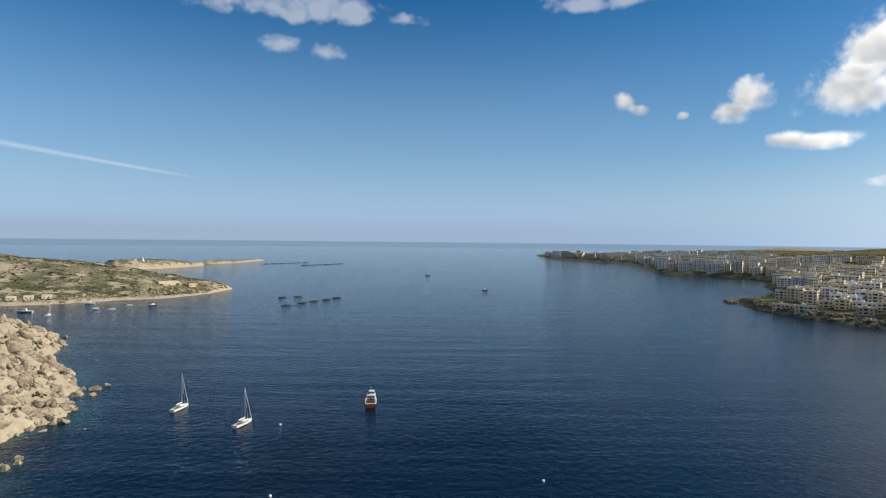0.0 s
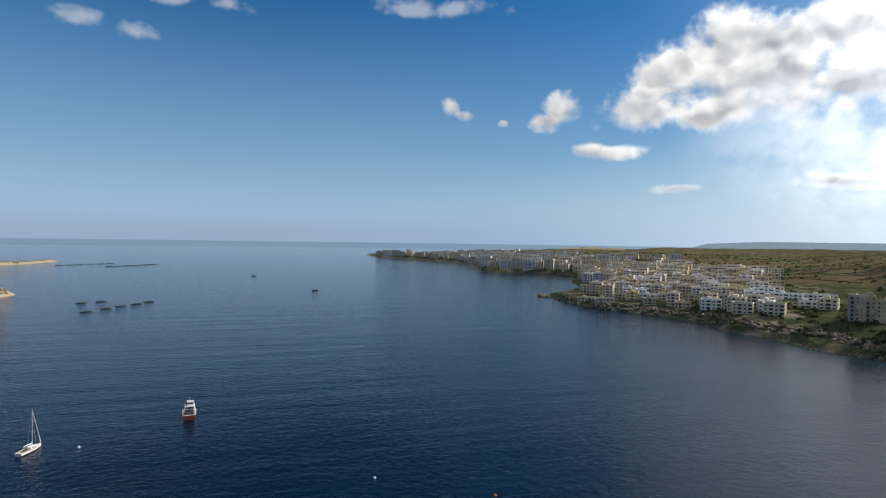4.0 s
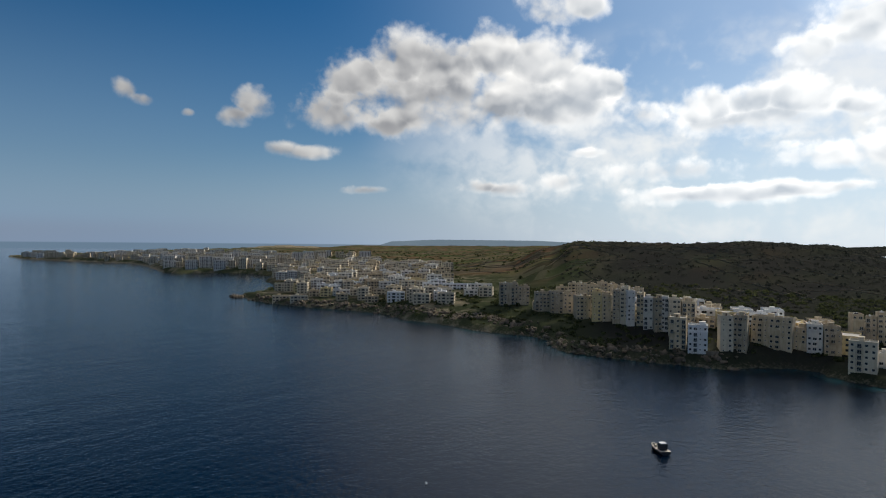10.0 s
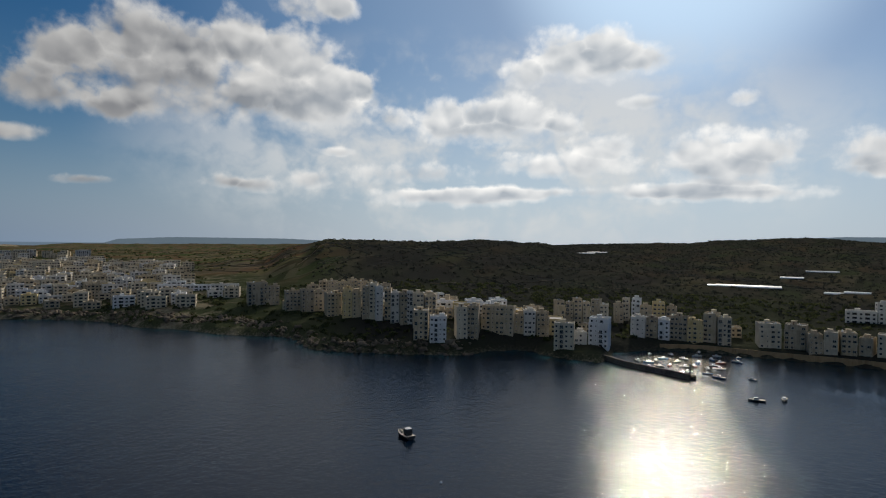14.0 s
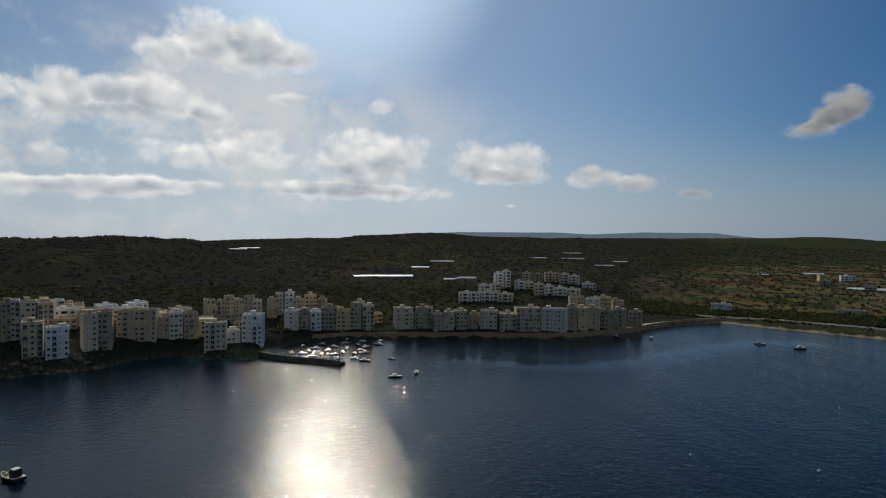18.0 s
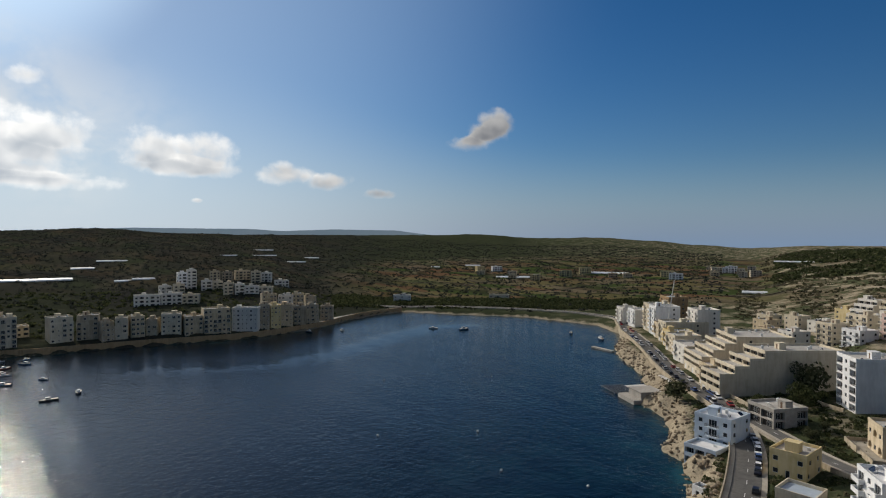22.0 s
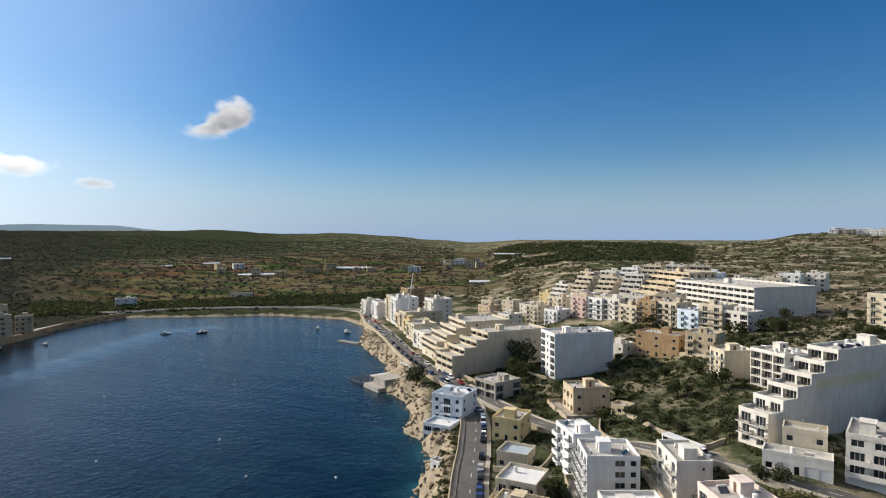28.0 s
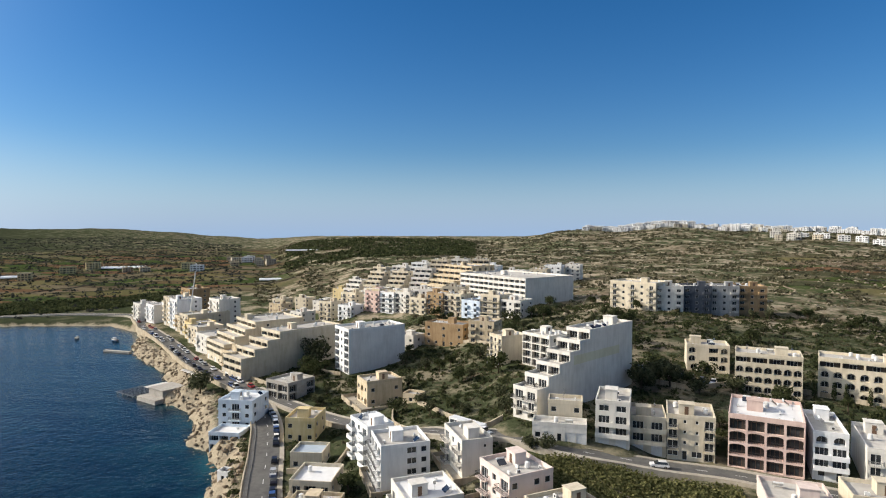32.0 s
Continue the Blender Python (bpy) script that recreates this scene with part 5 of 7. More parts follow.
BAY_FRONT = [(413, -247, -120, 9.6, 5, -1.0, LOWSTONE), (451, -218, -115, 11.9, 6, 4.9, CREAM), (455, -233, -116, 11.5, 5, 5.3, OFFWHITE),
    (459, -247, -118, 10.2, 5, 5.6, CREAM), (463, -261, -119, 9.8, 5, 2.5, STONE)]
for row in BAY_FRONT:
    shore_house(*row)
SLOPE_HOUSES = [(423, 321, -52, 16.3, 7, 12.0, OFFWHITE), (429, 313, -53, 10.2, 6, 12.2, CREAM), (413, 280, -55, 12.5, 5, 13.2, STONE), (414, 268, -56, 10.4, 6, 12.2, CREAM),
    (419, 259, -58, 10.4, 6, 10.5, STONE), (407, 238, -59, 11.7, 6, 10.6, CREAM), (398, 224, -60, 7.4, 7, 12.0, YELLOW), (400, 217, -61, 6.9, 7, 10.1, OFFWHITE),
    (394, 207, -62, 5.5, 7, 14.9, OFFWHITE), (395, 201, -63, 5.9, 7, 16.9, CREAM), (393, 195, -63, 5.4, 7, 15.2, OFFWHITE), (396, 190, -64, 5.0, 7, 13.6, STONE),
    (390, 180, -65, 6.8, 7, 11.3, OFFWHITE)]
for row in SLOPE_HOUSES:
    shore_house(*row)
SLOPE_HOUSES = [(386, 172, -66, 5.1, 7, 11.1, CREAM), (386, 168, -66, 4.3, 7, 13.0, OFFWHITE), (380, 157, -67, 7.6, 7, 12.8, CREAM), (383, 149, -68, 7.9, 7, 11.5, OFFWHITE),
    (479, 285, -59, 9.1, 5, 17.5, STONE), (482, 276, -60, 9.5, 5, 16.2, CREAM), (484, 267, -61, 9.0, 6, 16.1, OFFWHITE), (487, 258, -62, 9.4, 5, 17.9, STONE),
    (478, 241, -63, 10.1, 5, 17.6, CREAM), (484, 233, -64, 10.1, 5, 15.7, OFFWHITE)]
for row in SLOPE_HOUSES:
    shore_house(*row)


def far_block(w, d, floors, wall, roof_hut):
    """A small block of flats seen from far off, with recessed windows on all sides, one mesh."""
    g = Geo()
    fh = 3.05
    g.box(0.1, 0.1, -8, w - 0.1, d - 0.1, 0)
    for (ox, oy), u, n_in, length in (((0, 0), (1, 0), (0, 1), w), ((w, 0), (0, 1), (-1, 0), d), ((w, d), (-1, 0), (0, -1), w), ((0, d), (0, -1), (1, 0), d)):
        n = max(2, round(length / 4))
        bw = length / n
        for i in range(floors):
            for b in range(n):
                def P(a, z, dep=0.0):
                    return (ox + u[0] * (b * bw + a) + n_in[0] * dep, oy + u[1] * (b * bw + a) + n_in[1] * dep, i * fh + z)
                a0, a1, s, t = (0.5, bw - 0.5, 0.9, 2.6) if (b + i * 0) % 2 else (bw * 0.3, bw * 0.7, 0.9, 2.3)
                dep = 0.8 if b % 2 else 0.2
                g.face([P(0, 0), P(bw, 0), P(a1, s), P(a0, s)]), g.face([P(0, fh), P(a0, t), P(a1, t), P(bw, fh)])
                g.face([P(0, 0), P(a0, s), P(a0, t), P(0, fh)]), g.face([P(bw, 0), P(bw, fh), P(a1, t), P(a1, s)])
                g.face([P(a0, s), P(a1, s), P(a1, s, dep), P(a0, s, dep)]), g.face([P(a0, t), P(a0, t, dep), P(a1, t, dep), P(a1, t)])
                g.face([P(a0, s, dep), P(a1, s, dep), P(a1, t, dep), P(a0, t, dep)], 1)
    h = floors * fh
    g.face([(0, 0, h), (w, 0, h), (w, d, h), (0, d, h)], 2)
    for q in ((0, 0, w, 0.2), (0, d - 0.2, w, d), (0, 0.2, 0.2, d - 0.2), (w - 0.2, 0.2, w, d - 0.2)):
        g.box(q[0], q[1], h - 0.1, q[2], q[3], h + 0.9)
    if roof_hut:
        g.box(w * 0.3, d * 0.4, h, w * 0.3 + 3.5, d * 0.4 + 3, h + 2.5)
        g.box(w * 0.7, d * 0.3, h, w * 0.7 + 1.2, d * 0.3 + 1.2, h + 1.4)
    return g.mesh("far_house", wall, GLASS, ROOF)


FAR_MESH = [(w, d, far_block(w, d, f, wall, i % 2)) for i, (w, d, f, wall) in enumerate(
    ((16, 12, 3, CREAM), (18, 14, 4, OFFWHITE), (22, 14, 5, CREAM), (14, 12, 2, STONE), (24, 16, 6, OFFWHITE), (20, 15, 5, WHITE), (30, 16, 7, CREAM),
     (16, 14, 4, STONE), (26, 18, 8, OFFWHITE), (18, 12, 3, WHITE), (20, 14, 3, YELLOW), (15, 12, 4, CREAM)))]
SIZED = {}


def bay_house(x, y, turn, w, floors, z=None, wall=None):
    """Houses higher up across the bay, two or three to a frontage; its front ends at (x, y)."""
    n = 1 if wall else max(1, round(w / 12))
    ux, uy = math.cos(radians(turn)), math.sin(radians(turn))
    for i in range(n):
        wall = wall if n == 1 and wall else rng_far.choice(PALE)
        fl = floors if z is not None else max(1, floors - (rng_far.random() < 0.5) - (rng_far.random() < 0.25))
        key = (round(w / n), 11, fl, wall.name)
        if key not in SIZED:
            SIZED[key] = far_block(max(6, key[0] - 0.3), 11, fl, wall, 1)
        s = w - w / n * i
        px, py = x - ux * s, y - uy * s
        ob = new("apartment_building", SIZED[key])
        ob.matrix_basis = pose(px, py, ground(px, py) + 0.1 if z is None else z, 0, 0, turn + rng_far.uniform(-10, 10))
        tagged(ob, KIND_WORDS[wall] + " apartment house on the slope across the bay", "building", "apartment houses across the bay")
        FOOT.append((px, py))


FAR_LABEL = {CREAM.name: "distant cream block of flats in the seaside town", OFFWHITE.name: "distant off-white block of flats in the seaside town",
             STONE.name: "distant honey-coloured stone house in the seaside town", WHITE.name: "distant white block of flats in the seaside town",
             YELLOW.name: "distant yellow stone house in the seaside town"}


def far_houses(count, az0, az1, r0, r1, picks, inland, group, seed, gap=20, face=None, joined=""):
    """Scatters far houses over a stretch of land given by azimuth and range, front rows on the shore."""
    rng = random.Random(seed)
    made = 0
    cand, heap = [], []
    while len(cand) < count * 14:
        az, r = radians(rng.uniform(az0, az1)), rng.uniform(r0, r1)
        cand.append((r * math.sin(az), r * math.cos(az)))
    xs, ys = np.array([c[0] for c in cand]), np.array([c[1] for c in cand])
    ds, hs = shore(xs, ys), height(xs, ys)[0]
    order = sorted(range(len(cand)), key=lambda i: ds[i] + rng.uniform(0, 140))
    for i in order:
        if made >= count:
            break
        x, y = cand[i]
        if ds[i] < inland or any(abs(x - a) < gap and abs(y - b) < gap for a, b in FOOT):
            continue
        FOOT.append((x, y))
        w, d, me = FAR_MESH[rng.choice(picks)]
        w, d = w * 1.0, d * 1.0
        turn = (face if face is not None else -math.degrees(math.atan2(x, y))) + rng.choice((0, 0, 90)) + rng.uniform(-12, 12)
        m = pose(x, y, hs[i] - 0.3, 0, 0, turn) @ Matrix.Translation((-w / 2, -d / 2, 0))
        made += 1
        if joined:
            heap.append((me, m))
            continue
        ob = new("far_house", me)
        ob.matrix_basis = m
        tagged(ob, FAR_LABEL[me.materials[0].name], "house", group)
    if joined:
        mats = [CREAM, OFFWHITE, WHITE, STONE, YELLOW, GLASS, ROOF]
        g = Geo()
        for me, m in heap:
            k = len(g.v)
            g.v.extend(tuple(m @ v.co) for v in me.vertices)
            slots = [mats.index(q) for q in me.materials]
            for poly in me.polygons:
                g.f.append(tuple(k + v for v in poly.vertices))
                g.m.append(slots[poly.material_index])
        tagged(new("distant_town", g.mesh("distant_town", *mats)), joined, "town", kind="stuff")


HILLSIDE = [(585, -191, -108, 8.2, 5, 20.1, WHITE), (584, -200, -109, 9.4, 6, 19.4, OFFWHITE), (564, -171, -106, 10.1, 3, 15.7, OFFWHITE),
    (559, -180, -107, 9.5, 3, 17.0, CREAM), (568, -208, -110, 9.7, 3, 18.8, OFFWHITE), (566, -218, -111, 9.7, 3, 17.7, CREAM), (629, -240, -110, 11.4, 4, 20.9, STONE),
    (636, -255, -111, 10.9, 3, 22.1, LOWSTONE), (634, -275, -113, 16.0, 4, 20.2, STONE), (611, -276, -114, 9.9, 4, 20.2, CREAM), (614, -290, -115, 10.6, 4, 18.0, OFFWHITE),
    (535, -216, -112, 9.2, 4, 15.2, CREAM), (531, -225, -112, 9.1, 3, 16.7, OFFWHITE)]
for row in HILLSIDE:
    bay_house(*row)
HILLSIDE = [(528, -238, -114, 13.4, 3, 14.6, OFFWHITE), (523, -249, -115, 14.3, 3, 13.7, CREAM), (518, -148, -105, 20.2, 3, 12.6, OFFWHITE),
    (514, -163, -107, 15.5, 3, 13.2, OFFWHITE), (511, -177, -108, 14.4, 3, 11.7, CREAM), (591, -300, -116, 15.0, 2, 16.6, OFFWHITE)]
for row in HILLSIDE:
    bay_house(*row)
TOWN_EDGE = [(502, 454, -47, 28.6, 4, 15.5, WHITE), (509, 422, -49, 28.2, 3, 17.7, OFFWHITE), (452, 394, -48, 13.6, 4, 13.4, OFFWHITE), (456, 378, -50, 14.1, 3, 15.8, CREAM),
    (348, 581, -30, 19.1, 6, 3.9, STONE), (354, 553, -32, 19.1, 5, 3.4, CREAM), (376, 565, -33, 11.7, 5, 5.9, STONE), (383, 551, -34, 12.9, 5, 6.2, YELLOW),
    (398, 538, -36, 18.8, 5, 8.1, OFFWHITE), (404, 526, -37, 12.0, 5, 8.2, CREAM), (413, 516, -38, 13.3, 5, 7.1, STONE), (427, 510, -39, 14.2, 5, 9.0, CREAM),
    (432, 492, -41, 14.7, 5, 9.4, OFFWHITE)]
for row in TOWN_EDGE:
    bay_house(*row[:4], 3, None, row[6])
TOWN_EDGE = [(443, 482, -42, 14.9, 5, 10.9, STONE), (444, 460, -43, 15.3, 4, 13.6, CREAM), (448, 441, -45, 15.8, 4, 13.1, OFFWHITE)]
for row in TOWN_EDGE:
    bay_house(*row[:4], 3, None, row[6])
bay_house(525, 296, -59, 43.2, 3)
bay_house(537, 546, -44, 28.5, 4)
bay_house(469, 663, -34, 30.3, 4)
bay_house(555, 699, -37, 33.3, 5)
for _ob in [o for o in scene.objects if o.get("group") == "apartment houses across the bay"]:
    FOOT.append((_ob.location.x, _ob.location.y))
far_houses(100, 27, 46, 640, 900, (0, 1, 3, 7, 9, 10, 11), 40, "distant bay houses", 31, 14)
far_houses(190, 28, 45, 860, 1350, (0, 1, 2, 3, 7, 10, 11), 18, "distant bay houses", 32, 15, joined="dense cream houses of the bayside town")
far_houses(80, 20, 34, 1180, 1650, (1, 2, 4, 7, 6, 11, 8), 18, "distant resort blocks", 33, 22)
far_houses(190, 10.5, 27, 1400, 2300, (0, 1, 2, 4, 7, 11, 3), 14, "distant resort blocks", 34, 18, joined="pale blocks of the resort town along the far shore")
far_houses(22, 9.3, 14, 2000, 2600, (1, 2, 4, 5, 6), 14, "distant resort blocks", 35, 27, joined="pale blocks on the far low point")
far_houses(150, 18, 40, 1600, 2600, (0, 1, 2, 4, 7), 30, "distant resort blocks", 36, 24, joined="far-off pale blocks of the resort town")
far_houses(26, 53, 70, 425, 520, (3, 9, 3, 0), 45, "distant bay houses", 47, 13)
far_houses(20, 70, 97, 412, 470, (3, 9, 3, 10), 22, "distant bay houses", 48, 14)
far_houses(40, 34, 46, 560, 760, (0, 3, 7, 9, 11, 10), 30, "distant bay houses", 46, 15)
far_houses(170, 189.5, 206, 1600, 1900, (9, 5, 9, 1, 9, 0), 100, "hilltop village houses", 38, 9, joined="white houses of the hilltop village")
far_houses(60, 202, 214, 1850, 2080, (9, 5, 9, 1), 100, "hilltop village houses", 39, 14, joined="far white houses of the hilltop village")
far_houses(14, 205, 213, 1250, 1420, (9, 1, 0), 100, "hilltop village houses", 40, 16)
far_houses(12, 131, 158, 900, 1900, (3, 9, 10), 100, "valley farmhouses", 41, 30)
far_houses(10, 156, 160, 1000, 1500, (9, 3, 0), 100, "valley farmhouses", 42, 20)

# distant ridges beyond the land
def ridge(label, az0, az1, r, points, look_mat):
    az = np.linspace(az0, az1, 120)
    el = np.interp((az - az0) / (az1 - az0), *zip(*points))
    topz = H + r * np.tan(np.radians(el)) + wave(az * 60, az * 0, 30, 12) * 1.2
    g = Geo()
    g.v = [(r * math.sin(radians(a)), r * math.cos(radians(a)), -5.0) for a in az] + [(r * math.sin(radians(a)), r * math.cos(radians(a)), float(z)) for a, z in zip(az, topz)]
    n = len(az)
    g.v += [((r + 90) * math.sin(radians(a)), (r + 90) * math.cos(radians(a)), float(z) - 12) for a, z in zip(az, topz)]
    for i in range(n - 1):
        g.f += [(i + 1, i, n + i, n + i + 1), (n + i + 1, n + i, 2 * n + i, 2 * n + i + 1)]
        g.m += [0, 0]
    ob = new("backdrop_ridge", g.mesh("backdrop_ridge", look_mat))
    tagged(ob, label, "ridge", kind="structure")


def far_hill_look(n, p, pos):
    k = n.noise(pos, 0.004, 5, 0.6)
    # Distance haze put into the blue-grey colour and into a glow.
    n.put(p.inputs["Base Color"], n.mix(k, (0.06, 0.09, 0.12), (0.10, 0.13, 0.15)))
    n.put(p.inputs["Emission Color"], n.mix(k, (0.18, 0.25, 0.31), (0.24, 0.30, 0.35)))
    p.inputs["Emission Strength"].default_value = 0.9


HAZEHILL = material("haze_painted_hill", far_hill_look, 1.0)
ridge("flat ridge on the horizon in painted haze blue", 38.5, 60, 4780, ((0, -0.6), (0.09, 0.05), (0.3, 0.27), (0.75, 0.25), (1, 0.0)), HAZEHILL)
ridge("plateau on the horizon in painted haze blue", 92, 131, 4780, ((0, 0.2), (0.08, 0.48), (0.3, 0.84), (0.55, 0.80), (0.62, 0.62), (0.74, 0.8), (0.9, 0.72), (0.94, 0.5), (1, 0.2)), HAZEHILL)
ridge("plateau on the horizon in painted haze blue", 172, 190, 4780, ((0, -1.4), (0.2, -0.95), (0.5, -1.05), (1, -1.3)), HAZEHILL)

# ---- roads, walls, plants and cars of the near shore ----
ROAD_LINES = {"coast": [(38, -96), (54, -138), (62.6, -164), (73, -190), (92, -221), (130, -260), (178, -319), (216, -364), (242, -398), (275, -434), (330, -436), (380, -418), (440, -370), (468, -330)],
              "street": [(90, -222), (70, -204), (49, -187), (15.5, -164), (-4, -150.8), (-19, -140.2), (-36, -138), (-52, -135), (-68, -127.5), (-98, -114), (-130, -97)]}


def smooth_line(pts, gap=4.0):
    out = []
    P = [Vector(p) for p in pts]
    for i in range(len(P) - 1):
        a, b, c, d = P[max(0, i - 1)], P[i], P[i + 1], P[min(len(P) - 1, i + 2)]
        n = max(2, int((c - b).length / gap))
        for k in range(n):
            t = k / n
            out.append(0.5 * ((2 * b) + (c - a) * t + (2 * a - 5 * b + 4 * c - d) * t * t + (3 * b - a - 3 * c + d) * t ** 3))
    out.append(P[-1])
    return out


def line_z(line, lift):
    z = height(np.array([p.x for p in line]), np.array([p.y for p in line]))[0]
    for _ in range(6):
        z[1:-1] = (z[:-2] + z[1:-1] * 2 + z[2:]) / 4
    return np.maximum(z, 1.6) + lift


def strip(name, line, zs, a, b, lift, drop, mat, label, cat, parent=None, kind="structure"):
    """A band along a line between the side offsets a and b, with its edges going down by drop."""
    g = Geo()
    n = len(line)
    for i, p in enumerate(line):
        t = (line[min(n - 1, i + 1)] - line[max(0, i - 1)]).normalized()
        s = Vector((-t.y, t.x))
        for off, z in ((a, zs[i] + lift - drop), (a, zs[i] + lift), (b, zs[i] + lift), (b, zs[i] + lift - drop)):
            g.v.append((p.x + s.x * off, p.y + s.y * off, float(z)))
    for i in range(n - 1):
        k = 4 * i
        for j in range(3):
            g.f.append((k + j, k + j + 1, k + 5 + j, k + 4 + j))
            g.m.append(0)
    ob = new(name, g.mesh(name, mat))
    if parent:
        ob.parent = parent
    return tagged(ob, label, cat, kind=kind)


ASPHALT = plain("asphalt", (0.085, 0.083, 0.08), (0.16, 0.155, 0.145), 0.6, 0.85)
PAVING = plain("paving", (0.30, 0.27, 0.22), (0.46, 0.42, 0.35), 0.9, 0.9)
LINEPAINT = plain("road_paint", (0.6, 0.6, 0.58), (0.75, 0.75, 0.72), 2, 0.7, 0, 0)
ROADS = {}
for key, wid in (("coast", 3.5), ("street", 2.5)):
    line = smooth_line(ROAD_LINES[key])
    zs = line_z(line, 0.55)
    ROADS[key] = (line, zs, wid)
    strip("road_" + key, line, zs, -wid, wid, 0.0, 3.5, ASPHALT, "worn grey asphalt road along the shore" if key == "coast" else "grey asphalt street climbing the slope", "road")
    strip("pavement_" + key, line, zs, wid + 0.01, wid + 1.3, 0.14, 3.5, PAVING, "pale paved footway beside the road", "pavement")
    strip("pavement_" + key, line, zs, -wid - 1.3, -wid - 0.01, 0.14, 3.5, PAVING, "pale paved footway beside the road", "pavement")
line, zs, wid = ROADS["coast"]
strip("sea_wall", line[:95], zs[:95], 4.85, 5.2, 1.0, 5.0, LOWSTONE, "low stone wall between coast road and shore", "wall")
g = Geo()
for key in ROADS:
    line, zs, wid = ROADS[key]
    for i in range(0, len(line) - 1, 2):
        a, b = line[i], line[i + 1]
        t = (b - a).normalized()
        s = Vector((-t.y, t.x)) * 0.08
        q = a + (b - a) * 0.6
        g.face([(a.x - s.x, a.y - s.y, zs[i] + 0.02), (q.x - s.x, q.y - s.y, zs[i] * 0.4 + zs[i + 1] * 0.6 + 0.02), (q.x + s.x, q.y + s.y, zs[i] * 0.4 + zs[i + 1] * 0.6 + 0.02), (a.x + s.x, a.y + s.y, zs[i] + 0.02)])
tagged(new("road_marking", g.mesh("road_marking", LINEPAINT)), "dashed white centre line painted on the roads", "road marking", kind="structure")

PROM = smooth_line([(420, 2), (426, -25), (418, -58), (410, -105), (400, -141), (395, -174), (401, -212), (411, -242), (427, -271), (441, -310), (442, -340)])
pz = np.full(len(PROM), 3.2)
strip("promenade", PROM, pz, 0.4, 7.5, 0, 4.5, CONCRETE, "paved waterfront promenade on a sea wall", "promenade")
strip("promenade_wall", PROM, pz, -0.3, 0.39, 0.9, 5.0, OCHRE, "weathered concrete sea wall of the promenade", "wall")


def dist_line(X, Y, line):
    best = np.full(X.shape, 1e9)
    for a, b in zip(line[::2], line[2::2]):
        d = b - a
        k = np.clip(((X - a.x) * d.x + (Y - a.y) * d.y) / max(1e-6, d.length_squared), 0, 1)
        best = np.minimum(best, (X - a.x - k * d.x) ** 2 + (Y - a.y - k * d.y) ** 2)
    return np.sqrt(best)


HOUSES = [(o, o.location.copy(), o.rotation_euler.z) for o in scene.objects if o.parent is None and o.type == "EMPTY"]
RECTS = []
for o in [o for o in scene.objects if o.name.split(".")[0] == "wall"]:
    m = o.parent.matrix_basis
    bb = [Vector(c) for c in o.bound_box]
    RECTS.append((m.inverted(), max(c.x for c in bb), max(c.y for c in bb)))


def clear(X, Y, gap=1.0, road=7.5):
    """Where nothing is built."""
    ok = np.ones(X.shape, bool)
    for inv, w, d in RECTS:
        lx = inv[0][0] * X + inv[0][1] * Y + inv[0][3]
        ly = inv[1][0] * X + inv[1][1] * Y + inv[1][3]
        ok &= ~((lx > -gap) & (lx < w + gap) & (ly > -gap) & (ly < d + gap))
    for line, _, _ in ROADS.values():
        ok &= dist_line(X, Y, line) > road
    return ok


def leaf_look(name, dark, light):
    def fn(n, p, pos):
        isl = n.add("ShaderNodeNewGeometry").outputs["Random Per Island"]
        k = n.m("ADD", n.m("MULTIPLY", isl, 0.6), n.m("MULTIPLY", n.noise(pos, 0.12, 3, 0.5), 0.5))
        col = n.mix(n.step(k, 0.15, 0.9), dark, light)
        n.put(p.inputs["Base Color"], col)
        through_leaf, both = n.add("ShaderNodeBsdfTranslucent"), n.add("ShaderNodeMixShader")
        n.put(through_leaf.inputs[0], col), n.put(both.inputs[0], 0.4), n.put(both.inputs[1], p.outputs[0]), n.put(both.inputs[2], through_leaf.outputs[0])
        n.put([q for q in n.t.nodes if q.type == "OUTPUT_MATERIAL"][0].inputs[0], both.outputs[0])
    mat = material(name, fn, 0.8)
    mat.node_tree.nodes["Principled BSDF"].inputs["Specular IOR Level"].default_value = 0.0
    return mat


LEAF = leaf_look("dark_green_leaves", (0.026, 0.036, 0.016), (0.095, 0.105, 0.048))
OLIVE = leaf_look("grey_green_leaves", (0.035, 0.042, 0.022), (0.12, 0.125, 0.07))
SCRUB = leaf_look("scrub_leaves", (0.045, 0.045, 0.026), (0.165, 0.15, 0.09))
REED = leaf_look("reed_leaves", (0.07, 0.08, 0.03), (0.24, 0.23, 0.10))
BARK = plain("bark", (0.06, 0.045, 0.03), (0.14, 0.11, 0.08), 2, 0.9)


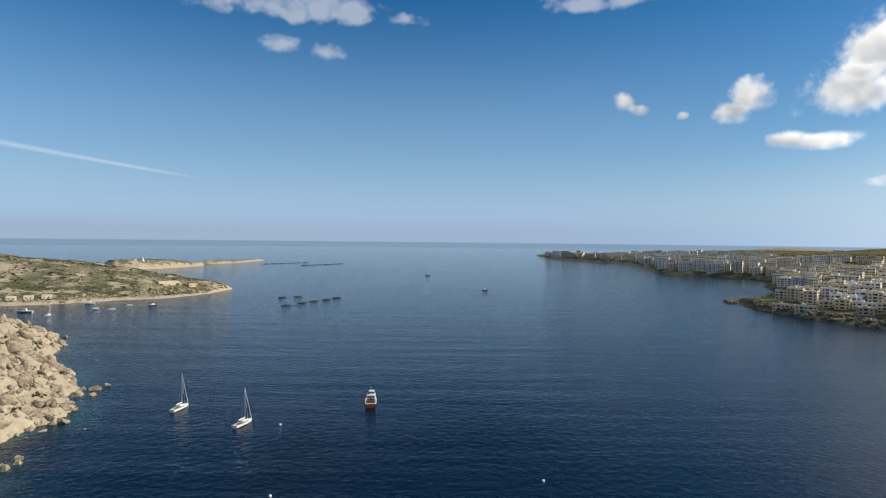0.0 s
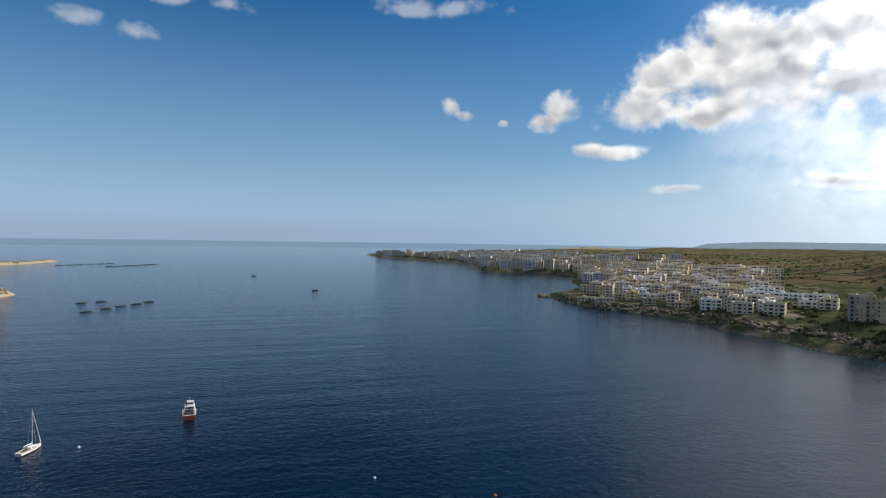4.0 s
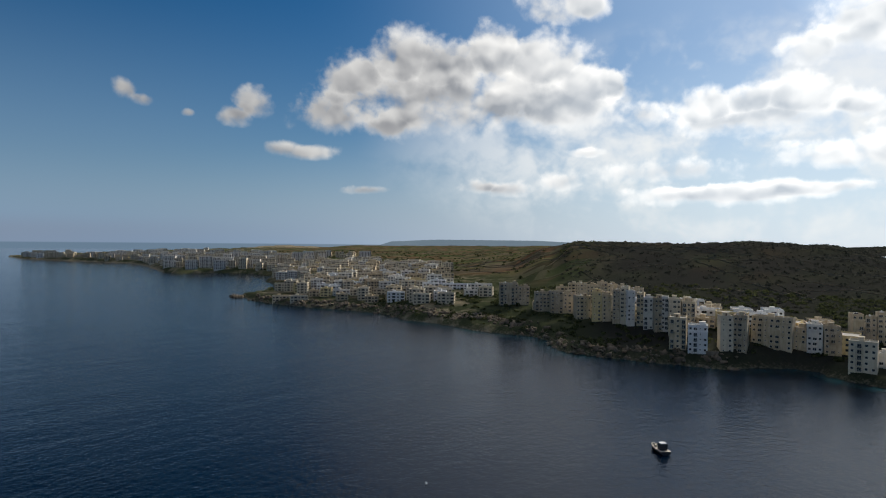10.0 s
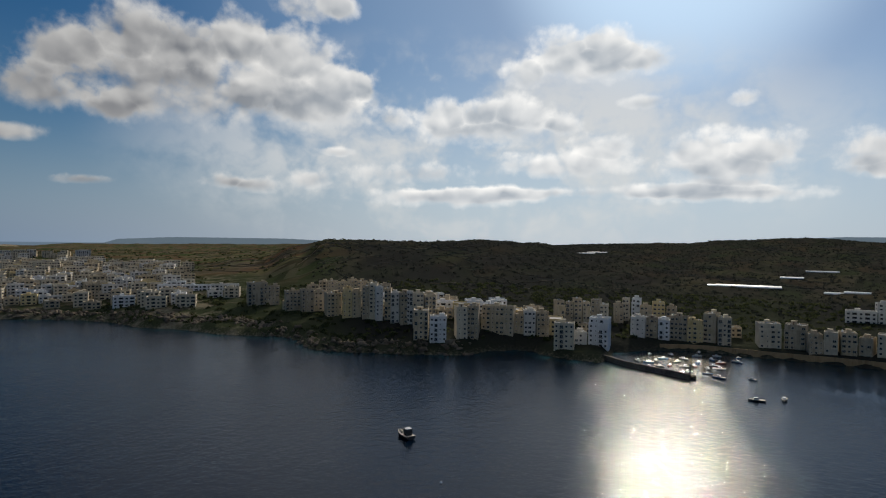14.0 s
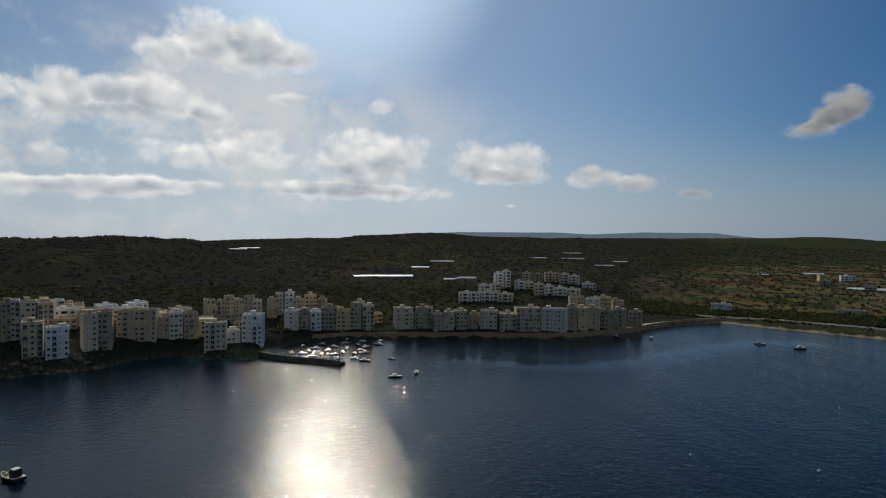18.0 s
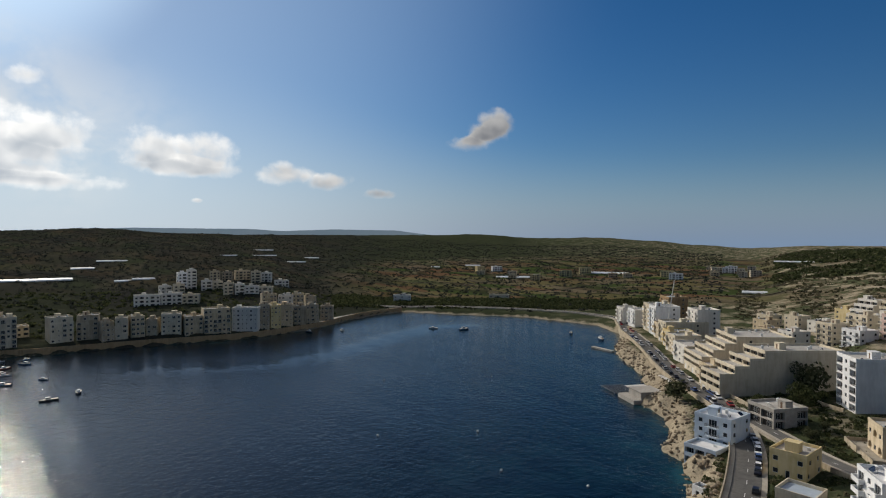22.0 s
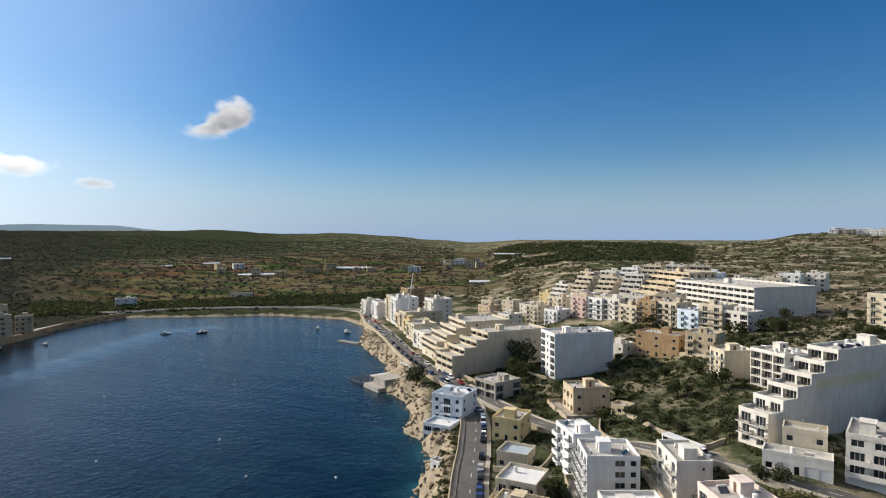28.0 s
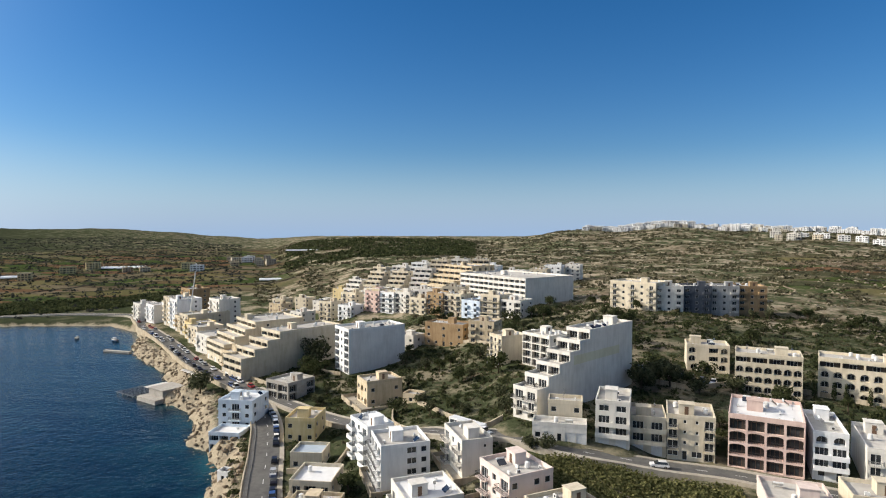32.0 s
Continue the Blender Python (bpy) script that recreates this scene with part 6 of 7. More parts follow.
def leafy(name, centres, radii, flat, count, size, mat, seed):
    """Many small leaf sprays round each centre, as one mesh."""
    rng = np.random.RandomState(seed)
    C = np.repeat(np.asarray(centres, float), count, 0)
    R = np.repeat(np.asarray(radii, float), count)
    v = rng.normal(size=(len(C), 3))
    v /= np.linalg.norm(v, axis=1)[:, None]
    v[:, 2] = np.abs(v[:, 2]) * flat if flat < 1 else v[:, 2]
    P = C + v * (R * rng.uniform(0.55, 1.05, len(C)))[:, None]
    n = v + rng.normal(size=v.shape) * 0.7
    n /= np.linalg.norm(n, axis=1)[:, None]
    a = np.cross(n, rng.normal(size=v.shape))
    a /= np.linalg.norm(a, axis=1)[:, None]
    b = np.cross(n, a)
    s = (R * size * rng.uniform(0.6, 1.3, len(C)))[:, None]
    quad = np.stack([P - a * s - b * s * 0.5, P + a * s * 0.7 - b * s * 0.6, P + a * s + b * s * 0.5, P - a * s * 0.5 + b * s * 0.7], 1).reshape(-1, 3)
    k = len(P)
    me = bpy.data.meshes.new(name)
    me.vertices.add(4 * k), me.loops.add(4 * k), me.polygons.add(k)
    me.vertices.foreach_set("co", quad.ravel())
    me.loops.foreach_set("vertex_index", np.arange(4 * k, dtype=np.int32))
    me.polygons.foreach_set("loop_start", np.arange(0, 4 * k, 4, dtype=np.int32))
    me.update(calc_edges=True)
    me.materials.append(mat)
    return me


def scatter(n, az0, az1, r0, r1, seed, keep, inland=5):
    """Random places of a stretch of land that keep() lets through: x, y, z arrays."""
    rng = np.random.RandomState(seed)
    az, r = np.radians(rng.uniform(az0, az1, n)), np.sqrt(rng.uniform(r0 * r0, r1 * r1, n))
    X, Y = r * np.sin(az), r * np.cos(az)
    z, d = height(X, Y)
    ok = (d > inland) & keep(X, Y, z, d)
    return X[ok], Y[ok], z[ok]


def scrub(label, n, az0, az1, r0, r1, seed, lo, hi, keep, mat, count=12, size=0.42, flat=0.7):
    X, Y, z = scatter(n, az0, az1, r0, r1, seed, keep)
    rad = np.random.RandomState(seed + 1).uniform(lo, hi, len(X))
    ob = new("scrub", leafy("scrub", np.stack([X, Y, z - 0.1], 1), rad, flat, count, size, mat, seed + 2))
    return tagged(ob, label, "bushes", kind="stuff")


def patchy(s, seed, level):
    return lambda X, Y, z, d: wave(X, Y, s, seed) + wave(X, Y, s * 0.3, seed + 1) * 0.6 > level


def near_green(X, Y, z, d):
    return clear(X, Y, 1.2, 5.4) & (wave(X, Y, 34, 51) + wave(X, Y, 9, 52) * 0.7 > -0.55)


scrub("dry olive-brown scrub and grass between the houses", 7000, 155, 216, 108, 330, 161, 0.3, 1.0, lambda X, Y, z, d: clear(X, Y, 0.8, 4.9), SCRUB, 20, 0.3)
scrub("dense dark bushes and carob thicket between the houses", 6500, 155, 216, 108, 330, 61, 0.5, 1.8, near_green, LEAF, 22, 0.3)
scrub("grey-green garrigue scrub on the stony slope", 9000, 158, 216, 300, 900, 64, 0.9, 2.6, lambda X, Y, z, d: clear(X, Y, 2, 8) & patchy(70, 53, -0.1)(X, Y, z, d), SCRUB, 12)
scrub("low scrub on the far stony hill", 9000, 160, 216, 850, 1900, 67, 2.0, 4.5, patchy(150, 55, -0.1), SCRUB, 9)
scrub("dark pine wood on the rounded hill", 3800, 161, 179, 800, 1560, 70, 3.0, 6.0, patchy(260, 57, -0.6), LEAF, 10)
scrub("dark thicket behind the beach", 2600, 121, 152, 560, 640, 73, 1.5, 3.6, lambda X, Y, z, d: (d > 16) & (dist_line(X, Y, ROADS["coast"][0]) > 8), LEAF, 12)
scrub("trees and hedges of the valley fields", 3400, 118, 166, 620, 1500, 76, 1.2, 3.0, patchy(60, 59, 0.5), LEAF, 10)
# Leaf colour darkened to carry the shade of the hills across the bay.
SHADELEAF = leaf_look("shade_dark_leaves", (0.022, 0.026, 0.022), (0.066, 0.070, 0.058))
scrub("scrub and trees with the hill shade in their colour", 30000, 57, 157, 540, 2200, 79, 1.2, 3.4, patchy(110, 60, -0.9), SHADELEAF, 7)
scrub("dark bushes on the slope above the water", 2600, 38, 84, 385, 640, 82, 1.2, 3.2, lambda X, Y, z, d: clear(X, Y, 1.5, 8) & patchy(40, 63, -0.2)(X, Y, z, d), LEAF, 12)
scrub("trees among the houses of the bayside town", 1500, 78, 122, 400, 640, 85, 1.2, 3.0, lambda X, Y, z, d: (d > 12) & clear(X, Y, 1.5, 8), LEAF, 12)
scrub("low garrigue on the bare headland", 4500, 314, 340, 735, 1250, 88, 1.0, 2.6, patchy(50, 65, -0.1), SCRUB, 9)
scrub("tufts of scrub among the boulders", 1500, 314, 330, 232, 470, 91, 0.7, 2.0, patchy(20, 67, 0.25), SCRUB, 22, 0.3)
scrub("scrub on the inland plain", 4200, 28, 60, 700, 2600, 94, 2.0, 5.0, patchy(120, 69, 0.2), LEAF, 8)
X, Y, z = scatter(5200, 184.5, 203, 106, 136, 97, lambda X, Y, z, d: clear(X, Y, 1.2, 4.2))
tagged(new("reed_bed", leafy("reed_bed", np.stack([X, Y, z + 1.2], 1), np.full(len(X), 1.4), 2.0, 14, 0.2, REED, 98)), "dense yellow-green reed bed below the street", "reeds", kind="stuff")


def tree_meshes(seed, spread_r, tall):
    rng = random.Random(seed)
    g = Geo()
    g.tube((0, 0, -0.6), (0.1, 0.05, tall * 0.45), 0.22, 0.15, 7)
    lobes, rad = [], []
    for i in range(7):
        a, q = i * 2.4 + rng.uniform(-0.4, 0.4), rng.uniform(0.25, 0.75) * spread_r
        tip = (q * math.cos(a), q * math.sin(a), tall * rng.uniform(0.55, 0.95))
        g.tube((0.1, 0.05, tall * rng.uniform(0.3, 0.45)), tip, 0.1, 0.03, 5)
        lobes.append(tip), rad.append(spread_r * rng.uniform(0.38, 0.6))
    return g.mesh("trunk", BARK), leafy("crown", lobes, rad, 2.0, 75, 0.2, LEAF if seed % 2 else OLIVE, seed)


TREES = [tree_meshes(s, r, t) for s, r, t in ((201, 2.6, 4.6), (202, 2.0, 4.0), (203, 3.2, 5.4), (204, 1.6, 3.6))]
X, Y, z = scatter(900, 156, 214, 115, 330, 101, lambda X, Y, z, d: clear(X, Y, 2.5, 6.5) & (wave(X, Y, 40, 51) > -0.1) & (d > 10))
rt = random.Random(7)
for i in range(min(110, len(X))):
    tr = thing("tree", "low dark green carob tree with a spreading crown" if i % 2 else "grey-green olive tree with an uneven crown", "tree",
               pose(X[i], Y[i], z[i], 0, 0, rt.uniform(0, 360)) @ Matrix.Scale(rt.uniform(0.8, 1.25), 4), "trees of the near slope")
    trunk_me, crown_me = TREES[(i % 2) * 2 + rt.randint(0, 1)] if i % 2 == 0 else TREES[rt.choice((0, 2))]
    part("trunk", trunk_me, tr), part("crown", crown_me, tr)


BIG_TREE = tree_meshes(206, 3.0, 4.6)
for x, y, half in [(91, -261, 7.0), (75, -256, 8.2), (50, -251, 4.8), (113, -225, 5.8), (-11, -141, 2.7), (-15, -140, 2.8), (-5, -181, 3.0), (-6, -165, 3.5), (2, -235, 3.8), (-49, -187, 5.6), (-59, -191, 5.7), (-56, -194, 5.3), (-66, -185, 3.8), (-77, -185, 3.9), (6, -175, 2.5), (59, -203, 3.0), (21, -191, 2.8)]:
    tr = thing("tree", "large dark green carob tree with a dense rounded crown", "tree", pose(x, y, ground(x, y) - 0.6, 0, 0, x * 37 % 360) @ Matrix.Scale(half / 3.4, 4), "large trees of the near slope")
    part("trunk", BIG_TREE[0], tr), part("crown", BIG_TREE[1], tr)
BLOOM = leaf_look("crimson_flowers", (0.05, 0.012, 0.012), (0.20, 0.035, 0.04))
me = leafy("flowering_shrub", [(k * 1.5, 0.6 * (k % 3), 0.9) for k in range(8)], [1.5] * 8, 0.9, 60, 0.2, BLOOM, 301)
shrub = new("flowering_shrub", me)
shrub.matrix_basis = pose(42, -186, ground(45, -184), 0, 0, 150)
tagged(shrub, "dark crimson flowering shrub climbing a garden wall", "shrub")


def cypress():
    g = Geo()
    g.tube((0, 0, -0.5), (0, 0, 5.4), 0.16, 0.04, 6)
    lobes = [(0, 0, 0.8 + k * 0.62) for k in range(8)]
    return g.mesh("trunk", BARK), leafy("crown", lobes, [0.85 * (1 - 0.09 * abs(k - 2)) for k in range(8)], 2.0, 46, 0.26, LEAF, 209)


CYP = cypress()
for x, y in ((-107, -181), (-112, -178), (-99, -183), (-104, -182), (-96, -160), (-101, -157)):
    tr = thing("cypress", "slim dark green cypress tree", "tree", pose(x, y, ground(x, y)), "cypresses by the arched blocks")
    part("trunk", CYP[0], tr), part("crown", CYP[1], tr)


def wall_line(pts, h, label, mat=LOWSTONE, thick=0.45):
    line = smooth_line(pts, 3.0)
    zs = height(np.array([p.x for p in line]), np.array([p.y for p in line]))[0]
    rngw = np.random.RandomState(int(abs(pts[0][0]) * 3))
    strip("stone_wall", line, zs + rngw.uniform(-0.12, 0.12, len(zs)), -thick / 2, thick / 2, h, h + 2, mat, label, "wall", kind="")


for pts in ([(22, -192), (16, -183), (9, -172)], [(43, -276), (18, -272), (-5, -253), (-20, -240)], [(102, -243), (92, -232), (78, -221)], [(62, -193), (44, -178.5), (16, -159.5)],
            [(2, -158), (-5, -160)], [(-17.5, -135.5), (-27, -127), (-35, -119)], [(-49, -198), (-58, -192), (-64, -188)], [(-64, -188), (-76, -192), (-84, -199)], [(-85, -196), (-104, -184), (-126, -170)],
            [(30, -190), (28, -178), (22, -168)], [(52, -150), (40, -150), (38, -166)], [(60, -240), (78, -252), (92, -272)], [(-30, -180), (-44, -196), (-60, -215)], [(-90, -300), (-125, -318), (-160, -340)]):
    wall_line(pts, 1.5, "rough pale fieldstone garden wall")

ROUGHWALL = plain("lichened_rubble", (0.10, 0.085, 0.06), (0.26, 0.22, 0.16), 0.5, 1.0)
# rubble walls of the terraced hillsides
g = Geo()
rw = random.Random(77)
arcs = []
for _ in range(200):
    lo, hi, r0, r1 = rw.choice(((40, 58, 850, 1500), (58, 82, 620, 950), (80, 122, 640, 1500), (120, 160, 700, 1700), (160, 214, 380, 1500)))
    arcs.append((rw.uniform(lo, hi), rw.uniform(r0, r1), rw.uniform(2, 7), rw.uniform(-0.06, 0.06)))
for az, r, span, slant in arcs:
    n = 14
    A = np.radians(az + np.linspace(-span / 2, span / 2, n))
    R = r * (1 + slant * np.linspace(-1, 1, n)) + wave(A * 900, A * 0, 30, int(r)) * 4
    X, Y = R * np.sin(A), R * np.cos(A)
    zz, d = height(X, Y)
    if d.min() < 25:
        continue
    t = 0.4
    for i in range(n - 1):
        s = Vector((X[i], Y[i], 0)).normalized() * t
        a, b = Vector((X[i], Y[i], zz[i])), Vector((X[i + 1], Y[i + 1], zz[i + 1]))
        hgt = Vector((0, 0, 0.9))
        g.face([a - s, b - s, b - s + hgt, a - s + hgt]), g.face([a - s + hgt, b - s + hgt, b + s + hgt, a + s + hgt]), g.face([a + s + hgt, b + s + hgt, b + s, a + s])
tagged(new("terrace_walls", g.mesh("terrace_walls", ROUGHWALL)), "dry rubble terrace walls across the hillsides", "walls", kind="stuff")


# cars
def car_kind(paint, van=False):
    body, glass = Geo(), Geo()
    prof = [(-2.05, 0.35), (-2.1, 0.75), (-1.95, 0.95), (1.15, 0.95), (1.95, 0.82), (2.08, 0.6), (2.05, 0.35)]
    w = 0.86
    for s in (-1, 1):
        pts = [(x, s * w, z) for x, z in prof]
        body.face(pts if s < 0 else pts[::-1])
    for (xa, za), (xb, zb) in zip(prof, prof[1:] + prof[:1]):
        body.face([(xa, w, za), (xb, w, zb), (xb, -w, zb), (xa, -w, za)][::-1])
    top = 1.5 if not van else 1.95
    cab = [(-1.9, 0.95), (-1.55 if not van else -1.9, top), (0.25 if not van else 0.6, top), (1.05, 0.95)]
    for s in (-1, 1):
        glass.face([(x, s * (0.84 - 0.14 * (z > 1)), z) for x, z in cab][::-s])
    for (xa, za), (xb, zb) in zip(cab, cab[1:]):
        (body if za == zb else glass).face([(xa, 0.84 - 0.14 * (za > 1), za), (xb, 0.84 - 0.14 * (zb > 1), zb), (xb, -0.84 + 0.14 * (zb > 1), zb), (xa, -0.84 + 0.14 * (za > 1), za)])
    wheel = Geo()
    wheel.tube((0, -0.1, 0), (0, 0.1, 0), 0.32, 0.32, 12), wheel.tube((0, -0.12, 0), (0, 0.12, 0), 0.17, 0.17, 8, 1)
    return body.mesh("body", paint), glass.mesh("cabin_glass", GLASS), cached("wheel", lambda: wheel.mesh("wheel", plain("tyre", (0.02, 0.02, 0.02), (0.03, 0.03, 0.03), 2), METAL))


def paint(name, c):
    return plain("car_paint_" + name, tuple(v * 0.85 for v in c), c, 0.8, 0.3, 0.0, 0)


CARS = [(n, car_kind(paint(n, c), n == "white" and v)) for n, c, v in (("white", (0.75, 0.75, 0.75), False), ("silver", (0.42, 0.43, 0.44), False), ("black", (0.02, 0.02, 0.025), False),
                                                                     ("blue", (0.04, 0.09, 0.25), False), ("red", (0.35, 0.03, 0.03), False), ("white", (0.78, 0.78, 0.78), True))]


def car(x, y, z, turn, k):
    name, (b, gl, wh) = CARS[k]
    ob = thing("van" if k == 5 else "car", "parked " + name + (" delivery van on the roadside" if k == 5 else " hatchback car on the roadside"), "van" if k == 5 else "car", pose(x, y, z, 0, 0, turn), "parked cars")
    part("body", b, ob), part("cabin_glass", gl, ob)
    for wx in (-1.3, 1.3):
        for wy in (-0.78, 0.78):
            part("wheel", wh, ob, pose(wx, wy, 0.32))


rc = random.Random(3)
for key, off, lo, hi, p in (("coast", -2.5, 4, 26, 0.8), ("coast", 2.4, 34, 92, 0.4), ("coast", -2.5, 30, 95, 0.5), ("street", -1.5, 24, 58, 0.35)):
    line, zs, wid = ROADS[key]
    s, i = 0.0, lo
    while i < min(hi, len(line) - 2):
        a, b = line[i], line[i + 1]
        if rc.random() < p:
            t = (b - a).normalized()
            o2 = off + rc.uniform(-0.2, 0.2)
            car(a.x - t.y * o2 + t.x * rc.uniform(0, 0.0), a.y + t.x * o2, zs[i] + 0.01, math.degrees(math.atan2(t.y, t.x)) + rc.choice((0, 180)), rc.choice((0, 0, 1, 1, 2, 2, 3, 4, 5)))
        i += 1 if key == "coast" else 2
for i in range(9):
    car(-50 - i * 2.9, -206 + i * 1.6, ground(-50 - i * 2.9, -206 + i * 1.6) + 0.3, 60 + rc.uniform(-4, 4), rc.choice((0, 1, 2, 3)))

# the bus
BUSG, BUSW = paint("bus_green", (0.10, 0.36, 0.06)), paint("bus_white", (0.75, 0.75, 0.75))
_x, _y = 4.5, -156.6
bus = thing("bus", "white and green single-deck bus on the climbing street", "bus", pose(_x, _y, float(np.interp(0, [0, 1], [ground(_x, _y), 0])) + 0.75, 0, 0, 141))
g = Geo()
g.box(-5.7, -1.22, 1.1, 5.7, 1.22, 2.95, 0, 0.06)
part("upper_body", g.mesh("upper_body", BUSW), bus)
g = Geo()
g.box(-5.72, -1.24, 0.35, 5.72, 1.24, 1.1, 0)
part("lower_body", g.mesh("lower_body", BUSG), bus)
for s in (-1, 1):
    for i in range(6):
        g = Geo()
        g.box(-5.3 + i * 1.8, s * 1.23 - 0.02, 1.45, -3.7 + i * 1.8, s * 1.23 + 0.02, 2.45)
        part("side_window", cached(("busw", s, i), lambda: g.mesh("side_window", GLASS)), bus)
for wx in (-3.6, 3.4):
    for wy in (-1.1, 1.1):
        part("wheel", CARS[0][1][2], bus, pose(wx, wy, 0.45) @ Matrix.Scale(1.4, 4))

# ---- boats, rocks, piers and other single things ----
def hull(g, L, B, D, m=0, sheer=0.25, stern=0.75):
    """A boat's hull from bow (+x) to stern with a deck; the keel lies under the waterline."""
    st = 9
    rings = []
    for i in range(st):
        k = i / (st - 1)
        x = L * (0.5 - k)
        b = B / 2 * min(1.0, (1.0 - (1 - min(1, k / 0.55)) ** 2)) * (1.0 if k < 0.6 else 1 - (1 - stern) * (k - 0.6) / 0.4)
        top = D + sheer * D * (abs(k - 0.65) ** 1.5)
        rings.append([(x, -b, top), (x, -b * 0.82, D * 0.3), (x, 0, -0.35 * D), (x, b * 0.82, D * 0.3), (x, b, top)])
    for r, s in zip(rings, rings[1:]):
        for j in range(4):
            g.face([r[j], r[j + 1], s[j + 1], s[j]], m)
        g.face([r[4], r[0], s[0], s[4]], 1)
    g.face(rings[-1], m)


HULLWHITE = plain("white_gelcoat", (0.62, 0.62, 0.61), (0.74, 0.74, 0.73), 1.5, 0.55, 0, 0)
HULLRED = plain("red_hull_paint", (0.17, 0.035, 0.02), (0.30, 0.07, 0.035), 1.5, 0.5)
HULLDARK = plain("dark_hull_paint", (0.02, 0.025, 0.03), (0.05, 0.05, 0.055), 1.5, 0.5)
HULLBLUE = plain("blue_hull_paint", (0.03, 0.10, 0.22), (0.06, 0.16, 0.32), 1.5, 0.4)
DECK = plain("deck", (0.40, 0.34, 0.26), (0.55, 0.50, 0.42), 3, 0.7)
SAIL = plain("furled_sailcloth", (0.55, 0.55, 0.52), (0.70, 0.70, 0.67), 3, 0.8)
ALLOY = plain("alloy_spar", (0.55, 0.55, 0.55), (0.7, 0.7, 0.7), 3, 0.35, 0.6)


def sailboat(x, y, turn, L, mast, label, group="sailing boats"):
    ob = thing("sailboat", label, "sailboat", pose(x, y, 0, 0, 0, turn), group)
    g = Geo()
    hull(g, L, L * 0.31, L * 0.095)
    part("hull", g.mesh("hull", HULLWHITE, DECK), ob)
    g = Geo()
    d = L * 0.1
    g.box(-L * 0.08, -L * 0.085, d, L * 0.2, L * 0.085, d + L * 0.045, 0, 0.12), g.box(-L * 0.06, -L * 0.088, d + 0.12, L * 0.17, L * 0.088, d + 0.26, 1)
    part("cabin", g.mesh("cabin", HULLWHITE, GLASS), ob)
    g = Geo()
    g.box(-L * 0.36, -L * 0.06, d, -L * 0.12, L * 0.06, d + 0.06)
    part("cockpit", g.mesh("cockpit", HULLDARK), ob)
    g = Geo()
    g.tube((L * 0.1, 0, d), (L * 0.1, 0, mast), 0.11, 0.07, 8)
    for z in (0.45, 0.72):
        g.tube((L * 0.1, -0.7, mast * z), (L * 0.1, 0.7, mast * z), 0.03, 0.03, 5)
    part("mast", g.mesh("mast", ALLOY), ob)
    g = Geo()
    g.tube((L * 0.1, 0, d + 1.2), (-L * 0.28, 0, d + 1.25), 0.08, 0.08, 6), g.tube((L * 0.09, 0, d + 1.36), (-L * 0.27, 0, d + 1.4), 0.17, 0.1, 7, 1)
    part("boom", g.mesh("boom", ALLOY, SAIL), ob)
    g = Geo()
    g.tube((L * 0.48, 0, d + 0.3), (L * 0.1, 0, mast * 0.97), 0.1, 0.05, 6)
    part("furled_jib", g.mesh("furled_jib", SAIL), ob)
    for s in (-1, 1):
        g = Geo()
        g.tube((L * 0.08, s * L * 0.14, d), (L * 0.1, s * 0.05, mast * 0.95), 0.02, 0.02, 4)
        part("shroud", g.mesh("shroud", ALLOY), ob)
    return ob


sailboat(-106, 238, 80, 11, 14.5, "white sailing yacht at anchor with furled sails")
sailboat(-74, 219, 73, 10.5, 13.5, "white sailing yacht moored to a small buoy")
sailboat(-343, 512, 100, 9, 11.5, "small white sailing boat at anchor in the cove")
sailboat(-362, 604, 20, 10, 12.5, "white sailing boat anchored off the headland")


def cruiser(x, y, turn, L, mat, label, name="motor_boat", group="small boats"):
    ob = thing(name, label, "boat", pose(x, y, 0, 0, 0, turn), group)
    key = (round(L), mat.name)

    def make_hull():
        g = Geo()
        hull(g, L, L * 0.34, L * 0.11, stern=0.9)
        return g.mesh("hull", mat, DECK)

    def make_cabin():
        g = Geo()
        d = L * 0.11
        g.box(-L * 0.12, -L * 0.1, d, L * 0.18, L * 0.1, d + L * 0.13, 0, L * 0.02), g.box(-L * 0.1, -L * 0.101, d + L * 0.06, L * 0.165, L * 0.101, d + L * 0.105, 1)
        return g.mesh("cabin", HULLWHITE, GLASS)

    def make_motor():
        g = Geo()
        g.box(-L * 0.54, -0.2, 0.1, -L * 0.49, 0.2, L * 0.18, 0, 0.05)
        return g.mesh("outboard_motor", HULLDARK)
    part("hull", cached(("hull",) + key, make_hull), ob), part("cabin", cached(("cab",) + key, make_cabin), ob), part("outboard_motor", cached(("mot",) + key, make_motor), ob)
    return ob


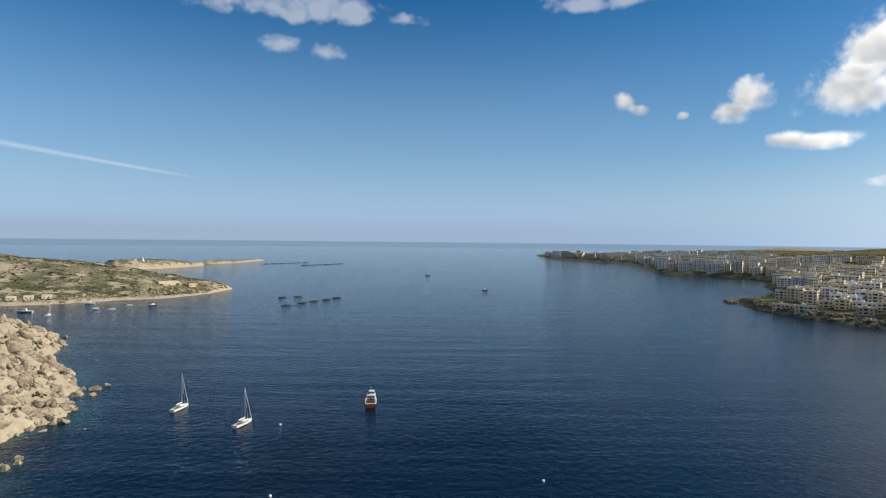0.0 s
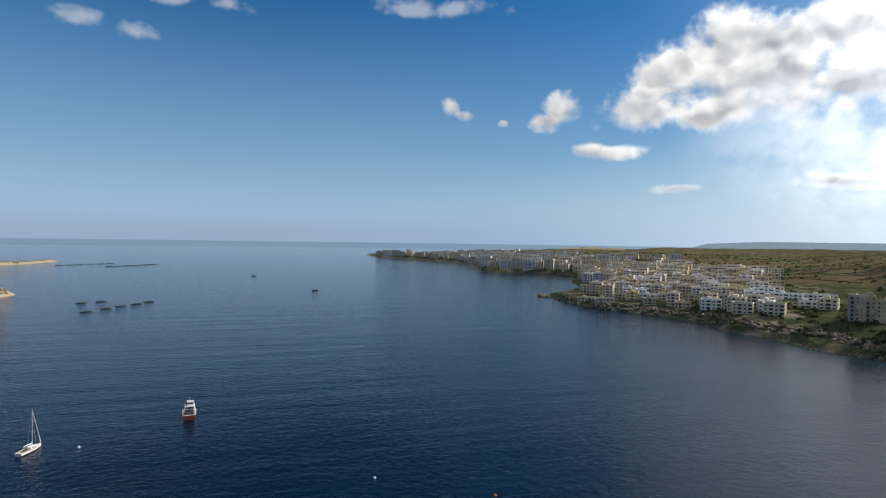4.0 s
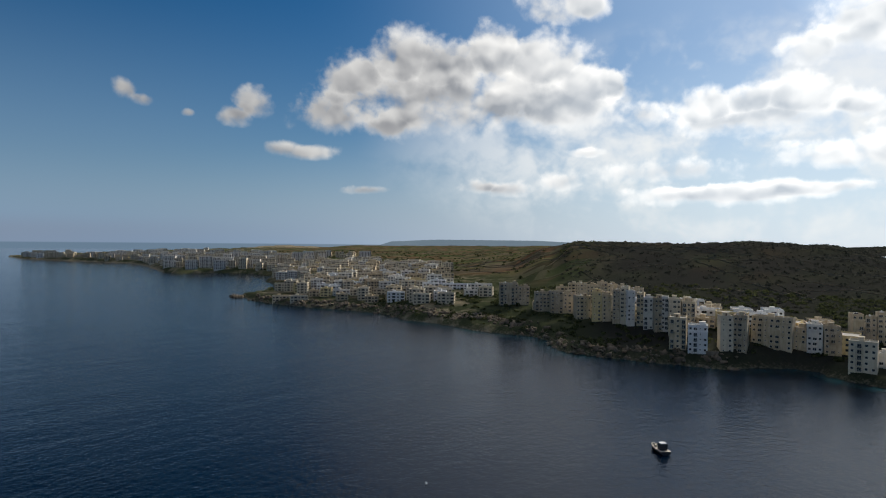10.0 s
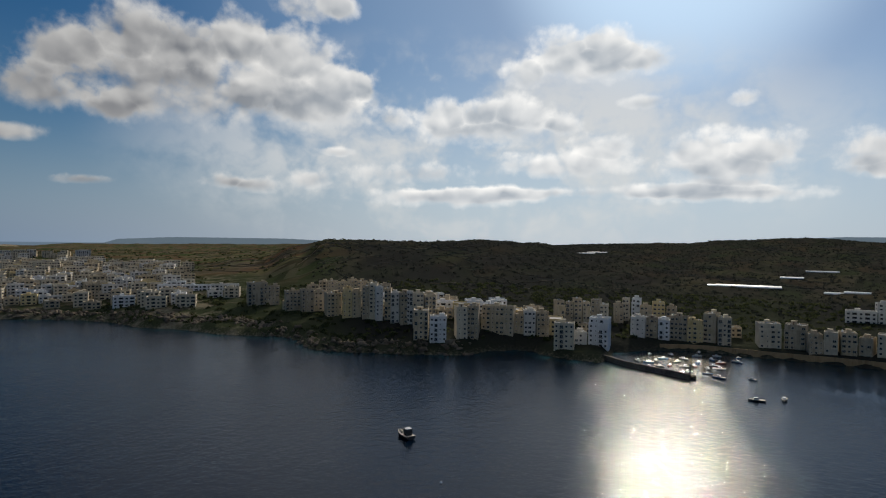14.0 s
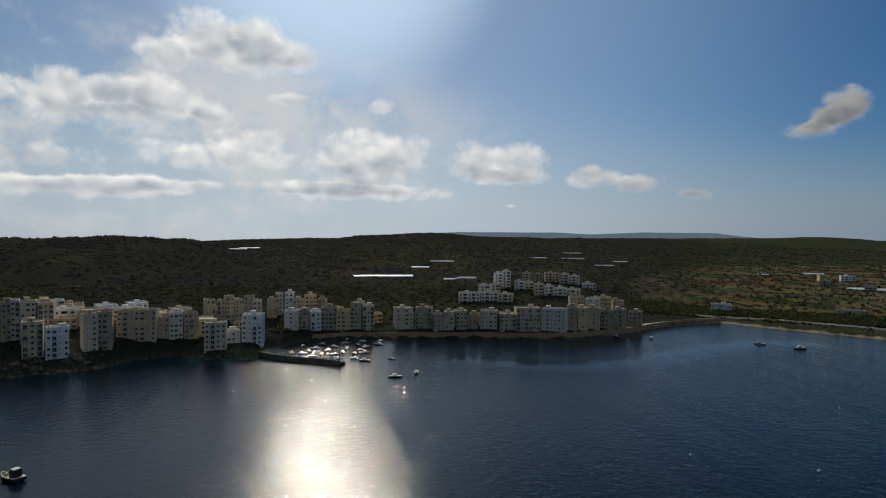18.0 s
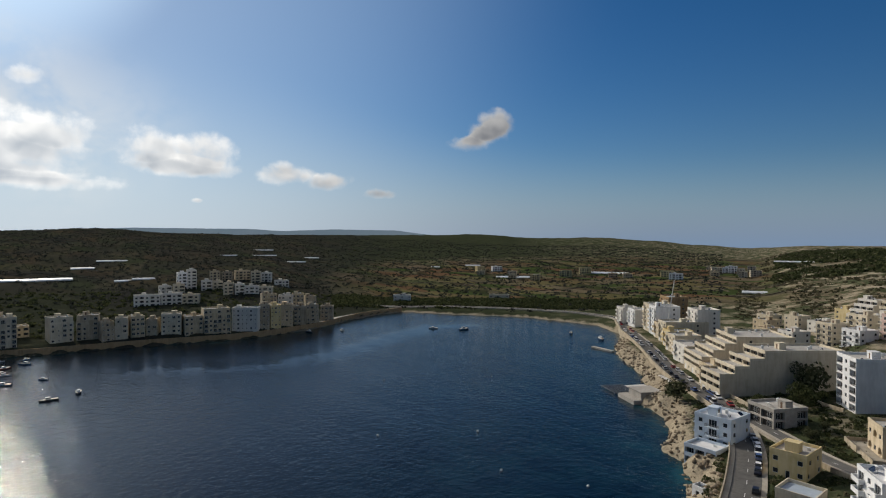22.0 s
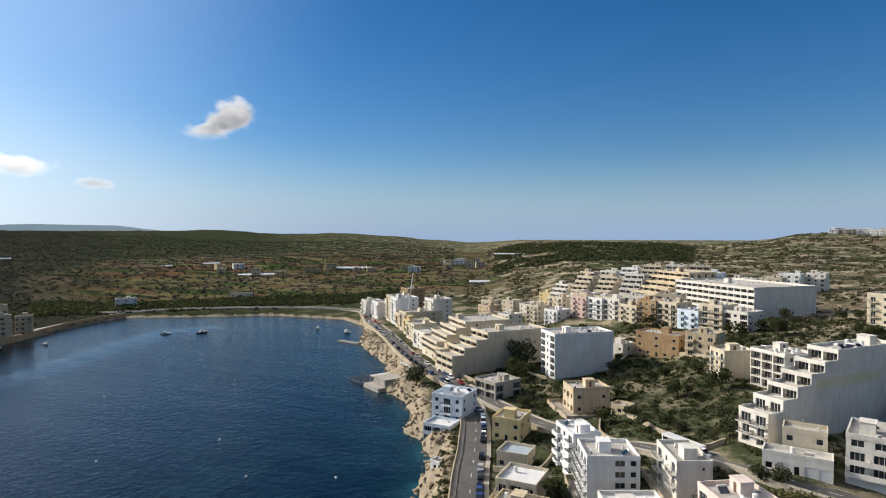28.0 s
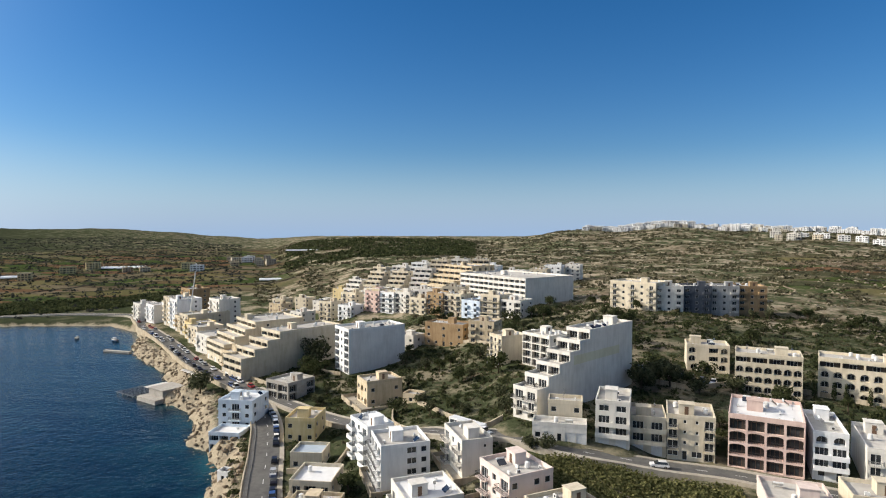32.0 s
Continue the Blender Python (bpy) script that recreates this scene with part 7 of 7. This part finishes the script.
cruiser(-378, 532, 190, 13, HULLWHITE, "white motor yacht at anchor in the cove")
for x, y in ((-332, 563), (-314, 559), (-316, 593)):
    cruiser(x, y, 40, 6, HULLWHITE, "small white motor boat at anchor in the cove")
cruiser(-293, 595, 60, 8, HULLDARK, "small dark fishing boat off the headland")
rb = random.Random(5)
for x, y in ((358, 7), (368, -4), (366, -12), (371, -17), (352, -13), (365, -24), (367, -30), (343, -28), (352, -23), (393, -42), (345, -44), (388, 0), (372, 8), (380, -8), (384, -20), (376, -28),
             (392, -12), (396, -28), (402, -5), (405, -20), (362, 2), (398, 8), (410, -32), (386, -32), (374, 14), (408, -44), (380, 4), (418, -22)):
    m = rb.choice((HULLWHITE, HULLBLUE, HULLBLUE, HULLDARK, HULLDARK, HULLRED))
    cruiser(x, y, rb.uniform(0, 360), rb.choice((5, 6, 6, 7)), m, {"white_gelcoat": "small white boat moored in the harbour", "blue_hull_paint": "small blue fishing boat moored in the harbour",
            "dark_hull_paint": "small dark boat moored in the harbour", "red_hull_paint": "small red fishing boat moored in the harbour"}[m.name], "moored_boat", "harbour boats")
for x, y, m in ((344, -295, HULLWHITE), (325, -309, HULLBLUE), (261, -358, HULLWHITE), (380, -236, HULLWHITE), (392, -215, HULLDARK), (232, -352, HULLBLUE), (299, -40, HULLDARK), (305, -52, HULLDARK)):
    cruiser(x, y, rb.uniform(0, 360), 7 if m is not HULLBLUE else 9, m, "small boat at anchor at the head of the bay")
cruiser(-29, 1136, 185, 9, HULLWHITE, "white motor boat far out on the bay")
cruiser(59, 818, 200, 8, HULLDARK, "dark motor boat far out on the bay")

# the red trawler
tw = thing("trawler", "red and white fishing trawler with deck gear", "fishing boat", pose(-30, 250, 0, 0, 0, 96))
g = Geo()
hull(g, 16, 5.0, 1.6, sheer=0.5, stern=0.92)
part("hull", g.mesh("hull", HULLRED, DECK), tw)
g = Geo()
g.box(-0.5, -1.9, 1.9, 4.0, 1.9, 3.3, 0, 0.1), g.box(1.0, -1.5, 3.3, 3.4, 1.5, 4.7, 0, 0.12)
part("wheelhouse", g.mesh("wheelhouse", HULLWHITE), tw)
for s, x0, x1 in ((-1.72, 0.5, 3.3), (1.72, 0.5, 3.3)):
    g = Geo()
    g.box(x0 + 0.8, s * 0.86 - 0.02, 3.7, x1 - 0.2, s * 0.86 + 0.02, 4.4)
    part("window", g.mesh("window", GLASS), tw)
g = Geo()
g.tube((-0.9, 0, 3.7), (-0.9, 0, 6.9), 0.12, 0.07, 7), g.tube((-0.9, 0, 4.2), (-5.0, 0, 6.0), 0.1, 0.07, 6), g.tube((-0.9, -1.0, 5.8), (-0.9, 1.0, 5.8), 0.05, 0.05, 5)
part("mast", g.mesh("mast", ALLOY), tw)
g = Geo()
g.tube((-0.4, 1.2, 3.7), (-0.4, 1.2, 6.0), 0.3, 0.26, 8)
part("funnel", g.mesh("funnel", HULLDARK), tw)
for s in (-1, 1):
    g = Geo()
    g.tube((-7.4, s * 2.3, 2.1), (-7.4, s * 2.3, 3.9), 0.12, 0.1, 6), g.tube((-7.4, s * 2.3, 3.9), (-7.4, s * 0.3, 4.0), 0.1, 0.1, 6)
    part("gallows", g.mesh("gallows", HULLWHITE), tw)
g = Geo()
g.tube((-4.6, -1.5, 2.7), (-4.6, 1.5, 2.7), 0.55, 0.55, 10)
part("net_drum", g.mesh("net_drum", HULLDARK), tw)
g = Geo()
g.box(-7.0, -1.9, 1.7, -2.2, 1.9, 2.5, 0, 0.5)
part("fishing_net", g.mesh("fishing_net", HULLDARK), tw)
g = Geo()
g.box(0.94, -1.25, 3.75, 1.02, 1.25, 4.35)
part("window", g.mesh("window", GLASS), tw)
# Dark panel on the wheelhouse: an opening's shade given as colour.
g = Geo()
g.box(-0.56, -1.5, 2.1, -0.48, 1.5, 3.0)
part("shelter_opening", g.mesh("shelter_opening", HULLDARK), tw)

# the dark workboat
wb = thing("workboat", "dark workboat with a white-roofed wheelhouse", "boat", pose(194, 87, 0, 0, 0, 52))
g = Geo()
hull(g, 9.6, 4.0, 1.2, stern=0.95)
part("hull", g.mesh("hull", HULLDARK, DECK), wb)
g = Geo()
g.box(-3.6, -1.2, 1.2, -1.4, 1.2, 3.4)
part("wheelhouse", g.mesh("wheelhouse", HULLDARK), wb)
g = Geo()
g.box(-3.6, -1.1, 3.4, -1.5, 1.1, 3.6, 0, 0.05)
part("wheelhouse_roof", g.mesh("wheelhouse_roof", HULLWHITE), wb)
for x, y in ((0.6, 0.8), (1.8, -0.7), (-0.4, -0.9), (2.8, 0.3)):
    g = Geo()
    g.box(x - 0.4, y - 0.4, 1.2, x + 0.4, y + 0.4, 1.9, 0, 0.08)
    part("crate", g.mesh("crate", DECK), wb)

# floating fish pens
PEN = plain("pen_pipe", (0.02, 0.03, 0.04), (0.05, 0.06, 0.07), 2, 0.6)


def pen(x, y, r):
    ob = thing("fish_pen", "round floating fish pen with dark netting", "fish pen", pose(x, y, 0), "fish farm")
    g, n = Geo(), 20
    pts = [(r * math.cos(6.2832 * i / n), r * math.sin(6.2832 * i / n)) for i in range(n)]
    for (a, b), (c, d) in zip(pts, pts[1:] + pts[:1]):
        g.tube((a, b, 0.25), (c, d, 0.25), 0.25, 0.25, 6, 0, False)
    part("float_ring", cached(("pen", r), lambda: g.mesh("float_ring", PEN)), ob)
    h = Geo()
    for (a, b), (c, d) in zip(pts, pts[1:] + pts[:1]):
        h.tube((a, b, 0.8), (c, d, 0.8), 0.06, 0.06, 4, 0, False), h.tube((a, b, 0.2), (a, b, 0.8), 0.06, 0.06, 4, 0, False)
    part("hand_rail", cached(("penr", r), lambda: h.mesh("hand_rail", PEN)), ob)


for x, y in ((-161, 607), (-151, 632), (-142, 650), (-132, 669), (-124, 690), (-187, 688), (-172, 700)):
    pen(x, y, 5)
for i in range(6):
    pen(-470 + i * 16, 1560 + i * 22, 9), pen(-352 + i * 14, 1500 + i * 24, 9)


# boulders
def boulder(seed, sub=2):
    bm = bmesh.new()
    bmesh.ops.create_icosphere(bm, subdivisions=sub, radius=1.0)
    off = Vector((seed * 7.1, seed * 3.3, 0))
    rng = random.Random(seed)
    cuts = [(Vector((rng.uniform(-1, 1), rng.uniform(-1, 1), rng.uniform(-0.6, 1))).normalized(), rng.uniform(0.38, 0.72)) for _ in range(14)]
    for v in bm.verts:
        for n, far in cuts:
            over = v.co.dot(n) - far
            if over > 0:
                v.co -= n * over
        v.co *= 1.4 + noise.noise(v.co * 2.6 + off) * 0.5 + noise.noise(v.co * 6.5 + off) * 0.22
        v.co.z *= 0.82
    return bm


def rock_look(n, p, pos):
    k = n.m("ADD", n.m("MULTIPLY", n.noise(pos, 0.7, 8, 0.7), 0.7), n.m("MULTIPLY", n.noise(pos, 0.1, 3, 0.5), 0.4))
    n.put(p.inputs["Base Color"], n.mix(n.step(k, 0.3, 0.8), (0.10, 0.075, 0.05), (0.46, 0.39, 0.28)))
    bump(n, p, n.noise(pos, 1.3, 8, 0.75), 1.0, 0.7)


ROCK = material("limestone_rock", rock_look, 1.0)
ROCKTAN = plain("tan_shore_rock", (0.10, 0.075, 0.05), (0.40, 0.33, 0.24), 0.45, 1.0, 0, 0.2)
ROCKDARK = plain("dark_shore_rock", (0.07, 0.055, 0.04), (0.24, 0.20, 0.15), 0.7, 1.0, 0, 0.2)
ROCKS = []
for s in range(10):
    bm = boulder(s + 1)
    me = bpy.data.meshes.new("boulder")
    bm.to_mesh(me)
    bm.free()
    me.materials.append(ROCK)
    ROCKS.append(me)
rr = random.Random(9)


def one_boulder(x, y, s, z=None):
    ob = new("boulder", rr.choice(ROCKS))
    zz = max(ground(x, y), -0.3) if z is None else z
    ob.matrix_basis = pose(x, y, zz + s * 0.25, rr.uniform(-20, 20), rr.uniform(-20, 20), rr.uniform(0, 360)) @ Matrix.Diagonal((s * rr.uniform(0.8, 1.3), s, s * rr.uniform(0.75, 1.1), 1))
    tagged(ob, "large pale limestone boulder on the rocky shore", "boulder", "shore boulders")


for x, y, s in ((-158, 267, 3.4), (-156, 274, 2.5), (-153, 257, 2.6), (-159, 257, 3.2), (-169, 268, 3.2), (-163, 266, 2.5), (-149, 232, 3.6), (-141, 219, 2.6), (-150, 240, 1.3), (-147, 219, 2.4), (-132, 183, 2.4), (-129, 179, 2.0), (-130, 174, 2.6), (-133, 177, 1.6), (-148, 204, 1.6), (-142, 209, 1.5), (-257, 402, 3.0), (-242, 373, 3.4), (-261, 397, 4.0), (-197, 305, 3.0), (-184, 287, 3.2), (-194, 294, 3.6), (-194, 330, 0.9), (-129, 212, 0.7), (-143, 202, 1.0), (-152, 228, 3.0), (-151, 221, 2.6)):
    one_boulder(x, y, s * 0.72)


PEBBLES = []
for s in range(8):
    bm = boulder(s + 21, 1)
    me = bpy.data.meshes.new("stone")
    bm.to_mesh(me)
    bm.free()
    PEBBLES.append(me)


def many_rocks(label, X, Y, Z, size, seed, mat=None, fine=False):
    """Loose stones as one mesh."""
    rng = np.random.RandomState(seed)
    V, F, k = [], [], 0
    kinds = []
    for me in (ROCKS if fine else PEBBLES):
        co = np.empty(len(me.vertices) * 3)
        me.vertices.foreach_get("co", co)
        kinds.append((co.reshape(-1, 3), np.array([tuple(p.vertices) for p in me.polygons])))
    for i in range(len(X)):
        co, f = kinds[rng.randint(len(kinds))]
        a, s = rng.uniform(0, 6.3), size[i]
        c, d = math.cos(a), math.sin(a)
        sc = rng.uniform(0.55, 1.35, 3) * s
        q = co * sc
        V.append(np.stack([q[:, 0] * c - q[:, 1] * d + X[i], q[:, 0] * d + q[:, 1] * c + Y[i], q[:, 2] + Z[i] + s * 0.2], 1))
        F.append(f + k)
        k += len(co)
    V, F = np.concatenate(V), np.concatenate(F)
    me = bpy.data.meshes.new("rocks")
    me.vertices.add(len(V)), me.loops.add(F.size), me.polygons.add(len(F))
    me.vertices.foreach_set("co", V.ravel())
    me.loops.foreach_set("vertex_index", F.ravel().astype(np.int32))
    me.polygons.foreach_set("loop_start", np.arange(0, F.size, 3, dtype=np.int32))
    me.update(calc_edges=True)
    me.materials.append(mat or ROCK)
    tagged(new("shore_rocks", me), label, "rocks", kind="stuff")


X, Y, z = scatter(2600, 314, 331, 225, 480, 111, lambda X, Y, z, d: d > -1, -1)
many_rocks("tumbled pale limestone rocks on the steep shore", X, Y, z, np.minimum(4.2, np.random.RandomState(4).lognormal(0.2, 0.55, len(X))), 5, None, True)
X, Y, z = scatter(2600, 314, 331, 225, 480, 112, lambda X, Y, z, d: d > -2, -2)
many_rocks("broken limestone rubble between the boulders", X, Y, z, np.random.RandomState(5).uniform(0.2, 0.55, len(X)), 6)


def shore_stones(pts, per, spread_in, spread_out, lo, hi, label, seed, mat=None):
    line = smooth_line(pts, 2.0)
    rng = np.random.RandomState(seed)
    X, Y = [], []
    for p in line:
        for _ in range(per):
            X.append(p.x + rng.uniform(-1, 1) * spread_in), Y.append(p.y + rng.uniform(-1, 1) * spread_in)
    X, Y = np.array(X), np.array(Y)
    z, d = height(X, Y)
    ok = (d > -spread_out) & (z < 9) & clear(X, Y, 0.5, 6.2)
    X, Y, z = X[ok], Y[ok], np.maximum(z[ok], -0.4)
    many_rocks(label, X, Y, z, rng.uniform(lo, hi, len(X)) ** 1.3, seed, mat)


shore_stones([(232, -380), (200, -319), (174, -293), (157, -275), (135, -242), (131, -228), (111, -215), (97, -185), (79, -167), (73, -150), (62, -115)], 13, 9, 1.5, 0.2, 1.0, "rough limestone rocks along the near shore", 21, ROCKTAN)
shore_stones([(335, 640), (334, 571), (353, 526), (366, 483), (368, 407), (372, 352), (378, 319), (370, 276), (343, 229), (332, 197), (338, 175), (346, 150), (353, 117)], 3, 9, 2.0, 0.8, 2.2, "dark rocks along the far shore", 22, ROCKDARK)
shore_stones([(400, 840), (372, 815), (345, 745), (338, 680)], 4, 7, 12, 1.2, 2.8, "dark reef rocks running out from the point", 23, ROCKDARK)
shore_stones([(-441, 588), (-398, 606), (-364, 649), (-334, 691), (-305, 731), (-284, 792)], 1, 8, 2, 1.0, 2.2, "pale rocks along the headland shore", 24, ROCKTAN)

X, Y, z = scatter(5200, 176, 216, 285, 780, 131, lambda X, Y, z, d: clear(X, Y, 2, 6) & (wave(X, Y, 45, 133) + wave(X, Y, 12, 134) * 0.6 > 0.25))
many_rocks("pale limestone outcrops on the stony hillside", X, Y, z - 0.25, np.random.RandomState(14).uniform(0.4, 1.5, len(X)), 15)
X, Y, z = scatter(1500, 316, 338, 735, 1100, 135, lambda X, Y, z, d: wave(X, Y, 40, 137) + wave(X, Y, 12, 138) * 0.6 > 0.1)
many_rocks("pale stones scattered over the headland", X, Y, z - 0.3, np.random.RandomState(16).uniform(0.5, 1.6, len(X)), 17, ROCKTAN)

# breakwater with its beacon
bk = thing("breakwater", "curved dark concrete breakwater of the harbour", "breakwater", pose(0, 0, 0))
line = smooth_line([(372, 32), (358, 20), (348, 6), (340, -6), (333, -15)], 3)
strip("mole", line, np.full(len(line), 1.9), -2.6, 2.6, 0, 4.5, ROCKDARK, "", "", bk, "")
strip("mole_wall", line, np.full(len(line), 1.9), -2.62, -1.7, 1.1, 1.2, ROCKDARK, "", "", bk, "")
bc = thing("harbour_beacon", "slim dark harbour beacon at the breakwater's end", "beacon", pose(334, -13.5, 1.9))
g = Geo()
g.tube((0, 0, 0), (0, 0, 5.2), 0.5, 0.32, 8)
part("tower", g.mesh("tower", HULLDARK), bc)
g = Geo()
g.tube((0, 0, 5.2), (0, 0, 6.0), 0.42, 0.3, 8)
part("lantern", g.mesh("lantern", GLASS), bc)

# lido, its deck and the frame over the water
ld = thing("lido", "concrete bathing lido with a low pavilion over the rocks", "lido", pose(134, -232, 0, 0, 0, -30))
g = Geo()
g.box(-7, -9, -2, 6.5, 6, 1.7, 0, 0.1)
part("deck", g.mesh("deck", CONCRETE), ld)
g = Geo()
g.box(-6, -8, 1.7, 4, 2, 4.5), g.box(-6.3, -8.3, 4.5, 4.3, 2.3, 4.8)
part("pavilion", g.mesh("pavilion", CONCRETE), ld)
g = Geo()
g.box(4, -7.5, 4.3, 8, 2, 4.45)
for yy in (-7.2, 1.7):
    g.tube((7.8, yy, 1.7), (7.8, yy, 4.3), 0.07, 0.07, 6)
part("awning", g.mesh("awning", SHADE), ld)
g = Geo()
for i in range(9):
    g.box(9 + i * 1.6, -5, 1.0, 9.25 + i * 1.6, 6, 1.2)
g.box(9, -5, 0.8, 23, -4.7, 1.0), g.box(9, 5.7, 0.8, 23, 6, 1.0)
for i in range(4):
    g.tube((10 + i * 4, -4.8, -2), (10 + i * 4, -4.8, 0.9), 0.12, 0.12, 6), g.tube((10 + i * 4, 5.8, -2), (10 + i * 4, 5.8, 0.9), 0.12, 0.12, 6)
part("pier_frame", g.mesh("pier_frame", METAL), ld)
for i in range(5):
    u = thing("parasol", "pale sun umbrella on the lido terrace", "parasol", pose(122 + i * 3.2, -240 - i * 3.4, ground(122 + i * 3.2, -240 - i * 3.4)), "lido parasols")
    g = Geo()
    g.tube((0, 0, -0.3), (0, 0, 2.4), 0.04, 0.04, 6)
    part("pole", cached("upole", lambda: g.mesh("pole", METAL)), u)
    h = Geo()
    h.tube((0, 0, 2.1), (0, 0, 2.7), 1.5, 0.05, 8, 0, False)
    part("canopy", cached("ucan", lambda: h.mesh("canopy", SHADE)), u)
jt = thing("jetty", "short concrete bathing jetty", "jetty", pose(209, -319.5, 0, 0, 0, -12))
g = Geo()
g.box(-9, -1.2, -2, 9, 1.2, 0.9, 0, 0.05)
part("slab", g.mesh("slab", CONCRETE), jt)
hut = block("small white and blue boathouse on the rocks", 69, -152, 165, 3.4, 3, 1, WHITE, "d", ".", fh=2.7, clutter=0, name="boathouse", category="hut")

# mobile crane with a raised boom
cr = thing("mobile_crane", "yellow mobile crane with a long raised boom", "crane", pose(186, -356, ground(186, -356)))
g = Geo()
g.box(-4, -1.3, 0.6, 4, 1.3, 1.8, 0, 0.1), g.box(-1.5, -1.2, 1.8, 1.5, 1.2, 3.2, 0, 0.15)
part("chassis", g.mesh("chassis", YELLOW), cr)
g = Geo()
g.tube((0, 0, 2.8), (-6.5, 3.0, 38), 0.45, 0.22, 6), g.tube((-6.5, 3, 38), (-6.5, 3, 33), 0.04, 0.04, 4)
part("boom", g.mesh("boom", TANK), cr)

# statue and ruin on the outlying land
st = new("statue")
g = Geo()
g.box(-2.6, -2.6, -1, 2.6, 2.6, 2.2, 0, 0.2), g.box(-1.3, -1.3, 2.2, 1.3, 1.3, 5.6, 0, 0.15), g.tube((0, 0, 5.6), (0, 0, 9.4), 0.9, 0.45, 8), g.tube((0, 0, 9.4), (0, 0, 10.4), 0.42, 0.35, 8)
st.data = None
bpy.data.objects.remove(st)
st = new("statue", g.mesh("statue", WHITE))
st.location = (-655, 1285, ground(-655, 1285))
tagged(st, "white stone monument on a pedestal on the island", "statue")
block("small pale hut beside the island monument", -668, 1285, 30, 6, 5, 1, OFFWHITE, "wd", clutter=0, name="hut", category="hut")
block("roofless beige stone ruin on the headland", -330, 738, 40, 24, 12, 1, STONE, "o.w.o", "w.", fh=5, clutter=0, name="ruin", category="ruin", parapet=0.4)
block("low stone hut on the headland", -312, 748, 40, 10, 8, 1, STONE, "w.d", ".", fh=3, clutter=0, name="hut", category="hut")
for x, y in ((-430, 592), (-418, 600), (-405, 608)):
    block("low cream boathouse by the cove", x, y, 30, 8, 7, 1, CREAM, "wd", ".", fh=3, clutter=0, name="boathouse", category="hut")
block("white beach house at the head of the bay", 480, -381, -128, 18, 10, 2, OFFWHITE, "w.w.w", "w", clutter=2, name="house", category="house")
block("low beige farm building in the fields", 436, -484, -136, 22, 9, 1, CREAM, "w.d.w", "w", clutter=0, name="farm_building", category="building")

# greenhouses
FILM = plain("greenhouse_film", (0.62, 0.63, 0.62), (0.78, 0.79, 0.78), 0.4, 0.35, 0, 0)


def greenhouse(x, y, w, L):
    az = math.degrees(math.atan2(x, y))
    ob = thing("greenhouse", "long white plastic-covered greenhouse tunnels in the fields", "greenhouse", pose(x, y, ground(x, y), 0, 0, -az), "greenhouses")
    n = max(1, round(L / 9))
    for i in range(n):
        def make():
            g = Geo()
            k = 7
            for j in range(k):
                a, b = math.pi * j / k, math.pi * (j + 1) / k
                g.face([(-w / 2, -4.2 * math.cos(a), 1.9 * math.sin(a)), (w / 2, -4.2 * math.cos(a), 1.9 * math.sin(a)), (w / 2, -4.2 * math.cos(b), 1.9 * math.sin(b)), (-w / 2, -4.2 * math.cos(b), 1.9 * math.sin(b))][::-1])
            for e in (-w / 2, w / 2):
                g.face([(e, -4.2 * math.cos(math.pi * j / k), 1.9 * math.sin(math.pi * j / k)) for j in range(k + 1)])
            return g.mesh("tunnel", FILM)
        part("tunnel", cached(("gh", w), make), ob, pose(0, i * 8.8, 0))


for x, y, w, L in ((742, -62, 30, 18), (735, -99, 44, 27), (856, -152, 26, 18), (690, -160, 18, 9), (684, -178, 22, 9), (1153, 147, 46, 18), (1235, 128, 40, 18), (621, -708, 66, 27), (1077, -594, 34, 18),
                   (955, -497, 36, 9), (951, -206, 40, 9), (848, -833, 30, 18), (863, -745, 18, 9), (1051, -480, 50, 9), (1055, -416, 30, 9), (1180, -530, 60, 9), (560, -900, 90, 36), (300, -1020, 100, 18), (250, -690, 40, 18)):
    greenhouse(x, y, w, L)
# mooring buoys
BUOY = plain("orange_buoy", (0.5, 0.14, 0.03), (0.62, 0.22, 0.06), 3, 0.5)
for x, y, k in ((128, 87, 0), (-60, 219, 1), (30, 170, 1), (60, 132, 1), (118, 122, 1), (-46, 158, 1), (160, 60, 1), (60, -180 + 330, 0), (150, -150, 1), (205, -215, 1), (235, -170, 1), (170, -120, 1), (120, -130, 1), (96, -140, 1)):
    def make():
        g = Geo()
        g.tube((0, 0, -0.3), (0, 0, 0.25), 0.32, 0.42, 9), g.tube((0, 0, 0.25), (0, 0, 0.6), 0.42, 0.12, 9)
        return g.mesh("mooring_buoy", HULLWHITE if k else BUOY)
    ob = new("mooring_buoy", cached(("buoy", k), make))
    ob.location = (x, y, 0)
    tagged(ob, "white mooring buoy on the water" if k else "orange mooring buoy on the water", "buoy", "mooring buoys")
